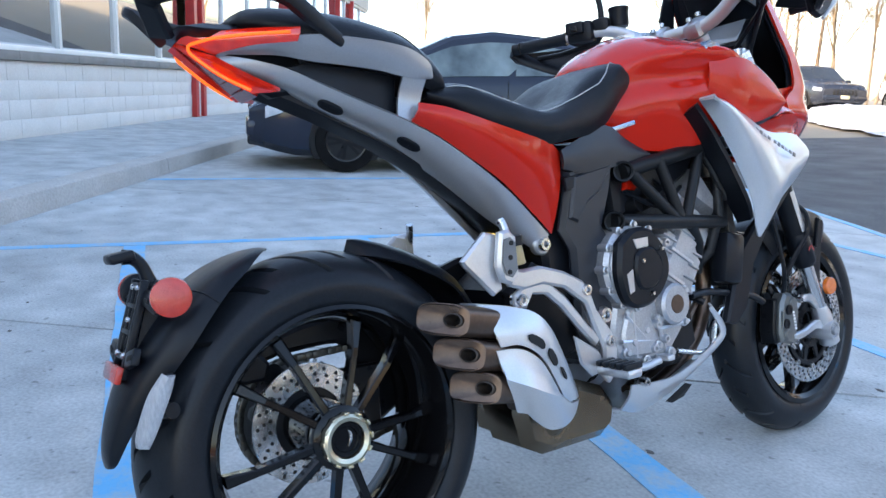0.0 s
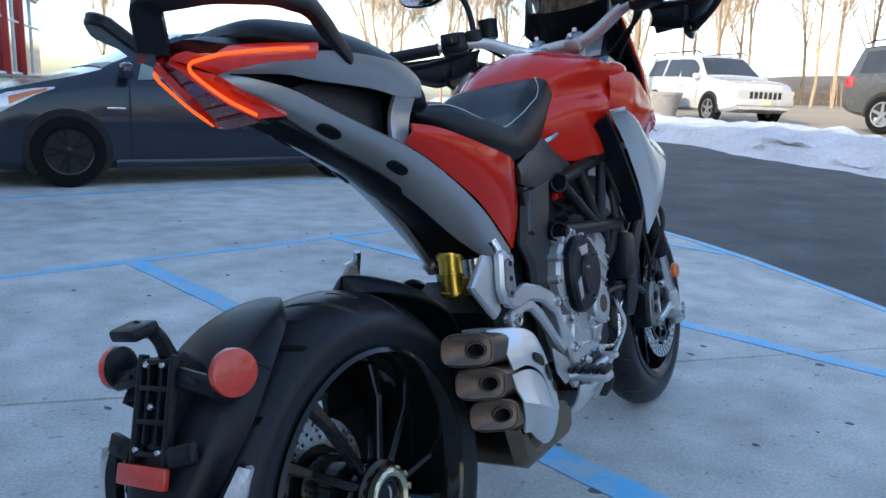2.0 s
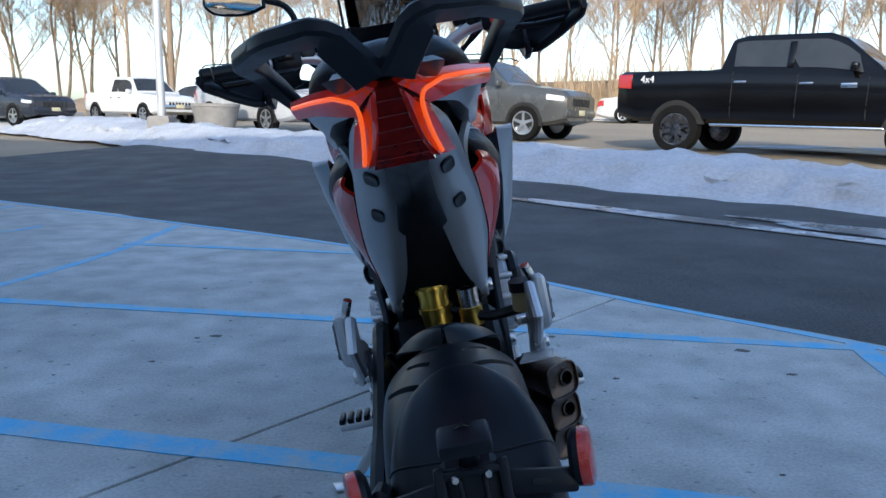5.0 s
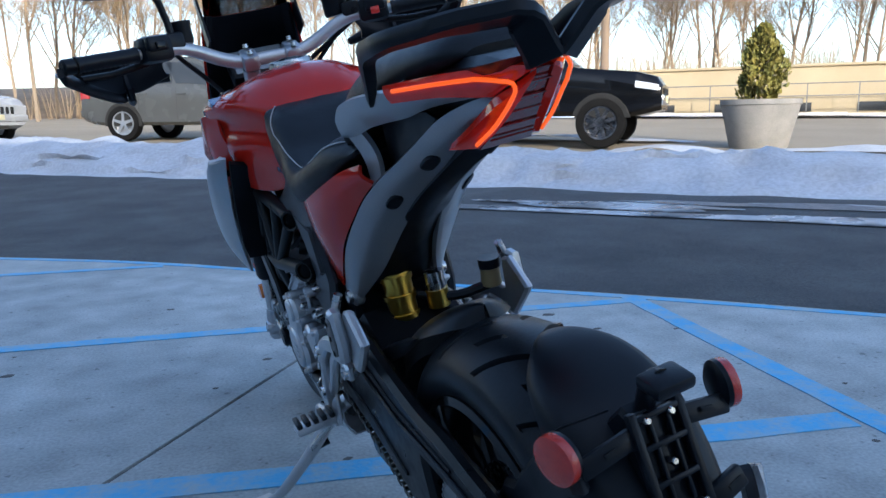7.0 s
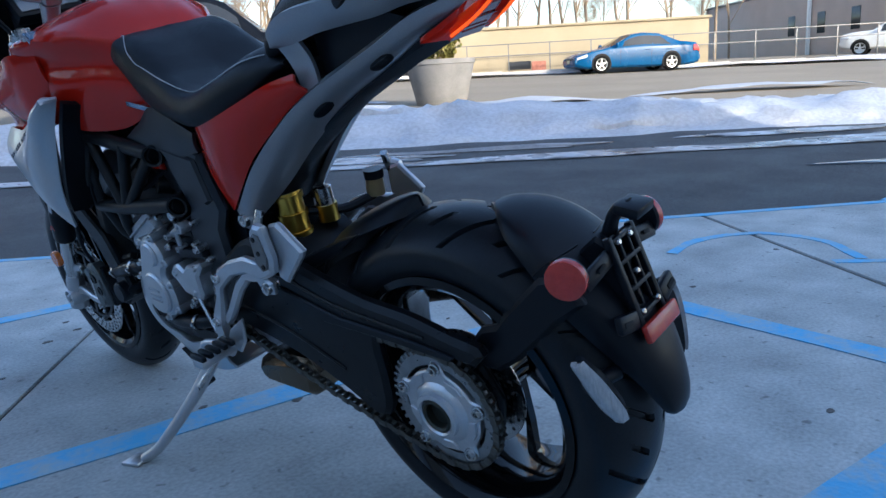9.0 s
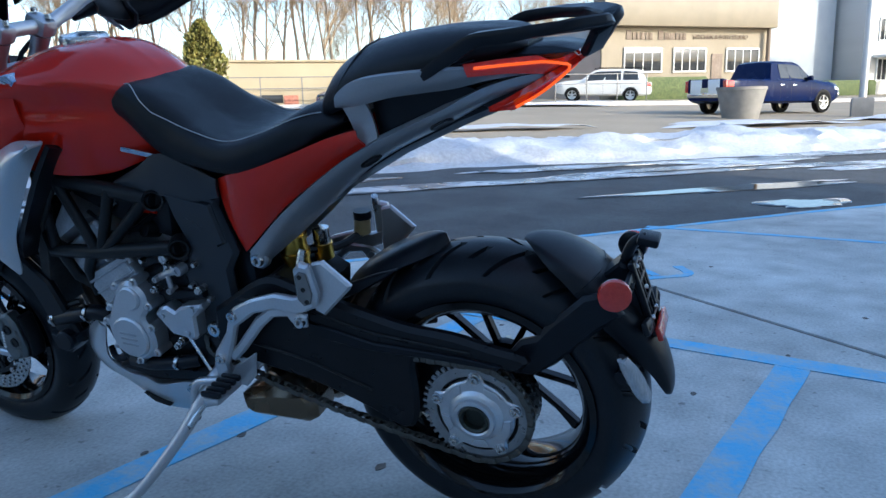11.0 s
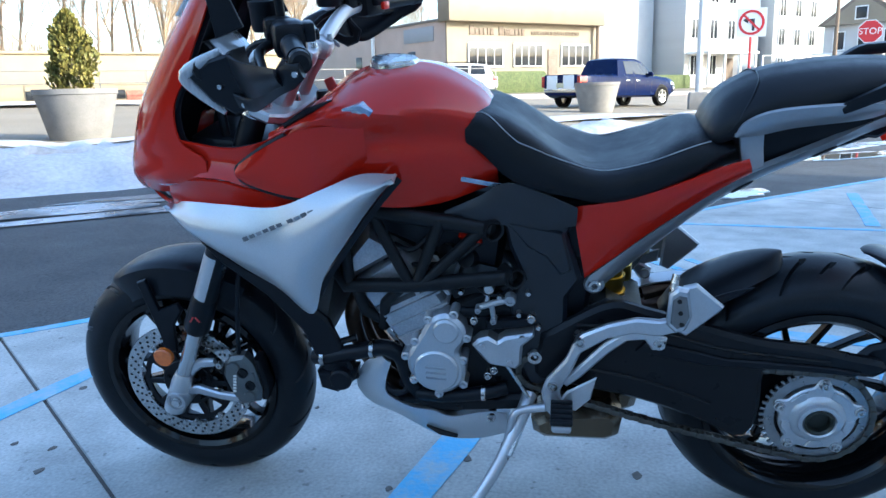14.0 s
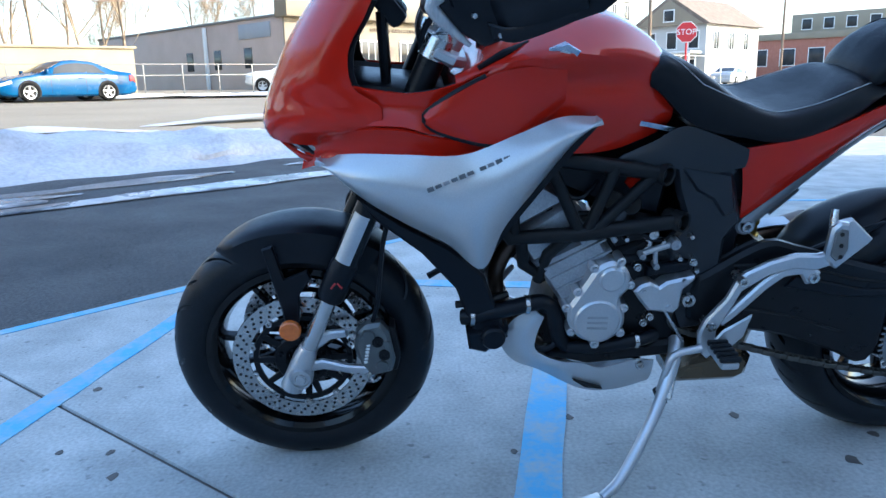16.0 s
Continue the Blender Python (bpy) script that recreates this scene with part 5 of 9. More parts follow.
car("large_suv", between((-0.3, 18.0), (2.1, 16.5)), "grey metallic large sport utility with roof rails on the street", LCG, 4.89, 1.94, 2.85, 0.95, 0.385, 0.34,
    top=[(0, 0.98), (0.12, 1.1), (0.5, 1.16), (1.3, 1.22), (1.4, 1.25), (1.95, 1.72), (2.2, 1.80), (3.8, 1.84), (4.6, 1.78), (4.8, 1.3), (4.89, 1.1)],
    belt=[(0, 0.95), (1.3, 1.13), (2.5, 1.17), (4.89, 1.18)], side=[(1.66, 2.5, 6.1, 6.88, 0.1, 0.28), (2.6, 3.4, 6.1, 6.88, 0.04, 0.0), (3.5, 4.5, 6.1, 6.88, 0.04, -0.05)], screens=[(1.45, 1.95, 0.95)], rail=True, tumble=0.16, category="suv")
WHITET = paint("white car paint", (0.55, 0.55, 0.535))
PKTOP = [(0, 0.80), (0.12, 0.94), (0.5, 1.0), (1.25, 1.06), (1.35, 1.09), (1.85, 1.55), (2.1, 1.62), (2.9, 1.63), (3.05, 1.58), (3.2, 1.10), (3.35, 1.08), (4.9, 1.08), (5.0, 1.04)]
PKBELT = [(0, 0.78), (1.3, 0.98), (2.2, 1.02), (5.0, 1.03)]
PKSIDE = [(1.58, 2.42, 6.12, 6.9, 0.1, 0.28), (2.5, 2.9, 6.12, 6.9, 0.02, 0.0)]
car("small_pickup", between((-12.4, 27.3), (-9.9, 25.4)), "white compact pickup parked behind snow", WHITET, 5.0, 1.75, 3.15, 0.85, 0.34, 0.34, top=PKTOP, belt=PKBELT, side=PKSIDE, screens=[(1.4, 1.85, 0.95)], category="pickup truck", bed=(3.4, 4.85, 0.7))
BLUET = paint("deep blue car paint", (0.002, 0.008, 0.045), 0.03, 0.08)
bluep = car("small_pickup", between((24.18, 1.08), (26.72, -1.02)), "dark blue compact pickup with white tailgate stripes", BLUET, 5.2, 1.75, 3.3, 0.9, 0.34, 0.32, top=[(a * 1.04, b) for a, b in PKTOP], belt=[(a * 1.04, b) for a, b in PKBELT], side=PKSIDE, screens=[(1.45, 1.9, 0.95)], category="pickup truck", bed=(3.5, 5.05, 0.7))
for x in (-0.36, 0.36):
    Geo().box((x, -2.672, 0.84), (0.46, 0.03, 0.44), None, 0.006).put("tailgate_stripe", SIGNW, bluep, "broad white tailgate stripe")
Geo().box((0, -2.655, 0.84), (1.42, 0.04, 0.48), None, 0.012).put("tailgate", BLUET, bluep)
for x in (-0.78, 0.78):
    Geo().box((x, -2.640, 0.86), (0.13, 0.07, 0.36), None, 0.02).put("tail_lamp", LAMPR, bluep)
BLUEC = paint("bright blue car paint", (0.004, 0.065, 0.17), 0.15, 0.2)
COUPE = dict(top=[(0, 0.58), (0.15, 0.68), (0.6, 0.80), (1.2, 0.90), (1.35, 0.94), (2.15, 1.34), (2.6, 1.40), (3.2, 1.35), (3.95, 1.05), (4.6, 0.98), (4.75, 0.78)],
             belt=[(0, 0.56), (0.6, 0.76), (1.3, 0.88), (2.6, 0.92), (4.75, 0.90)], side=[(1.75, 2.85, 6.1, 6.85, 0.1, 0.42), (2.92, 3.6, 6.1, 6.75, 0.02, -0.3)], screens=[(1.4, 2.1, 0.95), (3.25, 3.95, 0.9)])
car("coupe_car", between((25.9, 13.2), (23.8, 14.9)), "bright blue two-door coupe on the street", BLUEC, 4.75, 1.8, 2.67, 0.95, 0.32, 0.17, **COUPE)
car("large_suv", between((43.6, 7.6), (43.0, 11.0)), "white large sport utility stopped across the street", WHITET, 5.4, 2.0, 3.3, 0.95, 0.38, 0.34,
    top=[(a * 1.1, b + 0.1) for a, b in SUVTOP], belt=[(a * 1.1, b + 0.05) for a, b in SUVBELT], side=[(a * 1.1, b * 1.1, c, d, e, f) for a, b, c, d, e, f in SUVSIDE], screens=[(1.5, 2.1, 0.95)], rail=True, category="suv")
DARKS = paint("dark navy car paint", (0.02, 0.024, 0.035))
car("large_suv", between((-17.0, 27.0), (-14.4, 25.6)), "dark navy sport utility parked in the lot", DARKS, 4.75, 1.87, 2.78, 0.95, 0.37, 0.30, top=SUVTOP, belt=SUVBELT, side=SUVSIDE, screens=[(1.4, 1.95, 0.95)], category="suv")
car("sedan_car", between((-11.0, 31.5), (-8.8, 30.0)), "dark sedan parked behind the pickup", DARKS, 4.75, 1.8, 2.67, 0.95, 0.32, 0.17, **COUPE)
SILV = paint("silver car paint", (0.42, 0.43, 0.44))
car("sedan_car", between((7.5, 30.5), (9.8, 29.2)), "silver sedan on the far lane", SILV, 4.75, 1.8, 2.67, 0.95, 0.32, 0.17, **COUPE)
car("sedan_car", between((58, -22), (60.5, -24)), "pale grey sedan parked far along the street", SILV, 4.75, 1.8, 2.67, 0.95, 0.32, 0.17, **COUPE)

# ---- motorcycle ----
LEAN = 12.0
bike = thing("motorcycle", pose(0.060, 0.005, 0, 0, -LEAN, 2.3), "red and silver sport-touring motorcycle leaning on its side stand", "motorcycle")


def both(name, geo, material, label=""):
    """A part on the right side, and its mirror image on the left."""
    o = Geo()
    o.v, o.f = list(geo.v), list(geo.f)
    a = geo.put(name, material, bike, label)
    b = o.flip().put(name, material, bike, label)
    return a, b


def X(x, pts):
    """Rows (y, z) or (y, z, x) to points at x."""
    return [(p[2] if len(p) > 2 else x, p[0], p[1]) for p in pts]


def bolt(g, x, y, z, r=0.007, out=0.006):
    g.lathe([(0.0005, out * 0.35), (r * 0.5, out * 0.35), (r * 0.55, out), (r * 0.9, out), (r, out * 0.7), (r, -0.004)], (x, y, z), 12)
    return g


def tyre(cy, cz, prof, name, parent, grooves, reach, slope, depth, wide=0.10):
    """A tyre: prof rows (radius, side), with slanted grooves cut in, long and short in turn."""
    p = cr([(r, x, 0) for r, x in prof], 44)
    fr = [0.0, 0.02, wide - 0.02, wide] + list(np.linspace(wide, 1, 7)[1:-1])
    rings = []
    for k in range(grooves):
        for i, f in enumerate(fr):
            row = []
            for r, x, _ in p:
                far = reach[1] if k % 2 else reach[0] + 0.60 * (reach[1] - reach[0])
                near = reach[0] if k % 2 else reach[0] + 0.18 * (reach[1] - reach[0])
                if near < abs(x) < far and i in (1, 2):
                    r = r - depth
                th = 2 * math.pi * (k + f - slope * abs(x) - 0.5 * min(max((x + 0.012) / 0.024, 0), 1)) / grooves
                row.append((x, cy + r * math.cos(th), cz + r * math.sin(th)))
            rings.append(row)
    rings.append(rings[0])
    return Geo().grid(rings).put(name, RUBBER, parent, sharp=30)


def spoke(a, c, r0, r1, w0, w1, x0, x1, t):
    """A tapered spoke in the wheel's plane; x shifts from x0 at the hub to x1 at the rim."""
    ca, sa = math.cos(a), math.sin(a)
    rows = []
    for u in (0, 0.15, 0.5, 0.85, 1):
        r, w, x = r0 + (r1 - r0) * u, w0 + (w1 - w0) * u, x0 + (x1 - x0) * u
        b = min(w, t) * 0.35
        rows.append([(x + dx, c[0] + r * ca - d * sa, c[1] + r * sa + d * ca) for d, dx in ((-w + b, t), (w - b, t), (w, t - b), (w, -t + b), (w - b, -t), (-w + b, -t), (-w, -t + b), (-w, t - b))])
    return rows


# rear wheel
RC = (0.003, 0.317)
g = Geo()
g.lathe([(0.226, -0.092), (0.226, -0.084), (0.206, -0.078), (0.198, -0.04), (0.196, 0.03), (0.206, 0.076), (0.222, 0.084), (0.2235, 0.091), (0.2165, 0.0945), (0.206, 0.080), (0.198, 0.045), (0.190, 0.02), (0.188, -0.03), (0.198, -0.08), (0.214, -0.096), (0.226, -0.092)], (0, *RC), 96)
spokes_r = []
for k in range(10):
    a = 2 * math.pi * k / 10 + 0.10 + (0.07 if k % 2 else -0.07)
    sk = Geo().grid(spoke(a, RC, 0.040, 0.150, 0.0075, 0.0060, 0.072, 0.064, 0.011), wrap=True, caps=True)
    sk.grid(spoke(a, RC, 0.146, 0.196, 0.0062, 0.011, 0.064, 0.050, 0.011), wrap=True, caps=True)
    spokes_r.append(sk)
g.lathe([(0.0, 0.062), (0.052, 0.062), (0.056, 0.07), (0.054, 0.084), (0.042, 0.090), (0.0, 0.090)], (0, *RC), 48)
g.lathe([(0.0, -0.06), (0.05, -0.06), (0.055, -0.02), (0.05, 0.05), (0.0, 0.062)], (0, *RC), 36)
rear = g.put("rear_wheel", BLACKG, bike, "gloss black ten-spoke rear wheel")
for sk in spokes_r:
    sk.put("spoke", BLACKG, rear)
tyre(*RC, [(0.220, -0.084), (0.236, -0.092), (0.257, -0.095), (0.276, -0.087), (0.294, -0.066), (0.3085, -0.037), (0.3145, 0.0), (0.3085, 0.037), (0.294, 0.066), (0.276, 0.087), (0.257, 0.095), (0.236, 0.092), (0.220, 0.084)], "tyre", rear, 30, (0.010, 0.082), 14.0, 0.010, 0.22)
g = Geo()
g.lathe([(0.030, 0.092), (0.043, 0.092), (0.0445, 0.096), (0.043, 0.103), (0.038, 0.106), (0.031, 0.103), (0.030, 0.092)], (0, *RC), 48)
for k in range(12):
    a = 2 * math.pi * k / 12
    g.box((0.101, RC[0] + 0.0445 * math.cos(a), RC[1] + 0.0445 * math.sin(a)), (0.012, 0.004, 0.010), (math.degrees(a), 0, 0), 0.001)
g.put("axle_nut", mat("pale gold hub nut", (0.50, 0.46, 0.33), 0.3, 1.0, col2=(0.58, 0.54, 0.42), scale=30), rear, "pale gold ribbed axle nut")
g = Geo().lathe([(0.0, 0.094), (0.020, 0.094), (0.022, 0.097), (0.029, 0.097), (0.0305, 0.092)], (0, *RC), 36)
g.put("hub_cap", BLACKG, rear)
Geo().prism([(RC[0] + 0.003, RC[1] - 0.014), (RC[0] + 0.012, RC[1] - 0.004), (RC[0] + 0.012, RC[1] + 0.010), (RC[0] + 0.004, RC[1] + 0.016), (RC[0] + 0.007, RC[1] + 0.006), (RC[0] + 0.006, RC[1] - 0.004)], 0.0935, 0.0955, 0.0006).put("cap_mark", STEEL, rear)


def disc(c, x, r0, r1, rows, count, parent, name="brake_disc"):
    g = Geo().lathe([(r0, -0.0025), (r1 - 0.001, -0.0025), (r1, 0), (r1 - 0.001, 0.0025), (r0, 0.0025), (r0, -0.0025)], (x, *c), 96)
    d = g.put(name, STEEL, parent, "drilled bright steel brake disc")
    h = Geo()
    for i, r in enumerate(rows):
        for k in range(count):
            a = 2 * math.pi * (k + 0.33 * i) / count
            for sg in (1, -1):
                h.lathe([(0.0001, 0.0029 * sg), (0.0034, 0.0029 * sg), (0.0036, 0.0023 * sg)], (x, c[0] + r * math.cos(a), c[1] + r * math.sin(a)), 8)
    h.put("disc_drilling", WELL, d)
    return d


disc(RC, -0.048, 0.066, 0.110, (0.078, 0.089, 0.100), 24, rear)
# sprocket side
SX = -0.026                          # the sprocket stands outboard of the arm
NT = 46
g = Geo().lathe([(0.084, -0.098 + SX), (0.1045, -0.098 + SX), (0.1055, -0.0945 + SX), (0.1045, -0.091 + SX), (0.084, -0.091 + SX), (0.084, -0.098 + SX)], (0, *RC), 92)
for k in range(NT):
    a = 2 * math.pi * k / NT
    g.box((-0.0945 + SX, RC[0] + 0.108 * math.cos(a), RC[1] + 0.108 * math.sin(a)), (0.006, 0.012, 0.0065), (math.degrees(a), 0, 0), 0.0012)
g.put("sprocket", mat("worn grey sprocket steel", (0.26, 0.265, 0.27), 0.35, 0.9, col2=(0.34, 0.345, 0.35), scale=40, rvar=0.1), rear, "toothed steel rear sprocket")
# Added dark disc makes the gaps round the carrier read as shaded.
Geo().lathe([(0.0, -0.086 + SX), (0.086, -0.086 + SX), (0.088, -0.080 + SX)], (0, *RC), 48).put("sprocket_gap_dark", WELL, rear)
BOLTS = [2 * math.pi * k / 5 + 0.36 for k in range(5)]
lobes = []
for th in np.linspace(0, 2 * math.pi, 120, endpoint=False):
    near = min(abs((th - b + math.pi) % (2 * math.pi) - math.pi) for b in BOLTS)
    r = 0.0765 + 0.0175 * math.exp(-(near / 0.19) ** 4)
    lobes.append((RC[0] + r * math.cos(th), RC[1] + r * math.sin(th)))
g = Geo().prism(lobes, -0.104 + SX, -0.088 + SX, 0.003)
g.put("sprocket_carrier", ALU, rear, "bright cast sprocket carrier")
Geo().lathe([(0.060, -0.100 + SX), (0.052, -0.108 + SX), (0.047, -0.112 + SX), (0.043, -0.113 + SX), (0.041, -0.120 + SX), (0.034, -0.122 + SX), (0.030, -0.118 + SX)], (0, *RC), 60).put("carrier_hub", ALU, rear)
for b in BOLTS:
    Geo().lathe([(0.0005, -0.106 + SX), (0.0040, -0.106 + SX), (0.0045, -0.112 + SX), (0.0080, -0.112 + SX), (0.0090, -0.107 + SX), (0.0115, -0.106 + SX), (0.0120, -0.102 + SX)], (0, RC[0] + 0.083 * math.cos(b), RC[1] + 0.083 * math.sin(b)), 16).put("carrier_bolt", STEEL, rear)
    # raised facet between two lobes
    m = b + math.pi / 5
    fac = [(RC[0] + r * math.cos(m + d), RC[1] + r * math.sin(m + d)) for r, d in ((0.056, -0.30), (0.071, -0.36), (0.0735, 0.0), (0.071, 0.20), (0.056, 0.10))]
    Geo().prism(fac, -0.1075 + SX, -0.102 + SX, 0.0016).put("carrier_facet", ALU, rear)
Geo().lathe([(0.030, -0.120 + SX), (0.026, -0.122 + SX), (0.0225, -0.118 + SX), (0.022, -0.1055 + SX), (0.0, -0.1055 + SX)], (0, *RC), 32).put("axle_bore", mat("dull bored steel", (0.030, 0.032, 0.026), 0.45, 0.6, col2=(0.045, 0.048, 0.038), scale=30), rear)
Geo().lathe([(0.03, -0.05), (0.072, -0.052), (0.080, -0.06), (0.080, -0.104), (0.074, -0.108), (0.03, -0.108)], (0, *RC), 40).put("eccentric_hub", BLACKM, bike)

# swingarm
SWO = [(0.575, 0.50), (0.585, 0.40), (0.50, 0.375), (0.36, 0.345), (0.24, 0.300), (0.16, 0.262), (0.128, 0.290), (0.120, 0.360), (0.122, 0.410), (0.105, 0.440), (0.0, 0.440), (-0.085, 0.425), (-0.108, 0.456), (-0.04, 0.472), (0.035, 0.490), (0.135, 0.502), (0.24, 0.530), (0.36, 0.566), (0.44, 0.578)]
sw = cr([(y, z, 0) for y, z in SWO + SWO[:1]], 72)[:-1, :2]
Geo().prism([tuple(p) for p in sw], -0.136, -0.106, 0.009).put("swingarm", BLACKM, bike, "black cast single-sided swingarm")
Geo().prism([(0.16, 0.40), (0.16, 0.27), (0.05, 0.235), (-0.03, 0.235), (-0.075, 0.275), (-0.085, 0.33), (-0.055, 0.385), (0.0, 0.402)], -0.080, -0.062, 0.006).put("hub_carrier", BLACKM, bike)
for pts in ([(0.50, 0.530), (0.36, 0.525), (0.22, 0.486), (0.10, 0.470), (0.0, 0.460)], [(0.50, 0.430), (0.36, 0.400), (0.22, 0.350)]):
    Geo().tube([(-0.136, y, z) for y, z in pts], 0.004, 6, 16).put("arm_rib", BLACKM, bike)
Geo().prism([(0.57, 0.50), (0.58, 0.39), (0.50, 0.36), (0.38, 0.40), (0.36, 0.52), (0.44, 0.57)], -0.10, 0.10, 0.012).put("swingarm_pivot", BLACKM, bike)
# chain guard and chain
Geo().prism([(0.36, 0.500), (0.20, 0.462), (0.02, 0.452), (-0.06, 0.440), (-0.05, 0.430), (0.06, 0.438), (0.24, 0.445), (0.38, 0.475)], -0.142, -0.134, 0.003).put("chain_guard", BLACKP, bike)
FS, fr_, rr_ = (0.585, 0.405), 0.040, 0.108
path = []
d = np.array([FS[0] - RC[0], FS[1] - RC[1]])
D = np.linalg.norm(d)
base = math.atan2(d[1], d[0])
off = math.acos((rr_ - fr_) / D)
a1, a2 = base + off, base - off
p1, p2 = (RC[0] + rr_ * math.cos(a1), RC[1] + rr_ * math.sin(a1)), (FS[0] + fr_ * math.cos(a1), FS[1] + fr_ * math.sin(a1))
p3, p4 = (FS[0] + fr_ * math.cos(a2), FS[1] + fr_ * math.sin(a2)), (RC[0] + rr_ * math.cos(a2), RC[1] + rr_ * math.sin(a2))
path += [p1, p2]
path += [(FS[0] + fr_ * math.cos(a), FS[1] + fr_ * math.sin(a)) for a in np.linspace(a1, a2, 8)[1:-1]]
path += [p3] + [(p3[0] + (p4[0] - p3[0]) * u, p3[1] + (p4[1] - p3[1]) * u - 0.012 * math.sin(math.pi * u)) for u in np.linspace(0, 1, 9)[1:-1]] + [p4]
path += [(RC[0] + rr_ * math.cos(a), RC[1] + rr_ * math.sin(a)) for a in np.linspace(a2, a1 - 2 * math.pi, 26)[1:]]
pp = np.array(path)
seg = np.r_[0, np.cumsum(np.linalg.norm(np.diff(pp, axis=0), axis=1))]
NL = int(seg[-1] / 0.0159)
g = Geo()
for k in range(NL):
    s0, s1 = seg[-1] * k / NL, seg[-1] * (k + 1) / NL
    a = np.array([np.interp(s0, seg, pp[:, i]) for i in (0, 1)])
    b = np.array([np.interp(s1, seg, pp[:, i]) for i in (0, 1)])
    c, t = (a + b) / 2, math.degrees(math.atan2(b[1] - a[1], b[0] - a[0]))
    wide = 0.0085 if k % 2 else 0.0062
    for sg in (1, -1):
        g.box((-0.0945 + SX + sg * wide, c[0], c[1]), (0.0018, 0.0185, 0.0125), (t, 0, 0), 0.0015)
    g.lathe([(0.0048, -0.006), (0.0048, 0.006)], (-0.0945 + SX, a[0], a[1]), 8)
g.put("chain", CHAINM, bike, "oily drive chain")

# front wheel, fork, fender (steering straight)
FC = (1.447, 0.300)
g = Geo()
g.lathe([(0.222, -0.056), (0.222, -0.050), (0.204, -0.046), (0.196, -0.02), (0.196, 0.02), (0.204, 0.046), (0.222, 0.050), (0.222, 0.056), (0.208, 0.058), (0.197, 0.05), (0.188, 0.018), (0.188, -0.018), (0.197, -0.05), (0.208, -0.058), (0.222, -0.056)], (0, *FC), 96)
spokes_f = []
for k in range(10):
    a = 2 * math.pi * k / 10 + 0.25 + (0.10 if k % 2 else -0.10)
    spokes_f.append(Geo().grid(spoke(a, FC, 0.03, 0.194, 0.009, 0.0075, 0.0, 0.0, 0.013), wrap=True, caps=True))
g.lathe([(0.0, -0.05), (0.034, -0.05), (0.042, -0.03), (0.042, 0.03), (0.034, 0.05), (0.0, 0.05)], (0, *FC), 36)
front = g.put("front_wheel", BLACKG, bike, "gloss black ten-spoke front wheel")
for sk in spokes_f:
    sk.put("spoke", BLACKG, front)
tyre(*FC, [(0.219, -0.050), (0.232, -0.057), (0.250, -0.060), (0.270, -0.055), (0.289, -0.042), (0.300, -0.022), (0.304, 0.0), (0.300, 0.022), (0.289, 0.042), (0.270, 0.055), (0.250, 0.060), (0.232, 0.057), (0.219, 0.050)], "tyre", front, 24, (0.008, 0.054), -16.0, 0.006, 0.19)
for sg in (1, -1):
    disc(FC, 0.070 * sg, 0.122, 0.160, (0.131, 0.140, 0.150), 36, front)
    g = Geo().lathe([(0.034, 0.068 * sg), (0.040, 0.074 * sg), (0.062, 0.075 * sg), (0.066, 0.070 * sg), (0.062, 0.064 * sg), (0.034, 0.055 * sg)], (0, *FC), 36)
    g.lathe([(0.100, 0.067 * sg), (0.101, 0.0725 * sg), (0.1125, 0.0725 * sg), (0.1135, 0.067 * sg), (0.100, 0.067 * sg)], (0, *FC), 60)
    for k in range(10):
        a = 2 * math.pi * k / 10
        g.grid(spoke(a, FC, 0.058, 0.106, 0.0085, 0.0065, 0.0695 * sg, 0.0695 * sg, 0.0034), wrap=True, caps=True)
    carrier_ = g.put("disc_carrier", BLACKM, front, "black spoked disc carrier")
    for k in range(10):
        a = 2 * math.pi * (k + 0.5) / 10
        c_ = (0, FC[0] + 0.1165 * math.cos(a), FC[1] + 0.1165 * math.sin(a))
        Geo().lathe([(0.0030, 0.0745 * sg), (0.0035, 0.0768 * sg), (0.0072, 0.0768 * sg), (0.0084, 0.0740 * sg), (0.0084, 0.066 * sg)], c_, 12).put("disc_rivet", STEEL, carrier_)
    for k in range(5):
        a = 2 * math.pi * (k + 0.25) / 5
        Geo().lathe([(0.0005, 0.0770 * sg), (0.0026, 0.0770 * sg), (0.0032, 0.0795 * sg), (0.0056, 0.0795 * sg), (0.0066, 0.0745 * sg)], (0, FC[0] + 0.051 * math.cos(a), FC[1] + 0.051 * math.sin(a)), 10).put("disc_bolt", BLACKM, carrier_)

AXV = np.array([0, 1.460, 0.279])
UPF = pose(0, -0.003, 0.013)         # the fork parts below follow the wheel
FD = np.array([0, -0.415, 0.910])            # up the fork


def fk(u, x):
    p = AXV + FD * u
    return (x, p[1], p[2])


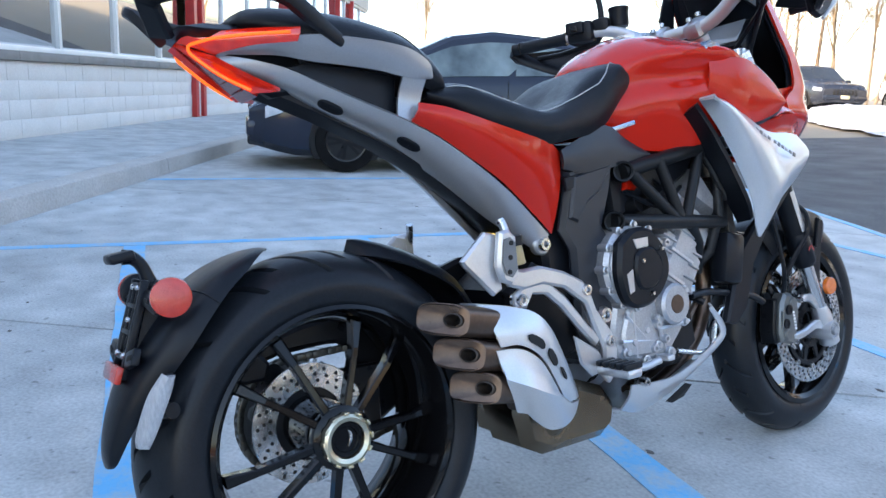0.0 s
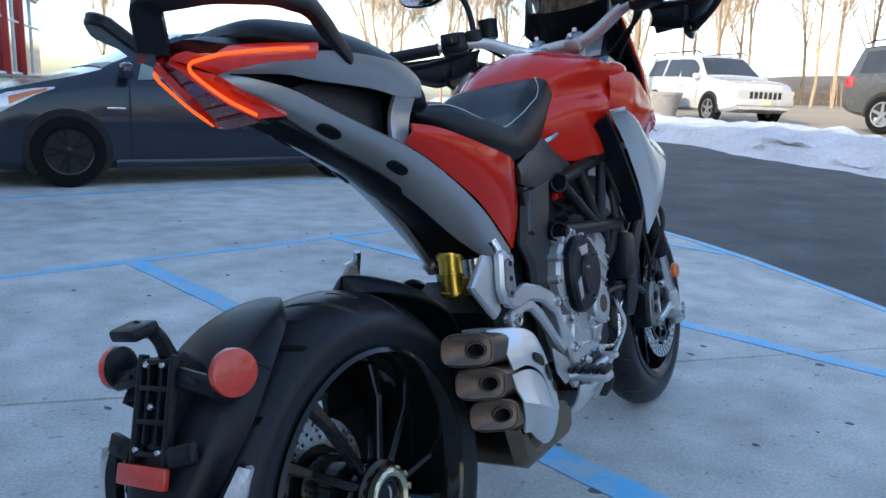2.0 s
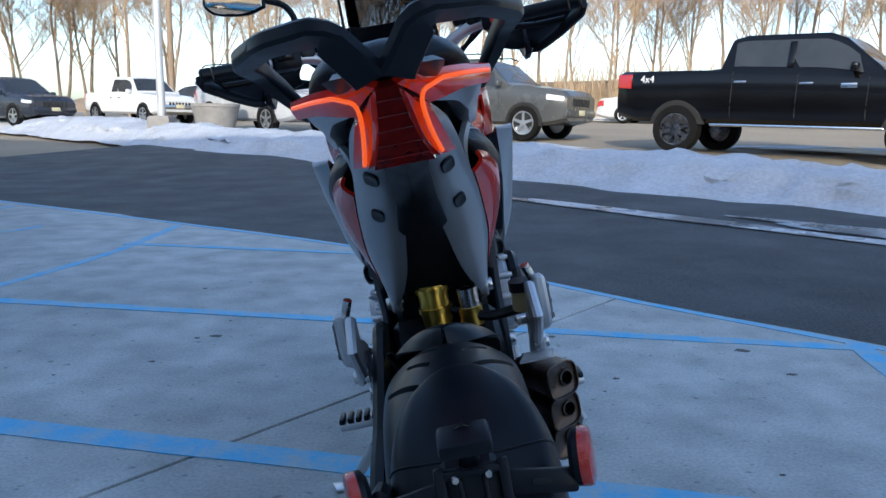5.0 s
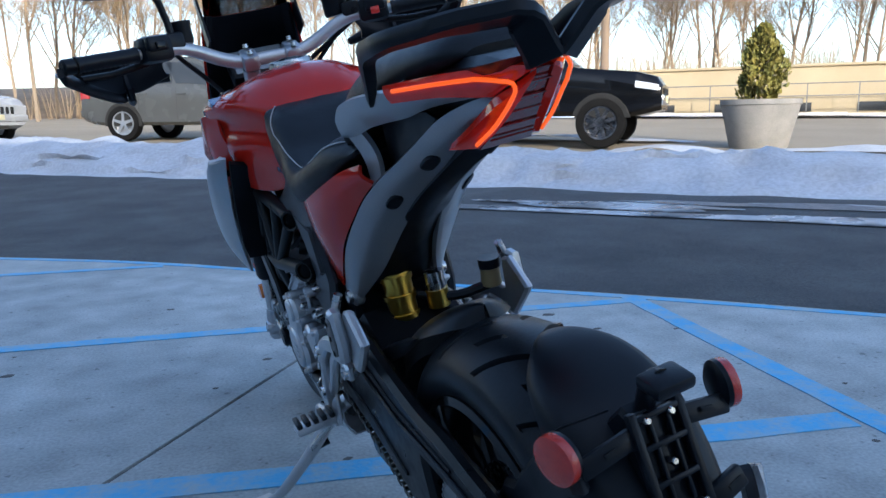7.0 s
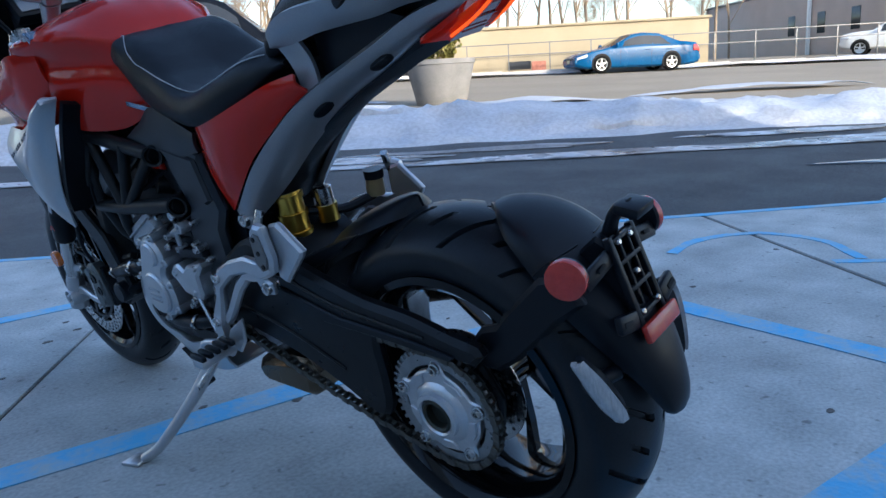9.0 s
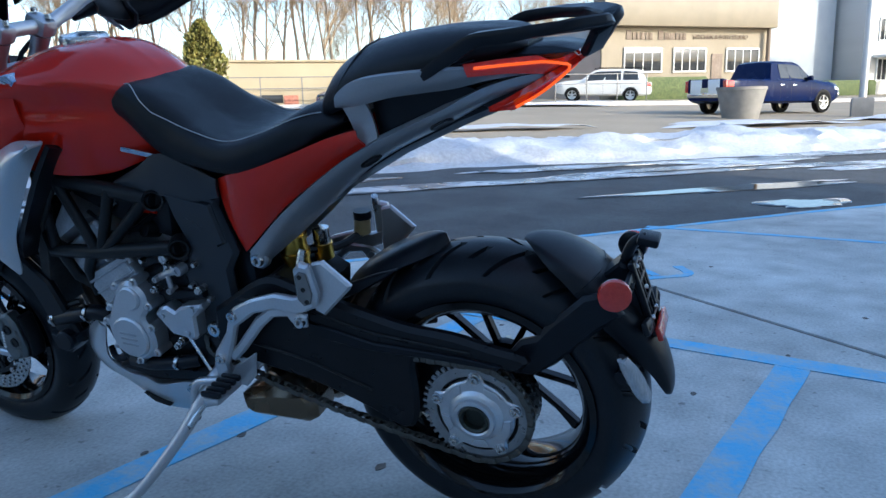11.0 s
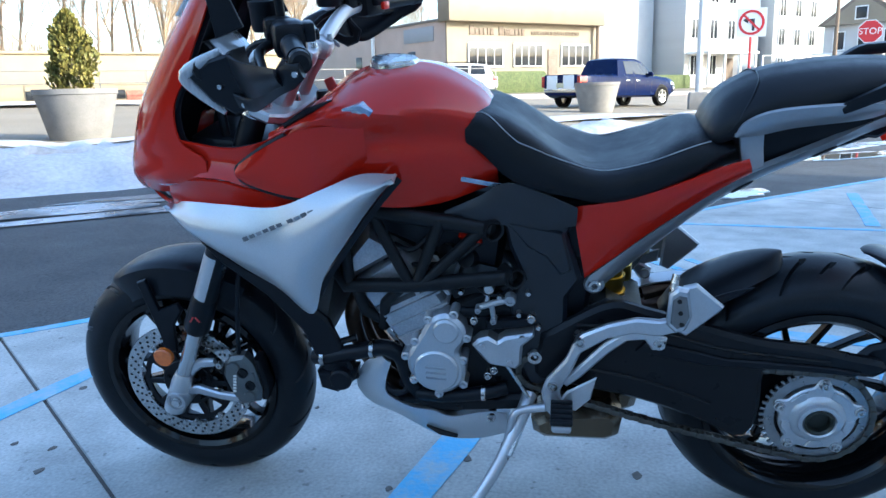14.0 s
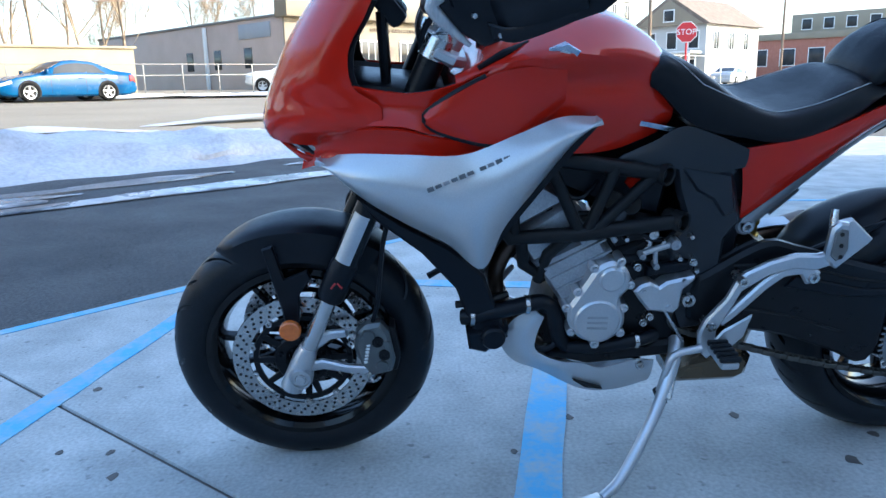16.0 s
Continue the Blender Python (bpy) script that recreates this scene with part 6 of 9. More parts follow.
for sg in (1, -1):
    x = 0.112 * sg
    Geo().tube([fk(0.0, x), fk(0.235, x)], 0.0185, 20).put("fork_slider", mat("fork chrome", (0.55, 0.56, 0.57), 0.22, 1.0, col2=(0.6, 0.61, 0.62), scale=9) if sg > 0 else bpy.data.materials["fork chrome"], bike, "bright fork slider")
    Geo().tube([fk(0.215, x), fk(0.225, x), fk(0.30, x), fk(0.31, x)], [0.026, 0.030, 0.030, 0.027], 20).put("fork_seal", BLACKP, bike)
    Geo().tube([fk(0.30, x), fk(0.78, x)], 0.0265, 20).put("fork_tube", BLACKM, bike, "black fork tube")
    st = Geo().grid([[(x + 0.0272 * math.sin(a) * sg, fk(u, x)[1] + 0.0272 * math.cos(a) * 0.91, fk(u, x)[2] + 0.0272 * math.cos(a) * 0.415) for a in np.linspace(0.5, 1.9, 8)] for u in (0.315, 0.43)])
    st.put("fork_label", ALU, bike)
    for k in (-1, 1):
        q0 = fk(0.262, x)
        Geo().box((x + 0.0302 * sg, q0[1] + 0.007 * k, q0[2] + 0.002), (0.0012, 0.004, 0.016), (38 * k, 0, 0), 0.0004).put("fork_mark", REDF, bike)
    # axle foot and caliper bracket
    f = Geo().tube([fk(-0.03, x), fk(0.06, x), fk(0.085, x)], [0.026, 0.025, 0.020], 18)
    f.lathe([(0.0, 0.034 * sg), (0.010, 0.034 * sg), (0.011, 0.024 * sg), (0.019, 0.024 * sg), (0.020, 0.03 * sg), (0.024, 0.03 * sg), (0.027, 0.02 * sg), (0.027, -0.03 * sg)], (x, FC[0], FC[1] - 0.012), 28)
    for leg in ([(1.456, 0.300), (1.438, 0.347), (1.385, 0.381), (1.345, 0.383), (1.340, 0.366), (1.378, 0.360), (1.413, 0.334), (1.428, 0.296)],
                [(1.456, 0.274), (1.448, 0.302), (1.400, 0.308), (1.345, 0.291), (1.296, 0.285), (1.298, 0.266), (1.345, 0.271), (1.400, 0.284)]):
        q = Geo().prism(leg, x - 0.006, x + 0.010, 0.004).moved(UPF)
        n0 = len(f.v)
        f.v += list(q.v)
        f.f += [tuple(i + n0 for i in face) for face in q.f]
    f.put("fork_foot", ALU, bike, "cast silver fork foot")
    cal = Geo()
    cal.prism([(1.322, 0.372), (1.300, 0.392), (1.268, 0.396), (1.250, 0.372), (1.238, 0.300), (1.246, 0.270), (1.296, 0.258), (1.310, 0.276), (1.328, 0.340)], 0.080 * sg, 0.118 * sg, 0.008)
    for y, z in ((1.296, 0.368), (1.268, 0.288)):
        cal.lathe([(0.0005, 0.123 * sg), (0.013, 0.123 * sg), (0.016, 0.116 * sg)], (0, y, z), 16)
    cal.prism([(1.262, 0.352), (1.250, 0.352), (1.244, 0.305), (1.256, 0.302)], 0.112 * sg, 0.1195 * sg, 0.002)
    c = cal.moved(UPF).put("brake_caliper", mat("grey anodised caliper", (0.13, 0.14, 0.14), 0.4, 0.7, col2=(0.17, 0.18, 0.18), scale=20) if sg > 0 else bpy.data.materials["grey anodised caliper"], bike, "grey radial brake caliper")
    for k in range(6):
        Geo().box((0.1190 * sg, 1.3005 - 0.0016 * (k - 2.5), 0.322 + 0.0085 * (k - 2.5)), (0.0016, 0.0082, 0.0054 if k % 3 else 0.0066), (-12, 0, 0), 0.0005).moved(UPF).put("maker_bar", SIGNW, c)
    for y, z, r in ((1.276, 0.352, 0.0125), (1.262, 0.318, 0.0125)):
        Geo().lathe([(0.0005, 0.1205 * sg), (r * 0.55, 0.1205 * sg), (r * 0.60, 0.1225 * sg), (r, 0.1225 * sg), (r * 1.1, 0.116 * sg)], (0, y, z), 20).moved(UPF).put("piston_cap", BLACKM, c)
    for y, z in ((1.330, 0.372), (1.300, 0.266)):
        Geo().lathe([(0.0005, 0.1195 * sg), (0.0035, 0.1195 * sg), (0.0042, 0.1245 * sg), (0.0075, 0.1245 * sg), (0.0085, 0.112 * sg)], (0, y, z), 12).moved(UPF).put("caliper_bolt", STEEL, c)
    Geo().prism([(1.250, 0.384), (1.238, 0.380), (1.226, 0.300), (1.234, 0.268), (1.246, 0.266), (1.241, 0.300)], 0.062 * sg, 0.104 * sg, 0.003).moved(UPF).put("brake_pad", BLACKM, c)
    Geo().tube([(0.112 * sg, 1.296, 0.262), (0.122 * sg, 1.290, 0.250), (0.122 * sg, 1.272, 0.262)], 0.0030, 6, 10).moved(UPF).put("bleed_pipe", STEEL, c)
    Geo().tube([(0.10 * sg, 1.285, 0.395), (0.115 * sg, 1.27, 0.46), (0.10 * sg, 1.25, 0.60), (0.09 * sg, 1.2, 0.72)], 0.0055, 8, 14).moved(UPF).put("brake_hose", BLACKP, bike)
    # reflector and its stay
    Geo().prism(ring((1.463, 0.394), 0.0235, 28), 0.118 * sg, 0.134 * sg, 0.003).moved(UPF).put("reflector", ORANGE, bike, "round orange reflector")
    Geo().prism([(1.512, 0.572), (1.488, 0.580), (1.470, 0.500), (1.420, 0.520), (1.412, 0.500), (1.440, 0.462), (1.448, 0.385), (1.478, 0.385), (1.484, 0.430), (1.498, 0.500)], 0.080 * sg, 0.092 * sg, 0.004).moved(UPF).put("fender_stay", BLACKP, bike)
Geo().tube([(-0.14, FC[0], FC[1] - 0.012), (0.14, FC[0], FC[1] - 0.012)], 0.013, 16).put("front_axle", STEEL, bike)

# front fender
rows = []
for a, r, w in ((26, 0.306, 0.004), (31, 0.312, 0.045), (42, 0.318, 0.066), (55, 0.321, 0.074), (68, 0.324, 0.080), (80, 0.326, 0.080), (90, 0.327, 0.074), (97, 0.326, 0.062)):
    th = radians(a + 29)
    row = []
    for v in np.linspace(-1, 1, 15):
        rr2 = r - 0.030 * abs(v) ** 3 - 0.045 * max(0, abs(v) - 0.75) / 0.25
        row.append((w * math.sin(v * 1.45) / math.sin(1.45), FC[0] + rr2 * math.cos(th), FC[1] + rr2 * math.sin(th)))
    rows.append(row)
rows = np.array([cr(np.array(rows)[:, j], 36) for j in range(15)]).transpose(1, 0, 2)
Geo().shell(rows, -0.004).put("front_fender", BLACKP, bike, "satin black front mudguard")

# triple clamps
for u, t in ((0.60, 0.03), (0.775, 0.022)):
    c = AXV + FD * u + np.array([0, -0.02, 0])
    g = Geo().prism([(-0.145, -0.02), (-0.11, -0.045), (-0.04, -0.05), (0.04, -0.05), (0.11, -0.045), (0.145, -0.02), (0.145, 0.02), (0.10, 0.04), (-0.10, 0.04), (-0.145, 0.02)], -t / 2, t / 2, 0.005, "xy")
    g.moved(pose(0, c[1], c[2], 24.5, 0, 0)).put("triple_clamp", ALU, bike, "silver fork clamp")
for sg in (1, -1):
    g = Geo().tube([fk(0.77, 0.112 * sg), fk(0.81, 0.112 * sg)], [0.03, 0.027], 20)
    g.lathe([(0.0, 0.0), (0.012, 0.0), (0.012, 0.008), (0.02, 0.008), (0.022, -0.02)], (0.112 * sg, fk(0.81, 0)[1], fk(0.81, 0)[2]), 18, "z")
    g.put("fork_cap", STEEL, bike)

# handlebar
BAR = [(0.435, 0.915, 1.138), (0.31, 0.970, 1.140), (0.235, 1.005, 1.142), (0.185, 1.028, 1.132), (0.12, 1.045, 1.100), (0.07, 1.048, 1.084), (0, 1.048, 1.084)]
full = BAR + [(-x, y, z) for x, y, z in BAR[-2::-1]]
BARM = mat("satin silver bar", (0.52, 0.525, 0.53), 0.34, 0.55, col2=(0.58, 0.585, 0.59), scale=20)
Geo().tube(full, [0.011, 0.011, 0.012, 0.0145, 0.0165, 0.0165, 0.016, 0.0165, 0.0165, 0.0145, 0.012, 0.011, 0.011], 16, 70).put("handlebar", BARM, bike, "satin silver tapered handlebar")
for x in (0.055, -0.055):
    g = Geo().tube([(x, 1.122, 0.965), (x, 1.115, 0.975), (x, 1.078, 1.030), (x, 1.055, 1.066)], [0.030, 0.025, 0.019, 0.022], 18)
    g.put("bar_riser", ALU, bike, "tall silver handlebar riser")
    rc_ = Geo().box((x, 1.048, 1.086), (0.044, 0.062, 0.042), (28, 0, 0), 0.012)
    rc_.put("bar_clamp", ALU, bike, "silver handlebar clamp")
    for dy in (-0.018, 0.018):
        Geo().lathe([(0.0005, 0.010), (0.006, 0.010), (0.007, 0.0)], (x, 1.038 + dy, 1.106 + dy * 0.5), 10, "z").put("clamp_screw", STEEL, bike)
Geo().lathe([(0.0, 0.03), (0.018, 0.03), (0.022, 0.022), (0.022, 0.0)], (0, 1.105, 0.972), 24, "z").put("steering_nut", STEEL, bike)
for sg in (1, -1):
    d0, d1 = np.array([0.438 * sg, 0.914, 1.138]), np.array([0.312 * sg, 0.970, 1.140])
    dd = (d1 - d0) / np.linalg.norm(d1 - d0)
    pts, rad = [], []
    for k in range(25):
        u = k / 24
        pts.append(d0 + (d1 - d0) * u)
        rad.append(0.0185 if (k < 2 or k > 22) else (0.0172 if k % 2 else 0.0162))
    Geo().tube(pts, rad, 18).put("grip", RUBBER, bike, "ribbed black rubber grip")
    Geo().tube([d0 - dd * 0.030, d0 - dd * 0.026, d0 - dd * 0.004], [0.012, 0.017, 0.017], 16).put("bar_end", BLACKM, bike)
    g = Geo().box((0.270 * sg, 0.988, 1.146), (0.075, 0.055, 0.060), (0, 0, -24 * sg), 0.014)
    g.put("switch_pod", BLACKP, bike)
    Geo().box((0.264 * sg, 0.955, 1.156), (0.05, 0.02, 0.032), (0, 0, -24 * sg), 0.005).put("switch_block", BLACKP, bike)
    Geo().box((0.258 * sg, 0.944, 1.140 if sg > 0 else 1.15), (0.022, 0.010, 0.018), (0, 0, -24 * sg), 0.003).put("switch", REDLENS if sg > 0 else BLACKG, bike)
    Geo().tube([(0.235 * sg, 1.025, 1.138), (0.28 * sg, 1.040, 1.126), (0.36 * sg, 1.005, 1.112), (0.435 * sg, 0.970, 1.110)], [0.010, 0.009, 0.007, 0.008], 10, 18).put("lever", BLACKM, bike)
    Geo().box((0.225 * sg, 1.022, 1.155), (0.05, 0.05, 0.045), (0, 0, -24 * sg), 0.01).put("lever_perch", BLACKM, bike)
    cup, rr3 = ("brake_fluid_cup", 0.034) if sg > 0 else ("clutch_fluid_cup", 0.028)
    Geo().lathe([(0.0, 0.0), (rr3 * 0.85, 0.0), (rr3 * 0.94, 0.01), (rr3 * 0.94, 0.040), (rr3, 0.044), (rr3, 0.052), (0.0, 0.056)], (0.195 * sg, 1.055, 1.150), 24, "z").put(cup, BLACKP, bike, "black fluid reservoir")
    # hand guard: bent plate with a long arm back to the bar end, clear lamp on its front edge
    pl_ = [(1.064, 1.136), (1.100, 1.128), (1.140, 1.100), (1.105, 1.058), (1.068, 1.036), (1.040, 1.046), (1.030, 1.074), (1.052, 1.100)]
    Geo().prism(pl_, 0.335 * sg, 0.352 * sg, 0.005).put("hand_guard", BLACKP, bike, "satin black hand guard plate")
    Geo().tube([(0.343 * sg, 1.112, 1.112), (0.30 * sg, 1.150, 1.098), (0.24 * sg, 1.140, 1.085)], [0.020, 0.018, 0.010], 10, 10).put("guard_wing", BLACKP, bike)
    top = [(0.245 * sg, 1.085, 1.132), (0.33 * sg, 1.078, 1.134), (0.41 * sg, 1.020, 1.132), (0.468 * sg, 0.945, 1.132)]
    bot = [(0.250 * sg, 1.070, 1.085), (0.33 * sg, 1.055, 1.062), (0.41 * sg, 1.000, 1.078), (0.464 * sg, 0.935, 1.104)]
    Geo().shell(patch(top, bot, 0.008 * sg, 20, 8), 0.005 * sg).put("guard_bowl", BLACKP, bike, "black hand guard bowl before the grip")
    ap = cr([(1.060, 1.062, 0.352), (1.025, 1.058, 0.372), (0.975, 1.086, 0.425), (0.930, 1.115, 0.462), (0.900, 1.128, 0.470)], 18)
    rows = []
    for i, (y, z, x) in enumerate(ap):
        h = np.interp(i, [0, 5, 12, 16, 18], [0.012, 0.011, 0.013, 0.018, 0.010])
        rows.append([(x * sg + a * 0.007, y + b * h * 0.35, z + b * h) for a, b in ((-1, -0.7), (-0.6, -1), (0.6, -1), (1, -0.7), (1, 0.7), (0.6, 1), (-0.6, 1), (-1, 0.7))])
    Geo().grid(rows, wrap=True, caps=True).put("guard_arm", BLACKP, bike, "black hand guard arm")
    for y, z, x in ((0.908, 1.124, 0.478), (1.085, 1.085, 0.356), (1.045, 1.056, 0.362)):
        g = Geo().lathe([(0.0, 0.004), (0.004, 0.004), (0.0055, 0.0), (0.0055, -0.01)], (0, 0, 0), 12)
        (g if sg > 0 else g.flip()).moved(pose(x * sg, y, z)).put("guard_screw", STEEL, bike)
    lamp_ = cr([(0.338 * sg, 1.082, 1.140), (0.340 * sg, 1.118, 1.122), (0.340 * sg, 1.150, 1.100), (0.340 * sg, 1.125, 1.068), (0.342 * sg, 1.090, 1.038)], 16)
    Geo().tube(lamp_, [0.006, 0.012, 0.013, 0.009, 0.004], 10).put("turn_signal", CLEARL, bike, "clear turn signal in the hand guard")
    # mirror
    st = cr([(0.222 * sg, 1.015, 1.155), (0.225 * sg, 1.015, 1.215), (0.245 * sg, 1.005, 1.275), (0.325 * sg, 0.995, 1.308)], 16)
    Geo().tube(st, 0.0085, 10).put("mirror_stalk", BLACKM, bike)
    mo = cr([(0.315 * sg, 1.245, 0), (0.36 * sg, 1.237, 0), (0.425 * sg, 1.250, 0), (0.445 * sg, 1.278, 0), (0.42 * sg, 1.303, 0), (0.35 * sg, 1.308, 0), (0.312 * sg, 1.285, 0), (0.315 * sg, 1.245, 0)], 32)[:-1, :2]
    mo = (mo - mo.mean(0)) * 1.15 + mo.mean(0) + np.array([-0.016 * sg, 0.037])
    mi = Geo().prism([tuple(p) for p in mo], 0.985, 1.008, 0.008, "xz").put("mirror", BLACKP, bike, "angular black rear mirror")
    c = mo.mean(0)
    Geo().prism([tuple(c + (p - c) * 0.9) for p in mo], 0.9825, 0.9855, 0.001, "xz").put("mirror_glass", MIRROR, mi)

# ---- motorcycle: frame, engine, exhaust ----
for sg in (1, -1):
    def tb(name, pts, r=0.0145, m=FRAMEP):
        return Geo().tube([(x * sg, y, z) for y, z, x in pts], r, 14).put(name, m, bike)

    tb("frame_tube", [(0.674, 0.739, 0.124), (0.91, 0.785, 0.140), (1.04, 0.83, 0.11)], 0.0165)
    tb("frame_tube", [(0.632, 0.636, 0.130), (0.84, 0.622, 0.148), (0.985, 0.612, 0.135), (1.05, 0.70, 0.10)], 0.0165)
    tb("frame_tube", [(0.915, 0.780, 0.140), (0.845, 0.625, 0.147)], 0.0125)
    tb("frame_tube", [(0.775, 0.763, 0.136), (0.830, 0.625, 0.147)], 0.0125)
    tb("frame_tube", [(0.690, 0.741, 0.127), (0.815, 0.628, 0.147)], 0.0125)
    tb("frame_tube", [(0.985, 0.800, 0.125), (0.978, 0.615, 0.136)], 0.0125)
    tb("frame_tube", [(0.965, 0.614, 0.137), (0.955, 0.545, 0.120), (0.905, 0.505, 0.105)], 0.0135)
    tb("frame_tube", [(0.86, 0.620, 0.147), (0.905, 0.57, 0.13), (0.92, 0.50, 0.110)], 0.0125)
    for y, z, x in ((0.674, 0.739, 0.124), (0.632, 0.636, 0.130)):
        g = Geo().lathe([(0.016, -0.03), (0.0215, -0.03), (0.0225, 0.012), (0.0215, 0.016), (0.0175, 0.014), (0.016, -0.01)], (0, 0, 0), 24)
        if sg < 0:
            g.flip()
        g.moved(pose(x * sg, y, z, 0, 0, -35 * sg)).put("frame_socket", FRAMEP, bike)
        g = Geo().lathe([(0.0, -0.006), (0.016, -0.006)], (0, 0, 0), 20)
        if sg < 0:
            g.flip()
        g.moved(pose(x * sg, y, z, 0, 0, -35 * sg)).put("socket_bore", WELL, bike)
    # dark plate beside the swingarm pivot
    g = Geo().prism([(0.652, 0.775), (0.512, 0.745), (0.520, 0.727), (0.492, 0.628), (0.520, 0.585), (0.522, 0.43), (0.548, 0.37), (0.600, 0.365), (0.632, 0.44), (0.645, 0.58), (0.612, 0.63), (0.640, 0.70)], 0.098 * sg, 0.124 * sg, 0.010)
    g.put("frame_plate", mat("dark slate plate", (0.0085, 0.0108, 0.0155), 0.40, 0.0, col2=(0.012, 0.0148, 0.0205), scale=10, bump=0.05, bscale=300) if sg > 0 else bpy.data.materials["dark slate plate"], bike, "dark slate cast frame plate")
    g = Geo().prism([(0.640, 0.755), (0.530, 0.735), (0.512, 0.65), (0.535, 0.64), (0.565, 0.68), (0.60, 0.70)], 0.116 * sg, 0.131 * sg, 0.006)
    g.put("frame_plate_rib", bpy.data.materials["dark slate plate"], bike)
    g = Geo().lathe([(0.006, 0.132 * sg), (0.0085, 0.138 * sg), (0.015, 0.138 * sg), (0.0175, 0.132 * sg), (0.018, 0.11 * sg)], (0, 0.588, 0.447), 24)
    g.lathe([(0.0, 0.128 * sg), (0.0075, 0.130 * sg)], (0, 0.588, 0.447), 16)
    g.put("pivot_bolt", STEEL, bike)

# engine core
g = Geo().prism([(0.60, 0.58), (0.58, 0.42), (0.60, 0.34), (0.70, 0.30), (0.84, 0.30), (0.90, 0.34), (0.88, 0.47), (0.80, 0.55), (0.70, 0.60)], -0.12, 0.12, 0.015)
g.put("crankcase", BLACKM, bike, "black engine crankcase")
for sg in (1, -1):
    Geo().prism([(0.735, 0.735), (0.70, 0.725), (0.695, 0.700), (0.730, 0.698), (0.745, 0.715)], 0.085 * sg, 0.112 * sg, 0.006).put("coil_cover", RED, bike, "small red coil cover")
for x0, x1 in ((-0.135, 0.135),):
    g = Geo()
    Geo().prism([(0.735, 0.50), (0.86, 0.435), (0.935, 0.548), (0.80, 0.615)], x0 + 0.006, x1 - 0.006, 0.012).put("cylinder_block", ALUD, bike, "grey cast cylinder block")
    for k in range(4):
        z = 0.515 + k * 0.026
        y = 0.815 + k * 0.014
        Geo().prism([(y - 0.076, z + 0.006), (y + 0.052, z - 0.060), (y + 0.055, z - 0.055), (y - 0.073, z + 0.011)], x0, x1, 0.0015).put("cooling_rib", ALUD, bike)
    g.prism([(0.80, 0.61), (0.935, 0.545), (0.975, 0.61), (0.86, 0.69)], x0 + 0.01, x1 - 0.01, 0.012)
    g.prism([(0.86, 0.69), (0.975, 0.62), (1.0, 0.66), (0.93, 0.74)], x0 + 0.005, x1 - 0.005, 0.02)
    g.put("cylinder_head", ALUD, bike, "finned grey cylinder block and head")
Geo().prism([(0.64, 0.76), (0.80, 0.78), (0.97, 0.80), (0.93, 0.72), (0.80, 0.66), (0.66, 0.63)], -0.10, 0.10, 0.02).put("airbox", BLACKP, bike)
for sg in (1, -1):
    g = Geo()
    for (y, z) in ((0.72, 0.66), (0.76, 0.67), (0.70, 0.60)):
        g.tube([(0.085 * sg, y, z), (0.115 * sg, y + 0.01, z + 0.01)], [0.022, 0.020], 14)
    g.box((0.112 * sg, 0.73, 0.60), (0.02, 0.07, 0.03), (-20, 0, 0), 0.006)
    g.put("throttle_body", BLACKM, bike)
    g = Geo()
    g.tube([(0.118 * sg, 0.70, 0.605), (0.125 * sg, 0.685, 0.585), (0.125 * sg, 0.70, 0.56)], 0.006, 8, 8)
    g.lathe([(0.0, 0.135 * sg), (0.010, 0.135 * sg), (0.013, 0.128 * sg), (0.013, 0.11 * sg)], (0, 0.682, 0.607), 14)
    g.put("throttle_link", STEEL, bike)
    Geo().tube([(0.10 * sg, 0.62, 0.56), (0.115 * sg, 0.70, 0.545), (0.112 * sg, 0.80, 0.55)], 0.014, 10, 10).put("coolant_hose", BLACKP, bike)
    Geo().tube([(0.11 * sg, 0.88, 0.70), (0.12 * sg, 0.84, 0.69), (0.10 * sg, 0.80, 0.72)], 0.005, 6, 8).put("wiring", BLACKP, bike)
    Geo().tube([(0.10 * sg, 0.70, 0.70), (0.125 * sg, 0.76, 0.665), (0.115 * sg, 0.86, 0.655), (0.10 * sg, 0.93, 0.67)], 0.006, 6, 14).put("wiring", BLACKP, bike)
Geo().prism([(1.02, 0.72), (1.09, 0.46), (1.06, 0.45), (0.985, 0.71)], -0.13, 0.13, 0.006).put("radiator", MESHM, bike, "black finned radiator")
Geo().lathe([(0.0, -0.165), (0.022, -0.165), (0.026, -0.16), (0.026, -0.10), (0.0, -0.10)], (0, 1.02, 0.385), 24).put("oil_filter", BLACKP, bike)

# left covers
lc = cr([(0.862, 0.455, 0), (0.858, 0.415, 0), (0.830, 0.378, 0), (0.782, 0.364, 0), (0.742, 0.392, 0), (0.736, 0.435, 0), (0.750, 0.470, 0), (0.733, 0.497, 0), (0.735, 0.535, 0), (0.768, 0.561, 0), (0.804, 0.548, 0), (0.828, 0.510, 0), (0.862, 0.455, 0)], 52)[:-1, :2]
g = Geo().prism([tuple(p) for p in lc], -0.165, -0.10, 0.008)
g.prism(ring((0.798, 0.424), 0.050, 36), -0.172, -0.160, 0.004)
g.prism(ring((0.772, 0.522), 0.028, 28), -0.171, -0.160, 0.004)
rim_bolts = []
for p in lc[::6]:
    c = np.array((0.790, 0.46))
    q = c + (p - c) * 1.04
    rim_bolts.append(q)
lcov = g.put("alternator_cover", ALU, bike, "silver cast alternator cover")
for q in rim_bolts:
    Geo().lathe([(0.0, -0.168), (0.005, -0.168), (0.006, -0.162), (0.010, -0.160), (0.010, -0.12)], (0, q[0], q[1]), 12).put("cover_bolt", ALU, lcov)
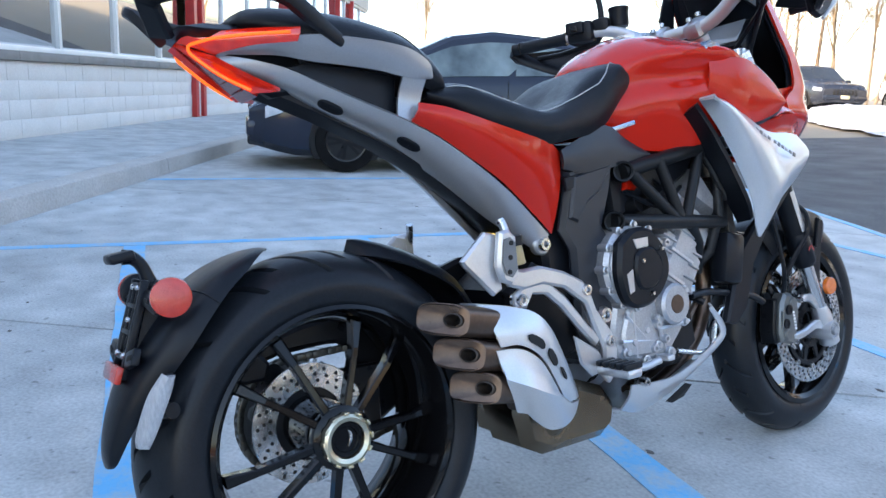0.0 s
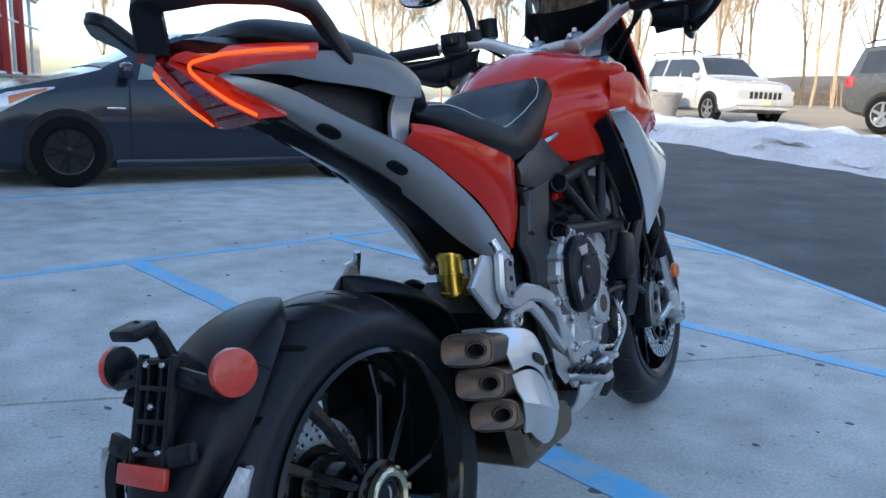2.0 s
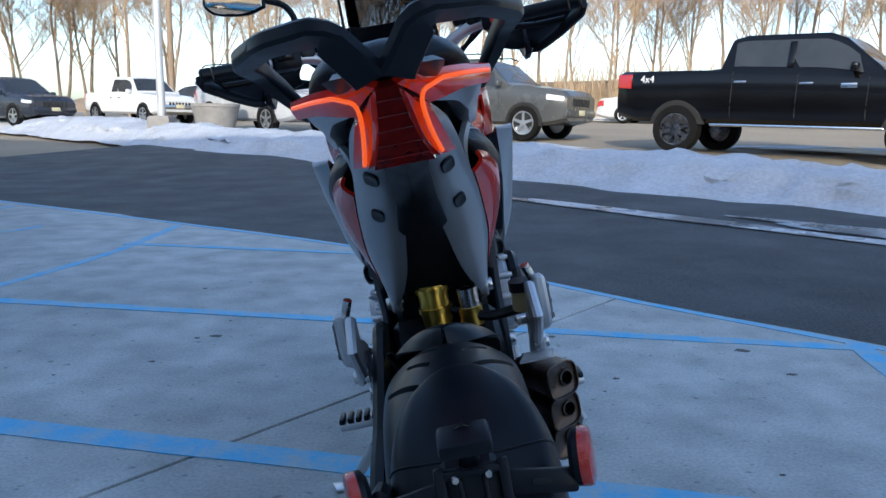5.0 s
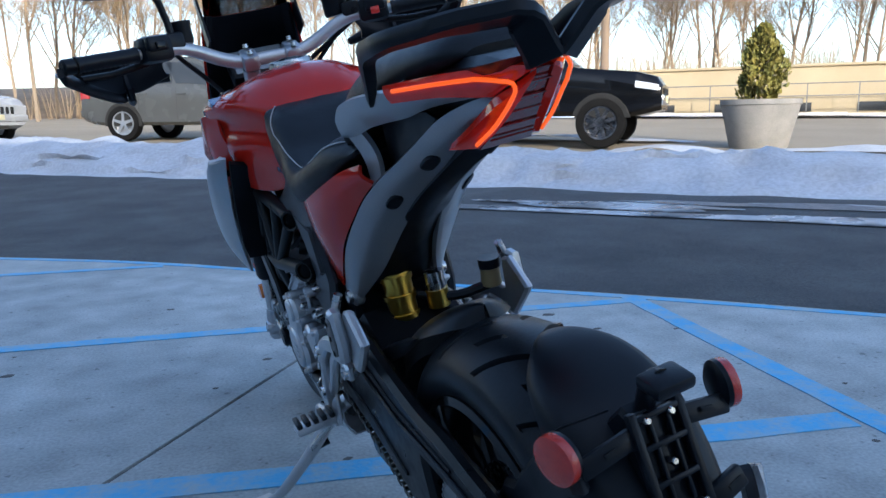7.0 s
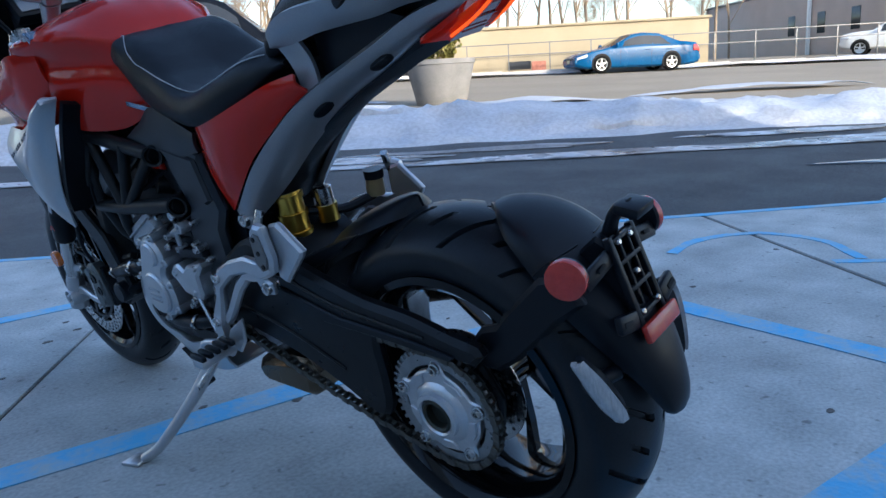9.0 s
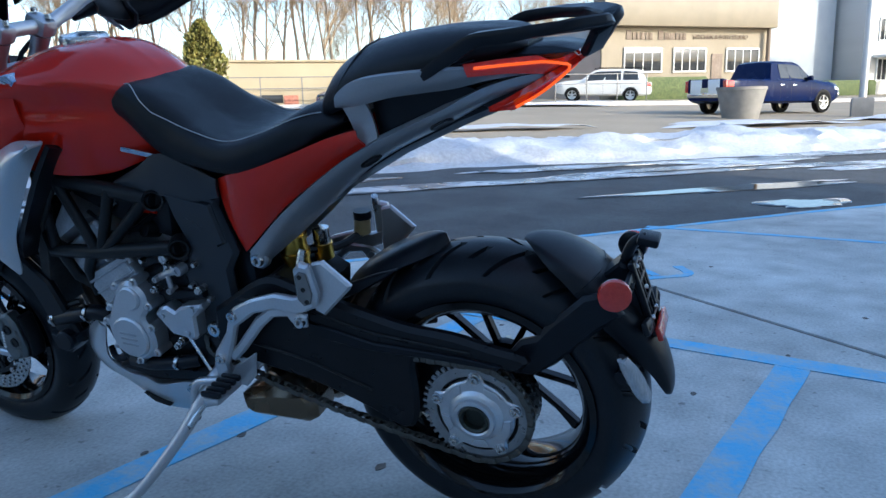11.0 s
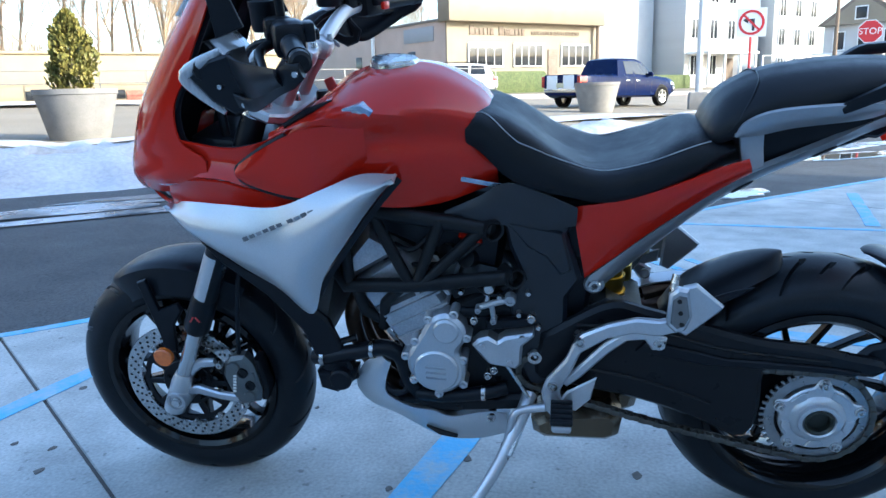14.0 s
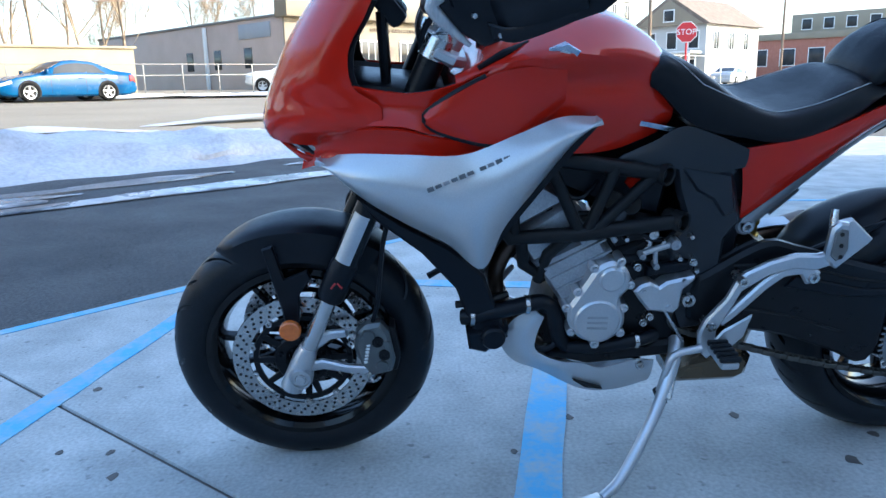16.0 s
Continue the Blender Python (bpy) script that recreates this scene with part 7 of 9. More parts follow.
for z in (0.405, 0.418, 0.431):
    Geo().box((-0.1728, 0.798, z + 0.004), (0.002, 0.045, 0.005), (4, 0, 0), 0.0006).put("cast_bar", ALUD, lcov)
g = Geo().prism([(0.720, 0.485), (0.705, 0.500), (0.685, 0.506), (0.665, 0.494), (0.650, 0.506), (0.590, 0.518), (0.588, 0.508), (0.612, 0.486), (0.616, 0.440), (0.628, 0.428), (0.685, 0.438), (0.705, 0.463)], -0.158, -0.115, 0.006)
for y, z in ((0.698, 0.484), (0.612, 0.506), (0.640, 0.446)):
    g.lathe([(0.0, -0.163), (0.006, -0.163), (0.007, -0.156)], (0, y, z), 12)
g.put("sprocket_cover", ALU, bike, "silver cast sprocket cover")
Geo().tube([(-0.15, 0.655, 0.45), (-0.16, 0.60, 0.36)], 0.004, 8).put("shift_rod", STEEL, bike)
for y, z in ((0.74, 0.60), (0.66, 0.59), (0.70, 0.34), (0.66, 0.36), (0.62, 0.55), (0.60, 0.60), (0.58, 0.52)):
    Geo().lathe([(0.0, -0.139), (0.005, -0.139), (0.006, -0.134), (0.007, -0.12)], (0, y, z), 10).put("case_bolt", STEEL, bike)
g = Geo().prism([(0.80, 0.335), (0.60, 0.345), (0.585, 0.31), (0.80, 0.29), (0.90, 0.32)], -0.135, -0.08, 0.01)
g.put("oil_sump", BLACKM, bike)

# right covers
rc = ring((0.670, 0.540), 0.090, 48)
g = Geo().prism(rc, 0.10, 0.150, 0.008)
g.prism(ring((0.670, 0.540), 0.078, 48), 0.145, 0.156, 0.004)
g.prism([(0.62, 0.47), (0.600, 0.40), (0.615, 0.345), (0.70, 0.325), (0.79, 0.335), (0.845, 0.39), (0.855, 0.44), (0.83, 0.49), (0.76, 0.50)], 0.09, 0.132, 0.012)
g.prism(ring((0.790, 0.445), 0.046, 32), 0.11, 0.154, 0.006)
g.prism([(0.650, 0.452), (0.700, 0.455), (0.735, 0.395), (0.715, 0.345), (0.640, 0.350), (0.628, 0.400)], 0.125, 0.142, 0.006)
ccv = g.put("clutch_cover", ALUD, bike, "silver cast clutch housing")
Geo().prism([(0.765, 0.505), (0.825, 0.470), (0.925, 0.600), (0.865, 0.645)], 0.09, 0.136, 0.010).put("cylinder_side", ALUD, bike, "grey cast cylinder side")
for k in range(3):
    y_, z_ = 0.800 + 0.034 * k, 0.500 + 0.044 * k
    Geo().prism([(y_ - 0.036, z_ + 0.020), (y_ + 0.034, z_ - 0.022), (y_ + 0.039, z_ - 0.015), (y_ - 0.031, z_ + 0.027)], 0.12, 0.1405, 0.002).put("casting_rib", ALU, ccv)
for pts in ([(0.640, 0.440), (0.700, 0.380)], [(0.625, 0.385), (0.720, 0.375)], [(0.660, 0.450), (0.668, 0.345)], [(0.745, 0.395), (0.845, 0.400)], [(0.735, 0.425), (0.760, 0.350)]):
    Geo().tube([(0.140, *pts[0]), (0.138, *pts[1])], 0.0045, 6).put("casting_rib", ALU, ccv)
for k in range(12):
    a = 2 * math.pi * k / 12
    Geo().lathe([(0.0, 0.156), (0.005, 0.156), (0.006, 0.150), (0.009, 0.149), (0.009, 0.12)], (0, 0.670 + 0.088 * math.cos(a), 0.540 + 0.088 * math.sin(a)), 10).put("cover_bolt", ALU, ccv)
for y, z in ((0.70, 0.40), (0.66, 0.38), (0.74, 0.36), (0.70, 0.335), (0.78, 0.34), (0.83, 0.40), (0.64, 0.360), (0.755, 0.42), (0.835, 0.47)):
    Geo().lathe([(0.0, 0.146), (0.006, 0.146), (0.008, 0.140), (0.011, 0.139), (0.011, 0.11)], (0, y, z), 12).put("case_bolt", ALU, ccv)
Geo().lathe([(0.0, 0.1535), (0.020, 0.1535), (0.022, 0.150)], (0.002, 0.790, 0.445), 24).put("oil_window", BRONZE, bike)
cc = cr([(0.600, 0.593, 0), (0.645, 0.620, 0), (0.700, 0.613, 0), (0.742, 0.568, 0), (0.748, 0.518, 0), (0.715, 0.473, 0), (0.665, 0.455, 0), (0.615, 0.468, 0), (0.592, 0.528, 0), (0.600, 0.593, 0)], 44)[:-1, :2]
g = Geo().prism([tuple(p) for p in cc], 0.148, 0.176, 0.008)
g.prism([tuple(np.array((0.685, 0.533)) + (p - np.array((0.685, 0.533))) * 0.55) for p in cc], 0.172, 0.182, 0.006)
ccov = g.put("clutch_guard", BLACKP, bike, "black vented clutch guard")
for pts in ([(0.635, 0.598), (0.680, 0.600), (0.680, 0.580), (0.645, 0.578)], [(0.612, 0.528), (0.630, 0.538), (0.632, 0.493), (0.618, 0.488)]):
    Geo().prism(pts, 0.1755, 0.1775, 0.0006).put("vent_window", ALU, ccov)
for y, z in ((0.656, 0.553), (0.715, 0.573), (0.680, 0.483)):
    Geo().lathe([(0.0, 0.186), (0.004, 0.186), (0.005, 0.17)], (0, y, z), 10).put("guard_screw", STEEL, ccov)

# hoses and small fittings on the left
Geo().tube([(-0.118, 1.085, 0.420), (-0.128, 1.051, 0.427), (-0.132, 0.973, 0.447), (-0.130, 0.915, 0.456), (-0.124, 0.884, 0.428), (-0.120, 0.866, 0.360), (-0.115, 0.825, 0.312)], 0.0185, 12, 28).put("radiator_hose", BLACKP, bike, "thick black coolant hose")
Geo().tube([(-0.130, 0.850, 0.338), (-0.142, 0.778, 0.344), (-0.142, 0.696, 0.357), (-0.128, 0.652, 0.362)], 0.0155, 12, 20).put("water_hose", BLACKP, bike)
Geo().tube([(-0.110, 1.098, 0.447), (-0.124, 1.041, 0.458), (-0.112, 0.985, 0.470)], 0.0085, 8, 12).put("oil_pipe", BLACKM, bike)
Geo().tube([(-0.110, 0.936, 0.352), (-0.122, 0.915, 0.333), (-0.122, 0.886, 0.335), (-0.110, 0.866, 0.356)], 0.0075, 8, 14).put("drain_hose", BLACKP, bike)
for y, z, x, r in ((1.064, 0.425, -0.126, 0.0205), (0.700, 0.356, -0.142, 0.0175), (1.076, 0.451, -0.117, 0.0100), (0.945, 0.452, -0.132, 0.0205)):
    Geo().lathe([(r, -0.0045), (r + 0.0012, -0.0045), (r + 0.0012, 0.0045), (r, 0.0045)], (x, y, z), 20, "y").put("hose_clip", STEEL, bike)
    Geo().box((x - r - 0.002, y, z + 0.003), (0.006, 0.010, 0.008), None, 0.0015).put("clip_screw", STEEL, bike)
Geo().tube([(-0.130, 0.708, 0.562), (-0.136, 0.675, 0.576), (-0.138, 0.637, 0.588)], 0.0075, 8, 10).put("selector_arm", ALUD, bike)
Geo().tube([(-0.136, 0.677, 0.576), (-0.138, 0.673, 0.540)], 0.0055, 8).put("selector_arm", ALUD, bike)
for y, z, r in ((0.637, 0.588, 0.012), (0.705, 0.563, 0.007), (0.673, 0.538, 0.007)):
    Geo().lathe([(0.0005, -0.146), (r * 0.45, -0.146), (r * 0.5, -0.149), (r * 0.9, -0.149), (r, -0.144), (r, -0.125)], (0, y, z), 16).put("ball_joint", ALUD, bike)
Geo().tube([(-0.100, 0.740, 0.625), (-0.124, 0.709, 0.611), (-0.130, 0.685, 0.596), (-0.128, 0.659, 0.593), (-0.112, 0.628, 0.607)], 0.0045, 6, 18).put("wiring", BLACKP, bike)
Geo().tube([(-0.105, 0.90, 0.650), (-0.128, 0.842, 0.618), (-0.130, 0.802, 0.603), (-0.118, 0.760, 0.615)], 0.0045, 6, 18).put("wiring", BLACKP, bike)
for y, z in ((0.714, 0.539), (0.594, 0.546), (0.675, 0.417), (0.689, 0.403)):
    Geo().lathe([(0.0005, -0.150), (0.003, -0.150), (0.0035, -0.153), (0.0062, -0.153), (0.0072, -0.148), (0.0085, -0.147), (0.0085, -0.118)], (0, y, z), 12).put("case_bolt", STEEL, bike)
for y, z in ((0.765, 0.598), (0.830, 0.596), (0.905, 0.600)):
    Geo().tube([(-0.138, y, z), (-0.138, y + 0.014, z + 0.022)], [0.0065, 0.0055], 8).put("head_stud", ALUD, bike)
Geo().prism([(0.690, 0.535), (0.590, 0.545), (0.590, 0.525), (0.690, 0.512)], -0.140, -0.118, 0.004).put("loom_tray", BLACKP, bike)
# pipes and cooler on the right
Geo().tube([(0.120, 1.051, 0.413), (0.120, 0.986, 0.406), (0.120, 0.961, 0.368), (0.120, 0.951, 0.327), (0.120, 0.912, 0.315), (0.120, 0.821, 0.333)], 0.0060, 8, 16).put("oil_pipe", STEEL, bike, "bent bright steel pipe")
Geo().tube([(0.125, 0.875, 0.451), (0.125, 0.947, 0.452), (0.125, 1.098, 0.425), (0.125, 1.150, 0.402)], 0.0085, 8, 16).put("water_hose", BLACKP, bike)
Geo().tube([(0.108, 1.300, 0.660), (0.140, 1.335, 0.612), (0.142, 1.335, 0.560), (0.125, 1.310, 0.510), (0.105, 1.280, 0.440)], 0.0065, 8, 22).put("brake_hose", BLACKP, bike)
Geo().tube([(0.110, 0.934, 0.456), (0.110, 0.878, 0.395), (0.110, 0.838, 0.348)], 0.0070, 8, 12).put("header_pipe", BRONZE, bike)
Geo().prism([(0.503, 0.732), (0.617, 0.745), (0.586, 0.723), (0.509, 0.704)], 0.118, 0.128, 0.003).put("plate_recess", BLACKP, bike)
Geo().prism([(1.074, 0.584), (1.148, 0.571), (1.114, 0.437), (1.026, 0.457)], 0.096, 0.120, 0.006).put("cooler", BLACKP, bike, "black side cooler")
for y, z in [(0.733, 0.407), (0.758, 0.373), (0.720, 0.358), (0.745, 0.549), (0.776, 0.581)]:
    Geo().lathe([(0.003, 0.143), (0.0045, 0.149), (0.0085, 0.149), (0.0105, 0.143), (0.0105, 0.11)], (0, y, z), 14).put("case_bolt", ALU, bike)

# exhaust
for x in (-0.06, 0.0, 0.06):
    Geo().tube([(x, 0.965, 0.58), (x, 1.005, 0.50), (x * 0.9 + 0.01, 0.985, 0.38), (x * 0.6 + 0.02, 0.90, 0.28), (x * 0.4 + 0.03, 0.78, 0.23)], 0.019, 14, 24).put("header_pipe", BRONZE, bike, "heat-browned header pipe")
Geo().prism([(0.61, 0.26), (0.60, 0.215), (0.57, 0.196), (0.41, 0.196), (0.360, 0.222), (0.342, 0.29), (0.345, 0.355), (0.42, 0.36), (0.58, 0.30)], 0.0, 0.135, 0.022).put("silencer", HEAT, bike, "heat-stained steel silencer box")
Geo().prism([(0.60, 0.25), (0.595, 0.215), (0.57, 0.198), (0.43, 0.198), (0.402, 0.215), (0.395, 0.262), (0.42, 0.290), (0.50, 0.285), (0.57, 0.270)], -0.100, 0.01, 0.020).put("silencer_end", HEAT, bike)
Geo().tube([(0.09, 0.42, 0.24), (0.125, 0.43, 0.28), (0.13, 0.38, 0.36)], 0.036, 16, 10).put("link_pipe", HEAT, bike)
TIPS = [((0.165, 0.500), (0.345, 0.462)), ((0.193, 0.436), (0.372, 0.398)), ((0.222, 0.372), (0.395, 0.338))]
for (y0, z0_), (y1, z1_) in TIPS:
    rows = []
    a, b = np.array([0.168, y0, z0_]), np.array([0.140, y1, z1_])
    ax3 = (b - a) / np.linalg.norm(b - a)
    up = np.array([0, 0.2, 1.0])
    up -= ax3 * up.dot(ax3)
    up /= np.linalg.norm(up)
    sd = np.cross(ax3, up)

    def sq(c, w, h, slant=0.0, n=28):
        out = []
        for k in range(n):
            t = 2 * math.pi * k / n
            cx_, sx_ = math.cos(t), math.sin(t)
            ex = math.copysign(abs(cx_) ** 0.6, cx_) * w
            ez = math.copysign(abs(sx_) ** 0.6, sx_) * h
            out.append(c + sd * ex + up * ez - ax3 * slant * (ex / w * -1.0))
        return out

    w, h = 0.034, 0.027
    sl = 0.030
    ax_in = a + ax3 * 0.006
    bore = [ax_in + sd * (0.010 + 0.0135 * math.cos(2 * math.pi * k / 28)) + up * (0.0125 * math.sin(2 * math.pi * k / 28)) + ax3 * (0.012 + 0.010 * math.cos(2 * math.pi * k / 28)) for k in range(28)]
    lip = [q - ax3 * 0.005 for q in bore]
    hole = [a + sd * 0.010 + (q - a - sd * 0.010) * 0.84 - ax3 * 0.003 for q in bore]
    deep = [q + ax3 * 0.05 for q in hole]
    Geo().grid([sq(b, w, h), sq(a, w, h * 1.02, sl), sq(a - ax3 * 0.0015, w * 0.95, h * 0.95, sl), sq(a + ax3 * 0.004, w * 0.90, h * 0.89, sl * 0.97), bore], wrap=True).put("exhaust_tip", BRONZE, bike, "slash-cut brown exhaust tip")
    g = Geo().grid([bore, lip, hole, deep], wrap=True)
    g.put("tip_inner", mat("sooty pipe", (0.05, 0.038, 0.03), 0.4, 0.6, col2=(0.03, 0.024, 0.02), scale=30) if "sooty pipe" not in bpy.data.materials else bpy.data.materials["sooty pipe"], bike)
    Geo().grid([[q - ax3 * 0.022 for q in deep], [a + ax3 * 0.055 + (q - a) * 0.01 for q in deep]], wrap=True).put("tip_bore", WELL, bike)
# silver muffler covers: an upper one with three vents, a lower one with a crease
def tuck(rows):
    return [(x - 0.028, y, z) for y, z, x in rows]


top = tuck([(0.241, 0.511, 0.190), (0.297, 0.502, 0.202), (0.356, 0.484, 0.205), (0.391, 0.452, 0.205), (0.425, 0.393, 0.200), (0.455, 0.335, 0.192), (0.469, 0.306, 0.185)])
bot = tuck([(0.268, 0.438, 0.214), (0.301, 0.438, 0.222), (0.334, 0.422, 0.224), (0.360, 0.398, 0.222), (0.385, 0.363, 0.216), (0.409, 0.329, 0.208), (0.427, 0.309, 0.200)])
cv = patch(top, bot, 0.007, 36, 12)
Geo().shell(cv, 0.005).put("muffler_cover", SILVER, bike, "satin silver muffler cover")
Geo().shell(patch(X(0, [(y, z, x - 0.05) for x, y, z in top]), top, 0, 30, 3), 0.004).put("cover_flank", SILVER, bike)
for u0, u1, v0, v1 in ((9, 15, 0.60, 0.84), (17, 22, 0.58, 0.84), (24, 28, 0.52, 0.66)):
    q = [[cv[i][int(v * 12)] * (1 - (v * 12) % 1) + cv[i][min(int(v * 12) + 1, 12)] * ((v * 12) % 1) + np.array([0.0066, 0, 0]) for v in np.linspace(v0 + (0.06 if i in (u0, u1) else 0), v1 - (0.06 if i in (u0, u1) else 0), 5)] for i in range(u0, u1 + 1)]
    Geo().shell(q, 0.003).put("cover_vent", WELL, bike)
top = tuck([(0.255, 0.434, 0.217), (0.298, 0.431, 0.225), (0.330, 0.415, 0.227), (0.354, 0.392, 0.225), (0.379, 0.356, 0.219), (0.406, 0.322, 0.209), (0.426, 0.303, 0.201)])
mid = tuck([(0.266, 0.385, 0.228), (0.295, 0.371, 0.239), (0.325, 0.356, 0.241), (0.359, 0.340, 0.237), (0.389, 0.326, 0.227), (0.412, 0.314, 0.213), (0.432, 0.302, 0.203)])
bot = tuck([(0.306, 0.314, 0.200), (0.332, 0.306, 0.200), (0.355, 0.286, 0.198), (0.388, 0.264, 0.195), (0.429, 0.261, 0.190), (0.457, 0.276, 0.186), (0.471, 0.301, 0.184)])
up_, lo_ = patch(top, mid, -0.003, 36, 7), patch(mid, bot, 0.002, 36, 9)
Geo().shell(np.concatenate([up_, lo_[:, 1:]], axis=1), 0.005).put("muffler_cover", SILVER, bike, "creased satin silver muffler cover", sharp=22)
g = Geo()
bolt(g, 0.170, 0.392, 0.272, 0.005)
g.put("cover_screw", STEEL, bike)
Geo().prism([(0.27, 0.48), (0.36, 0.46), (0.43, 0.36), (0.44, 0.29), (0.34, 0.30), (0.30, 0.38)], 0.095, 0.153, 0.012).put("muffler_core", BRONZE, bike)

# belly pan
for sg in (1, -1):
    if sg < 0:
        out_ = [(0.932, 0.440, 0.126), (0.978, 0.402, 0.120), (0.997, 0.345, 0.114), (0.968, 0.300, 0.116), (0.905, 0.272, 0.120), (0.808, 0.217, 0.120), (0.726, 0.211, 0.118), (0.652, 0.232, 0.118)]
        in_ = [(0.906, 0.420, 0.134), (0.922, 0.372, 0.134), (0.920, 0.335, 0.136), (0.868, 0.309, 0.142), (0.814, 0.302, 0.144), (0.775, 0.288, 0.144), (0.70, 0.304, 0.142), (0.650, 0.297, 0.136)]
    else:
        out_ = [(0.941, 0.428, 0.124), (1.000, 0.372, 0.118), (1.005, 0.332, 0.112), (0.922, 0.289, 0.112), (0.80, 0.240, 0.110), (0.70, 0.218, 0.106), (0.645, 0.232, 0.106)]
        in_ = [(0.930, 0.415, 0.130), (0.966, 0.366, 0.130), (0.958, 0.342, 0.130), (0.87, 0.306, 0.134), (0.79, 0.285, 0.138), (0.72, 0.283, 0.138), (0.655, 0.288, 0.132)]
    top = X(0, [(y, z, x * sg) for y, z, x in in_])
    bot = X(0, [(y, z, x * sg) for y, z, x in out_])
    Geo().shell(patch(top, bot, 0.007 * sg, 52, 8), 0.005 * sg).put("belly_pan", SILVER, bike, "satin silver belly pan side with a hooked front arm")
    Geo().shell(patch(bot[3:], X(0, [(y, z - 0.004, 0.001 * sg) for _, y, z in bot[3:]]), 0, 24, 4), 0.004 * sg).put("belly_floor", SILVER, bike)
    Geo().tube([(0.132 * sg, 0.912, 0.432), (0.118 * sg, 0.905, 0.440), (0.090 * sg, 0.900, 0.445)], 0.008, 8).put("pan_stay", BLACKM, bike)
    Geo().prism([(0.835, 0.258), (0.795, 0.243), (0.765, 0.230), (0.805, 0.236)], 0.125 * sg, 0.1445 * sg, 0.001).put("belly_vent", WELL, bike)
    Geo().lathe([(0.004, 0.150 * sg), (0.009, 0.150 * sg), (0.010, 0.144 * sg), (0.010, 0.12 * sg)], (0, 0.685, 0.292), 14).put("pan_bolt", STEEL, bike)
Geo().box((0.135, 1.005, 0.525), (0.045, 0.070, 0.120), (-10, 0, 0), 0.012).put("coolant_bottle", BLACKP, bike, "black coolant bottle beside the radiator")
Geo().prism([(1.078, 0.396), (0.985, 0.400), (0.990, 0.377), (1.035, 0.341), (1.072, 0.352)], -0.150, -0.095, 0.008).put("horn_cover", BLACKP, bike)

# rearsets, pegs and stand
for sg in (1, -1):
    Geo().prism([(0.305, 0.575), (0.340, 0.566), (0.385, 0.569), (0.440, 0.554), (0.490, 0.530), (0.508, 0.506), (0.522, 0.470), (0.562, 0.418), (0.573, 0.385), (0.567, 0.342), (0.546, 0.320), (0.530, 0.338), (0.534, 0.392), (0.508, 0.446), (0.492, 0.486), (0.440, 0.522), (0.388, 0.535), (0.340, 0.530), (0.308, 0.540)], 0.160 * sg, 0.178 * sg, 0.005).put("footrest_bracket", ALU, bike, "silver cast footrest bracket")
    Geo().prism([(0.322, 0.522), (0.345, 0.536), (0.400, 0.540), (0.445, 0.508), (0.505, 0.440), (0.535, 0.414), (0.520, 0.398), (0.490, 0.424), (0.434, 0.486), (0.400, 0.514), (0.366, 0.518), (0.350, 0.494), (0.326, 0.498)], 0.156 * sg, 0.172 * sg, 0.005).put("bracket_arm", ALU, bike)
    Geo().prism([(0.458, 0.428), (0.520, 0.390), (0.545, 0.348), (0.500, 0.341), (0.470, 0.372)], 0.168 * sg, 0.176 * sg, 0.004).put("heel_plate", ALU, bike)
    Geo().lathe([(0.005, 0.176 * sg), (0.011, 0.177 * sg), (0.0125, 0.170 * sg), (0.0125, 0.15 * sg)], (0, 0.338, 0.511), 18).put("bracket_ring", STEEL, bike)
    for y, z in ((0.494, 0.512), (0.549, 0.405)):
        Geo().lathe([(0.004, 0.178 * sg), (0.006, 0.184 * sg), (0.010, 0.184 * sg), (0.0115, 0.177 * sg), (0.0115, 0.14 * sg)], (0, y, z), 18).put("bracket_bolt", STEEL, bike)
    # pillion footrest plate folded up, and heel guard
    pl = [(0.326, 0.628), (0.310, 0.642), (0.290, 0.638), (0.280, 0.580), (0.290, 0.550), (0.310, 0.542), (0.328, 0.560)]
    Geo().prism(pl, 0.163 * sg, 0.184 * sg, 0.006).put("pillion_peg", ALU, bike, "folded silver pillion footrest")
    c = np.array([0.304, 0.592])
    Geo().prism([tuple(c + (np.array(p) - c) * 0.72) for p in pl], 0.183 * sg, 0.188 * sg, 0.002).put("peg_pad", mat("grey rubber pad", (0.12, 0.12, 0.12), 0.7, col2=(0.16, 0.16, 0.16), scale=30) if sg > 0 else bpy.data.materials["grey rubber pad"], bike)
    for dz in (-0.03, 0.0, 0.03):
        Geo().lathe([(0.0, 0.190 * sg), (0.0045, 0.190 * sg), (0.005, 0.182 * sg)], (0, 0.304 + dz * 0.12, 0.592 + dz * 0.85), 10).put("pad_screw", WELL, bike)
    Geo().prism([(0.297, 0.634), (0.272, 0.640), (0.218, 0.592), (0.224, 0.582), (0.285, 0.524), (0.305, 0.534)], 0.146 * sg, 0.162 * sg, 0.005).put("heel_guard", ALU, bike, "angular silver heel guard")
    Geo().tube([(0.155 * sg, 0.312, 0.660), (0.160 * sg, 0.315, 0.648), (0.170 * sg, 0.318, 0.62)], 0.008, 10).put("peg_hinge", STEEL, bike)
    # rider peg
    g = Geo().box((0.215 * sg, 0.530, 0.352), (0.085, 0.040, 0.018), (0, 0, 0), 0.006)
    g.put("footpeg", ALU, bike, "silver rider footpeg")
    g = Geo()
    for k in range(5):
        g.box(((0.182 + 0.017 * k) * sg, 0.530, 0.366), (0.011, 0.046, 0.012), None, 0.003)
    g.put("peg_rubber", RUBBER, bike)
    g = Geo().tube([(0.15 * sg, 0.545, 0.365), (0.185 * sg, 0.535, 0.352)], 0.012, 10)
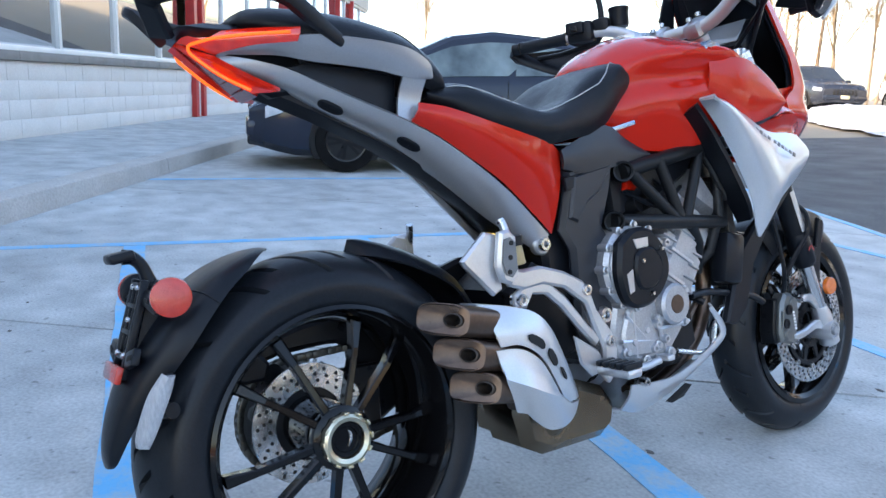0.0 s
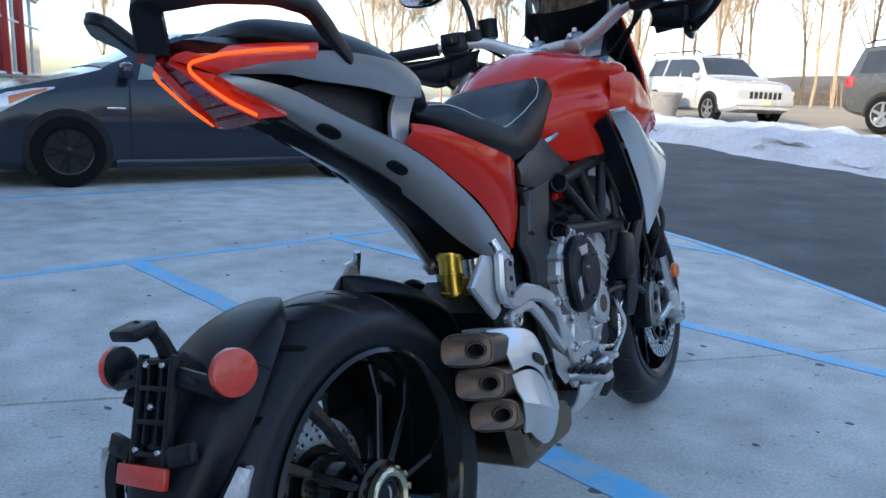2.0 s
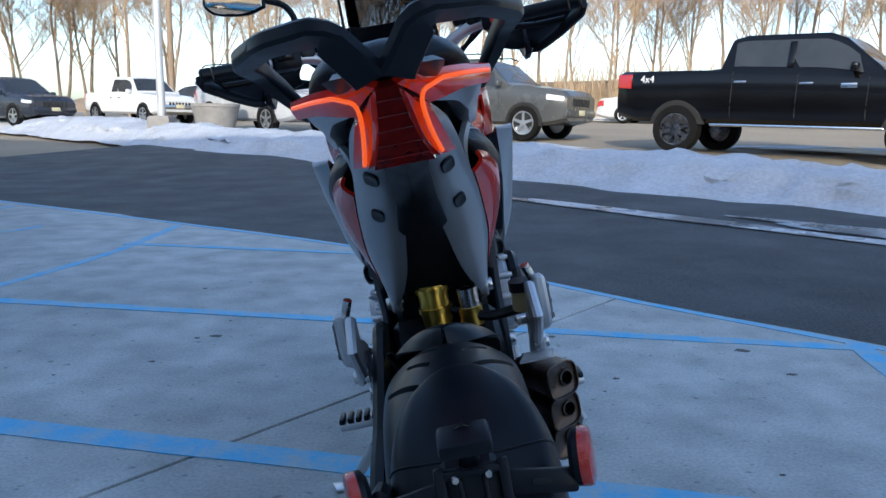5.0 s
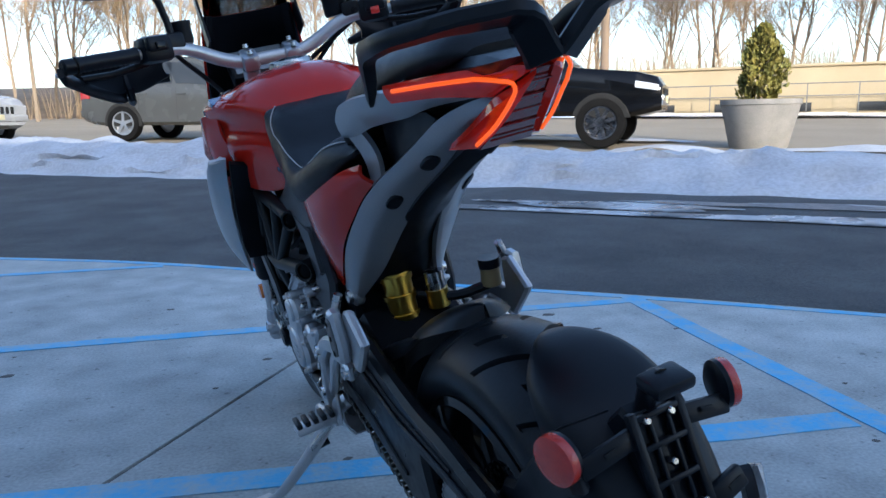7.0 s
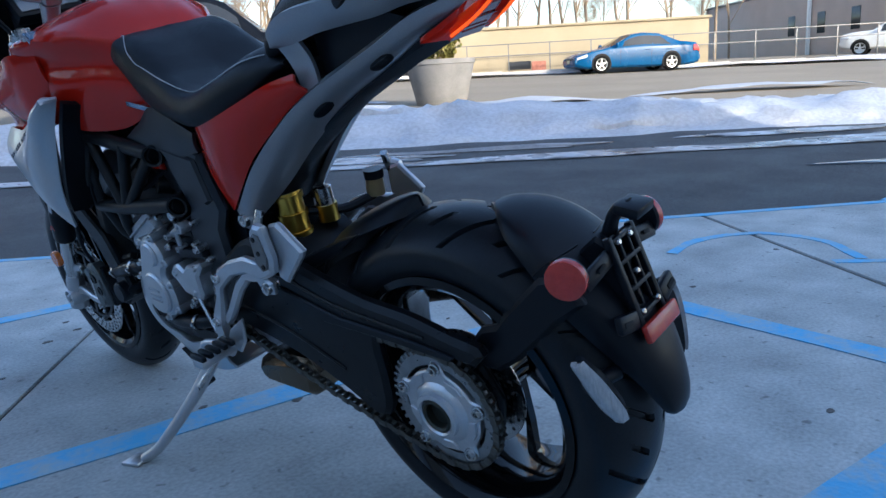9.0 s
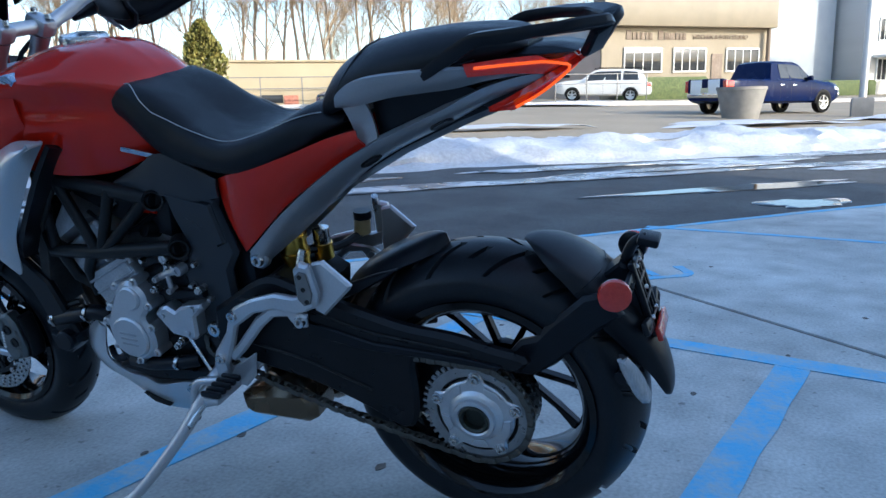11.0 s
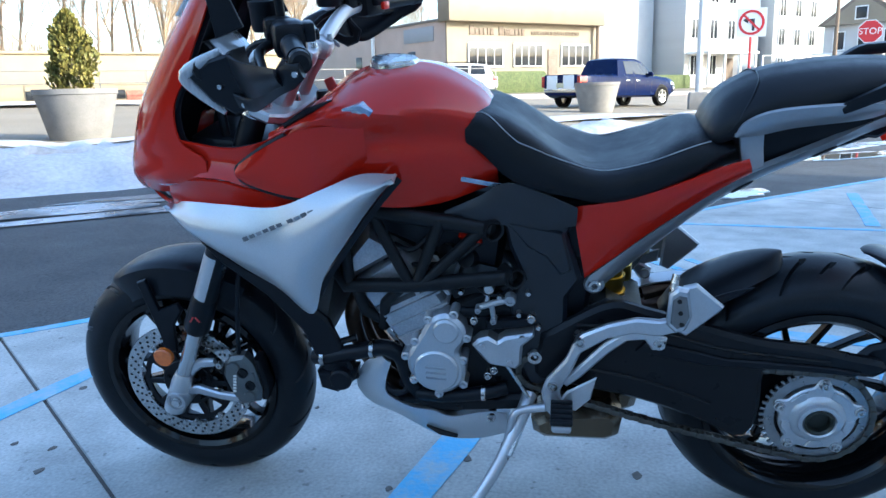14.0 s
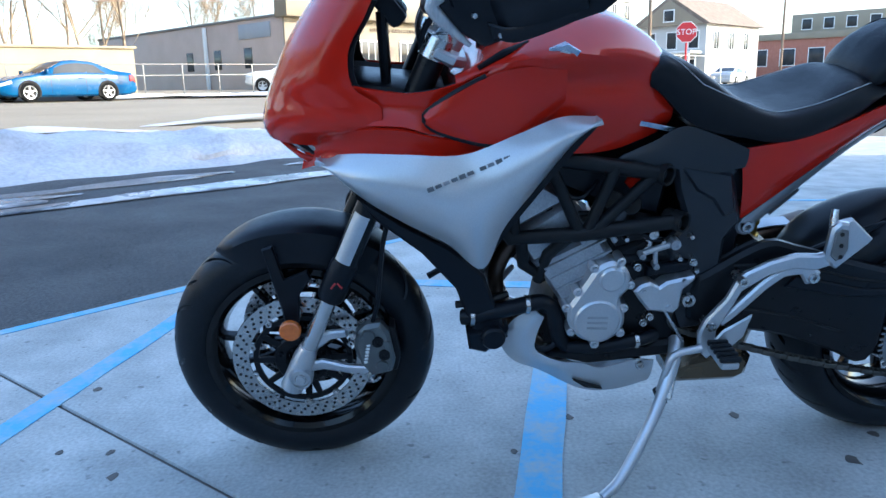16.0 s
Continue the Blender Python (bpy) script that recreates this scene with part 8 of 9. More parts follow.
    g.put("peg_mount", ALU, bike)
# shift lever, side stand, brake pedal
Geo().tube([(-0.180, 0.565, 0.352), (-0.185, 0.622, 0.342), (-0.188, 0.638, 0.309), (-0.190, 0.652, 0.250)], [0.010, 0.008, 0.007], 10, 10).put("shift_lever", ALU, bike)
Geo().tube([(-0.18, 0.652, 0.247), (-0.222, 0.652, 0.243)], 0.010, 10).put("shift_peg", RUBBER, bike)
st = cr([(-0.125, 0.600, 0.345), (-0.162, 0.615, 0.318), (-0.225, 0.665, 0.225), (-0.300, 0.750, 0.116), (-0.328, 0.800, 0.081)], 20)
Geo().tube(st, [0.017, 0.015, 0.013, 0.012, 0.011], 12).put("side_stand", ALU, bike, "extended silver side stand")
Geo().box((-0.337, 0.819, 0.0765), (0.055, 0.050, 0.008), (0, LEAN, 20), 0.003).put("stand_foot", ALU, bike)
Geo().tube([(-0.15, 0.60, 0.325), (-0.22, 0.64, 0.25)], 0.007, 8).put("stand_spring", STEEL, bike)
Geo().tube([(0.16, 0.55, 0.355), (0.175, 0.63, 0.335), (0.19, 0.68, 0.345)], [0.010, 0.008, 0.008], 10, 10).put("brake_pedal", ALU, bike)
Geo().box((0.195, 0.69, 0.35), (0.035, 0.022, 0.012), None, 0.003).put("pedal_pad", ALU, bike)
# shock
g = Geo().tube([(-0.012, 0.432, 0.632), (-0.012, 0.428, 0.545)], 0.0285, 24)
for k in range(3):
    a = np.array([-0.012, 0.432, 0.628]) + np.array([0.0, -0.004, -0.075]) * (k / 2)
    g.tube([a, a + np.array([0, 0, -0.010])], 0.0325, 24)
g.put("shock_absorber", GOLD, bike, "gold anodised rear shock")
Geo().tube([(0.052, 0.40, 0.62), (0.052, 0.40, 0.585)], 0.019, 16).put("shock_reservoir", STEEL, bike)
Geo().tube([(0.052, 0.40, 0.585), (0.052, 0.40, 0.55)], 0.022, 16).put("reservoir_collar", GOLD, bike)
# brake fluid bottle on the right and hydraulic parts
Geo().tube([(0.145, 0.345, 0.610), (0.145, 0.35, 0.575)], [0.018, 0.020], 16).put("fluid_bottle", mat("amber fluid bottle", (0.35, 0.26, 0.12), 0.35, col2=(0.45, 0.36, 0.20), scale=10), bike, "small amber brake fluid bottle")
Geo().tube([(0.145, 0.343, 0.628), (0.145, 0.344, 0.610)], 0.021, 16).put("bottle_cap", BLACKP, bike)
Geo().tube([(0.02, 0.42, 0.58), (0.08, 0.38, 0.565), (0.14, 0.35, 0.575)], 0.010, 8, 12).put("fluid_hose", BLACKP, bike)
Geo().prism([(0.55, 0.74), (0.47, 0.69), (0.47, 0.60), (0.48, 0.52), (0.56, 0.52)], -0.09, 0.09, 0.012).put("tail_core", BLACKP, bike)

# ---- motorcycle: bodywork ----
# tank
TK = [
    (0.660, [(0, 0.950), (0.045, 0.947), (0.075, 0.930), (0.088, 0.910), (0.094, 0.880), (0.096, 0.850), (0.06, 0.815)]),
    (0.70, [(0, 1.000), (0.06, 0.994), (0.104, 0.968), (0.112, 0.952), (0.109, 0.915), (0.114, 0.870), (0.094, 0.806)]),
    (0.78, [(0, 1.046), (0.080, 1.034), (0.148, 0.998), (0.158, 0.980), (0.140, 0.935), (0.146, 0.885), (0.114, 0.782)]),
    (0.87, [(0, 1.056), (0.090, 1.042), (0.180, 1.004), (0.193, 0.986), (0.170, 0.942), (0.178, 0.895), (0.150, 0.786)]),
    (0.96, [(0, 1.038), (0.090, 1.028), (0.192, 1.002), (0.208, 0.984), (0.190, 0.945), (0.187, 0.900), (0.168, 0.806)]),
    (1.05, [(0, 0.975), (0.07, 0.975), (0.160, 0.974), (0.182, 0.962), (0.184, 0.935), (0.186, 0.898), (0.176, 0.822)]),
    (1.10, [(0, 0.930), (0.07, 0.940), (0.142, 0.952), (0.160, 0.945), (0.172, 0.920), (0.180, 0.888), (0.172, 0.835)]),
]
Geo().grid(loft(TK, 48, 40), wrap=True, caps=True).put("fuel_tank", RED, bike, "glossy red sculpted fuel tank")
g = Geo().lathe([(0.0, 0.012), (0.018, 0.014), (0.034, 0.010), (0.046, 0.010), (0.050, 0.004), (0.050, -0.02)], (0, 0, 0), 40, "z")
g.moved(pose(0, 0.872, 1.054, 4, 0, 0)).put("filler_cap", STEEL, bike, "round bright filler cap")
for sg in (1, -1):
    # flash line badge low on the tank and round maker's shape, as plain bars
    g = Geo().box((0.1115 * sg, 0.690, 0.834), (0.003, 0.085, 0.010), (14, 0, -9 * sg), 0.001)
    g.put("tank_badge", BADGE, bike)
    Geo().prism([(0.876, 1.000), (0.900, 1.014), (0.934, 1.006), (0.944, 0.986), (0.918, 0.977), (0.888, 0.982)], 0.150 * sg, 0.1965 * sg, 0.002).put("tank_emblem", BADGE, bike)
    Geo().prism([(0.893, 0.998), (0.908, 1.004), (0.926, 0.996), (0.910, 0.989)], 0.180 * sg, 0.1980 * sg, 0.001).put("emblem_mark", STEEL, bike)
    # fairing side between nose and tank
    top = X(0, [(1.00, 0.985, 0.176 * sg), (1.06, 0.962, 0.180 * sg), (1.11, 0.940, 0.174 * sg), (1.18, 0.925, 0.160 * sg), (1.25, 0.930, 0.147 * sg), (1.32, 0.942, 0.140 * sg), (1.37, 0.940, 0.118 * sg)])
    mid = X(0, [(1.00, 0.842, 0.180 * sg), (1.08, 0.842, 0.184 * sg), (1.15, 0.850, 0.182 * sg), (1.20, 0.862, 0.176 * sg), (1.27, 0.862, 0.160 * sg), (1.34, 0.850, 0.130 * sg), (1.40, 0.836, 0.095 * sg)])
    Geo().shell(patch(top, mid, -0.010 * sg, 34, 12), 0.006 * sg).put("upper_fairing", RED, bike, "glossy red side fairing")
    top = X(0, [(1.00, 0.841, 0.180 * sg), (1.08, 0.841, 0.184 * sg), (1.15, 0.849, 0.182 * sg), (1.20, 0.861, 0.176 * sg), (1.27, 0.861, 0.160 * sg), (1.34, 0.848, 0.131 * sg), (1.385, 0.838, 0.103 * sg)])
    bot = X(0, [(0.99, 0.806, 0.178 * sg), (1.09, 0.785, 0.180 * sg), (1.18, 0.782, 0.174 * sg), (1.26, 0.782, 0.158 * sg), (1.31, 0.778, 0.140 * sg), (1.36, 0.772, 0.104 * sg), (1.410, 0.742, 0.030 * sg)])
    Geo().shell(patch(top, bot, -0.012 * sg, 34, 10), 0.006 * sg).put("lower_fairing", RED, bike, "glossy red lower fairing with a crease")
    # tank cheek, standing proud of the fairing behind a dark gap
    top = X(0, [(0.90, 0.972, 0.184 * sg), (0.985, 0.976, 0.206 * sg), (1.045, 0.960, 0.204 * sg), (1.10, 0.932, 0.202 * sg), (1.146, 0.902, 0.198 * sg), (1.158, 0.888, 0.194 * sg)])
    bot = X(0, [(0.90, 0.880, 0.166 * sg), (0.985, 0.838, 0.190 * sg), (1.04, 0.836, 0.194 * sg), (1.09, 0.848, 0.196 * sg), (1.138, 0.866, 0.196 * sg), (1.157, 0.880, 0.195 * sg)])
    Geo().shell(patch(top, bot, 0.008 * sg, 30, 12), 0.006 * sg).put("tank_cheek", RED, bike, "glossy red tank side cheek")
    gap = [(x - 0.001 * sg, y + 0.003, z + 0.001) for x, y, z in top[2:]] + [(x - 0.001 * sg, y, z - 0.005) for x, y, z in bot[::-1][:-1]]
    Geo().tube(gap, 0.0058, 6, 30).put("panel_gap", BLACKP, bike)
    Geo().tube([(0.150 * sg, 0.965, 1.012), (0.165 * sg, 1.01, 0.994), (0.172 * sg, 1.06, 0.970)], [0.003, 0.009, 0.005], 8, 10).put("tank_trim", BLACKP, bike)
    # silver wing panel
    top = X(0, [(1.378, 0.782, 0.080 * sg), (1.30, 0.808, 0.150 * sg), (1.20, 0.813, 0.182 * sg), (1.09, 0.815, 0.200 * sg), (0.99, 0.853, 0.206 * sg), (0.91, 0.884, 0.208 * sg), (0.840, 0.883, 0.204 * sg)])
    bot = X(0, [(1.370, 0.784, 0.083 * sg), (1.30, 0.722, 0.135 * sg), (1.21, 0.668, 0.160 * sg), (1.12, 0.624, 0.180 * sg), (1.050, 0.570, 0.190 * sg), (1.010, 0.662, 0.202 * sg), (0.960, 0.733, 0.207 * sg), (0.893, 0.821, 0.207 * sg), (0.838, 0.881, 0.203 * sg)])
    Geo().shell(patch(top, bot, 0.038 * sg, 46, 12), 0.006 * sg).put("wing_panel", SILVER, bike, "satin silver side wing panel")
    # black duct behind the wing's rear edge
    top = X(0, [(0.840, 0.876, 0.198 * sg), (0.893, 0.815, 0.201 * sg), (0.960, 0.728, 0.201 * sg), (1.012, 0.657, 0.197 * sg), (1.035, 0.618, 0.188 * sg)])
    bot = X(0, [(0.850, 0.862, 0.155 * sg), (0.905, 0.806, 0.135 * sg), (0.975, 0.722, 0.135 * sg), (1.02, 0.66, 0.14 * sg), (1.04, 0.61, 0.15 * sg)])
    Geo().shell(patch(top, bot, 0, 24, 6), 0.012 * sg).put("duct", BLACKP, bike)
    Geo().prism([(0.862, 0.850), (0.925, 0.835), (0.985, 0.72), (0.995, 0.66), (0.955, 0.715), (0.905, 0.79)], 0.138 * sg, 0.150 * sg, 0.003).put("duct_mesh", MESHM, bike)
    # model strip: plain bars along the wing, a shorter row of wine-red ones above the rear end
    for k in range(13):
        u = 0.965 + 0.0150 * k + (0.008 if k > 6 else 0)
        zc = 0.832 - 0.40 * (u - 0.965)
        Geo().box((0.2250 * sg, u, zc), (0.0015, 0.0125, 0.0075 if k % 4 else 0.0095), (-22, 0, 3 * sg), 0.0006).put("model_bar", MARKD if (k % 5) else GREYP, bike)
    for k in range(3):
        Geo().box((0.2270 * sg, 0.958 + 0.017 * k, 0.816 - 0.007 * k), (0.0015, 0.0135, 0.0080), (-22, 0, 3 * sg), 0.0006).put("model_bar", MARKR, bike)
    # dark inner panels below the wing
    Geo().prism([(1.30, 0.715), (1.21, 0.655), (1.11, 0.595), (1.04, 0.53), (1.005, 0.43), (0.985, 0.375), (1.02, 0.365), (1.065, 0.40), (1.10, 0.50), (1.17, 0.585), (1.26, 0.66)], 0.118 * sg, 0.142 * sg, 0.006).put("radiator_shroud", BLACKP, bike, "black radiator shroud")
    # dark strip between tank and frame plate
    top = X(0, [(0.765, 0.778, 0.122 * sg), (0.70, 0.806, 0.120 * sg), (0.640, 0.836, 0.122 * sg), (0.57, 0.816, 0.127 * sg), (0.502, 0.786, 0.126 * sg)])
    bot = X(0, [(0.770, 0.768, 0.122 * sg), (0.70, 0.760, 0.128 * sg), (0.640, 0.748, 0.128 * sg), (0.57, 0.738, 0.128 * sg), (0.505, 0.748, 0.126 * sg)])
    Geo().shell(patch(top, bot, 0.004 * sg, 22, 6), 0.008 * sg).put("side_trim", mat("dark slate trim", (0.010, 0.012, 0.016), 0.38, col2=(0.014, 0.016, 0.021), scale=9, bump=0.05, bscale=400) if sg > 0 else bpy.data.materials["dark slate trim"], bike, "dark slate trim under the seat")
    # red side panel under the seat
    top = X(0, [(0.512, 0.782, 0.112 * sg), (0.46, 0.800, 0.140 * sg), (0.40, 0.814, 0.148 * sg), (0.31, 0.842, 0.140 * sg), (0.24, 0.866, 0.122 * sg), (0.19, 0.876, 0.104 * sg)])
    bot = X(0, [(0.486, 0.622, 0.100 * sg), (0.43, 0.670, 0.107 * sg), (0.36, 0.730, 0.111 * sg), (0.28, 0.786, 0.104 * sg), (0.23, 0.818, 0.099 * sg), (0.18, 0.844, 0.093 * sg)])
    Geo().shell(patch(top, bot, 0.010 * sg, 30, 10), 0.006 * sg).put("side_panel", RED, bike, "glossy red side panel below the seat")
    # silver tail frame: lower beam, upper loop, strut round the opening
    T_ = X(0, [(0.480, 0.622, 0.098 * sg), (0.37, 0.718, 0.108 * sg), (0.257, 0.800, 0.100 * sg), (0.185, 0.840, 0.091 * sg), (0.107, 0.872, 0.081 * sg), (0.03, 0.904, 0.072 * sg), (-0.03, 0.932, 0.061 * sg), (-0.09, 0.948, 0.047 * sg), (-0.14, 0.955, 0.036 * sg)])
    I_ = X(0, [(0.458, 0.588, 0.084 * sg), (0.362, 0.662, 0.052 * sg), (0.262, 0.745, 0.034 * sg), (0.161, 0.812, 0.022 * sg), (0.062, 0.858, 0.019 * sg), (-0.03, 0.902, 0.021 * sg), (-0.06, 0.916, 0.024 * sg), (-0.12, 0.940, 0.030 * sg)])
    ta, ia = cr(T_, 40), cr(I_, 40)
    rows = np.array([ta * (1 - u) + ia * u + np.array([0.5 * sg, -0.25, -0.8]) * 0.010 * math.sin(math.pi * u) ** 0.8 for u in np.linspace(0, 1, 9)]).transpose(1, 0, 2)
    Geo().shell(rows, 0.012 * sg).put("tail_frame", GREYP, bike, "satin silver-grey tail frame beam")
    top = X(0, [(0.222, 0.921, 0.108 * sg), (0.214, 0.940, 0.117 * sg), (0.188, 0.958, 0.120 * sg), (0.15, 0.969, 0.122 * sg), (0.08, 0.975, 0.122 * sg), (0.0, 0.977, 0.115 * sg), (-0.05, 0.973, 0.097 * sg), (-0.10, 0.964, 0.066 * sg), (-0.14, 0.957, 0.038 * sg)])
    bot = X(0, [(0.218, 0.917, 0.106 * sg), (0.196, 0.917, 0.103 * sg), (0.165, 0.921, 0.099 * sg), (0.12, 0.930, 0.096 * sg), (0.06, 0.936, 0.093 * sg), (0.0, 0.941, 0.086 * sg), (-0.05, 0.950, 0.074 * sg), (-0.10, 0.953, 0.052 * sg), (-0.14, 0.955, 0.036 * sg)])
    Geo().shell(patch(top, bot, 0.004 * sg, 52, 8), 0.008 * sg).put("seat_loop", GREYP, bike, "satin silver-grey seat loop blade")
    Geo().shell(np.array([[q, q + np.array([-0.012 * sg, 0, 0.004]), q + np.array([-0.024 * sg, 0, 0.012])] for q in cr(bot, 40)]), 0.004 * sg).put("loop_lip", GREYP, bike)
    top = [(0.106 * sg, 0.211, 0.922), (0.104 * sg, 0.197, 0.923), (0.102 * sg, 0.183, 0.925), (0.100 * sg, 0.168, 0.928)]
    bot = [(0.091 * sg, 0.194, 0.838), (0.089 * sg, 0.183, 0.844), (0.087 * sg, 0.171, 0.850), (0.085 * sg, 0.158, 0.856)]
    Geo().shell(patch(top, bot, -0.008 * sg, 10, 10), 0.008 * sg).put("loop_post", GREYP, bike)
    # Added dark sheets inside the tail opening give it the look of shade.
    Geo().prism([(0.160, 0.900), (0.06, 0.902), (-0.06, 0.926), (-0.05, 0.912), (0.05, 0.878), (0.13, 0.852)], 0.022 * sg, 0.030 * sg, 0.002).put("opening_dark_fill", BLACKP, bike)
    Geo().prism([(0.172, 0.930), (0.06, 0.942), (0.0, 0.944), (-0.03, 0.934), (0.05, 0.893), (0.12, 0.862), (0.165, 0.846)], 0.056 * sg, 0.062 * sg, 0.002).put("opening_dark_liner", BLACKP, bike)
    g = Geo().lathe([(0.005, 0.099 * sg), (0.007, 0.104 * sg), (0.012, 0.104 * sg), (0.014, 0.098 * sg), (0.014, 0.07 * sg)], (0, 0.466, 0.603), 20)
    g.put("subframe_bolt", STEEL, bike)
    g = Geo().prism(ring((0.466, 0.603), 0.022, 24), 0.074 * sg, 0.095 * sg, 0.004)
    g.put("subframe_boss", GREYP, bike)
    for i, j in ((29, 4), (20, 4)):
        du, dv = rows[i + 1, j] - rows[i - 1, j], rows[i, j + 1] - rows[i, j - 1]
        du /= np.linalg.norm(du)
        n = np.cross(du, dv)
        n /= np.linalg.norm(n)
        n = n if n[0] * sg > 0 else -n
        e = np.cross(n, du)
        g = Geo()
        for w, o in ((1.0, -0.004), (1.0, 0.0015), (0.85, 0.003), (0.6, 0.0022), (0.01, 0.0022)):
            g.add([rows[i, j] + n * o + du * (math.copysign(abs(math.cos(t)) ** 0.6, math.cos(t)) * 0.024 * w) + e * (math.sin(t) * 0.011 * w) for t in np.linspace(0, 2 * math.pi, 28, endpoint=False)], [])
        g.f = [(a * 28 + k, a * 28 + (k + 1) % 28, a * 28 + 28 + (k + 1) % 28, a * 28 + 28 + k) for a in range(4) for k in range(28)]
        g.put("rubber_plug", BLACKP, bike)

Geo().prism([(0.58, 0.80), (0.48, 0.80), (0.40, 0.79), (0.40, 0.72), (0.47, 0.66), (0.55, 0.66), (0.58, 0.72)], -0.100, 0.100, 0.010).put("seat_pan", BLACKP, bike)
# under-tail, dark core between the beams
rows = []
for y, z, w, h in ((0.46, 0.612, 0.072, 0.04), (0.36, 0.700, 0.062, 0.034), (0.26, 0.766, 0.048, 0.026), (0.14, 0.832, 0.034, 0.016), (0.02, 0.884, 0.030, 0.010), (-0.09, 0.925, 0.034, 0.010)):
    rows.append([(-w, y, z + h), (-w * 0.9, y, z - 0.012), (0, y, z - 0.026), (w * 0.9, y, z - 0.012), (w, y, z + h), (0, y, z + h + 0.01)])
Geo().grid(rows, wrap=True, caps=True).put("under_tail", BLACKP, bike, "black under-tail tray")

# seats
ST = [
    (0.718, [(0.085, 0.966), (0.106, 0.962), (0.119, 0.948), (0.121, 0.930), (0.114, 0.914)]),
    (0.69, [(0.0, 0.978), (0.110, 0.969), (0.126, 0.945), (0.127, 0.918), (0.117, 0.890)]),
    (0.64, [(0.0, 0.956), (0.104, 0.956), (0.131, 0.924), (0.134, 0.880), (0.120, 0.840)]),
    (0.59, [(0.0, 0.922), (0.102, 0.926), (0.131, 0.902), (0.138, 0.850), (0.126, 0.818)]),
    (0.53, [(0.0, 0.878), (0.114, 0.886), (0.143, 0.866), (0.147, 0.830), (0.134, 0.808)]),
    (0.46, [(0.0, 0.858), (0.127, 0.861), (0.152, 0.846), (0.156, 0.820), (0.140, 0.797)]),
    (0.38, [(0.0, 0.876), (0.124, 0.877), (0.150, 0.860), (0.153, 0.832), (0.137, 0.806)]),
    (0.30, [(0.0, 0.916), (0.092, 0.913), (0.126, 0.892), (0.134, 0.858), (0.118, 0.832)]),
    (0.255, [(0.0, 0.922), (0.065, 0.915), (0.105, 0.900), (0.118, 0.880), (0.104, 0.862)]),
    (0.215, [(0.0, 0.905), (0.055, 0.903), (0.088, 0.898), (0.098, 0.893), (0.090, 0.885)]),
]
SEATG = loft(ST, 54, 22)
Geo().grid(SEATG, wrap=True, caps=True).put("rider_seat", SEATM, bike, "black grained rider seat with pale stitching")
PS = [
    (0.272, [(0.000, 0.912), (0.029, 0.910), (0.053, 0.900), (0.056, 0.890), (0.000, 0.885)]),
    (0.258, [(0.000, 0.950), (0.053, 0.945), (0.085, 0.925), (0.091, 0.905), (0.077, 0.890)]),
    (0.225, [(0.000, 0.990), (0.058, 0.982), (0.096, 0.955), (0.104, 0.925), (0.088, 0.902)]),
    (0.16, [(0.000, 1.020), (0.058, 1.012), (0.100, 0.985), (0.109, 0.950), (0.093, 0.930)]),
    (0.06, [(0.000, 1.034), (0.060, 1.028), (0.101, 1.003), (0.109, 0.972), (0.093, 0.952)]),
    (-0.04, [(0.000, 1.036), (0.056, 1.031), (0.087, 1.012), (0.092, 0.992), (0.081, 0.975)]),
    (-0.095, [(0.000, 1.028), (0.045, 1.025), (0.069, 1.012), (0.074, 1.000), (0.063, 0.990)]),
    (-0.118, [(0.000, 1.008), (0.027, 1.008), (0.045, 1.005), (0.049, 1.000), (0.040, 0.995)]),
]
Geo().grid(loft(PS, 44, 20), wrap=True, caps=True).put("pillion_seat", SEATM, bike, "black padded pillion seat")
for sg in (1, -1):
    Geo().tube([(0.0, 0.172, 1.018), (0.056 * sg, 0.178, 1.009), (0.094 * sg, 0.200, 0.974), (0.104 * sg, 0.226, 0.932), (0.092 * sg, 0.250, 0.908)], 0.0016, 6, 20).put("seat_seam", BLACKP, bike)
    Geo().tube([(0.105 * sg, 0.225, 0.918), (0.108 * sg, 0.16, 0.944), (0.108 * sg, 0.06, 0.966), (0.095 * sg, -0.04, 0.987)], 0.0016, 6, 20).put("seat_seam", BLACKP, bike)
    g = Geo()
    lane_j = [13 - 4 * min(1, max(0, (12 - i) / 12)) for i in range(3, 50)]
    edge = np.array([SEATG[i, int(j)] * (1 - j % 1) + SEATG[i, int(j) + 1] * (j % 1) for i, j in zip(range(3, 50), lane_j)]) * np.array([sg, 1, 1])
    line = cr(edge, 170)
    for k in range(170):
        g.tube([line[k] + np.array([0.0012 * sg, 0, 0.0012]), line[k] * 0.25 + line[k + 1] * 0.75 + np.array([0.0012 * sg, 0, 0.0012])], 0.0011, 5)
    g.put("seat_stitching", STITCH, bike)

# nose, headlight, screen
lv = [(0.816, 1.474, 0.096, 1.345), (0.835, 1.482, 0.116, 1.325), (0.862, 1.478, 0.158, 1.25), (0.90, 1.466, 0.156, 1.24), (0.935, 1.450, 0.148, 1.29), (1.0, 1.418, 0.140, 1.295), (1.06, 1.376, 0.136, 1.262), (1.12, 1.332, 0.130, 1.232), (1.18, 1.285, 0.122, 1.200), (1.215, 1.255, 0.115, 1.185)]
rows = []
for z, yf, w, ys in lv:
    pts = [(-w, ys, z), (-w * 0.93, ys + (yf - ys) * 0.42, z), (-w * 0.60, ys + (yf - ys) * 0.80, z), (-w * 0.22, ys + (yf - ys) * 0.975, z), (0, yf, z)]
    pts = pts + [(-x, y, z2) for x, y, z2 in pts[-2::-1]]
    rows.append(cr(pts, 28))
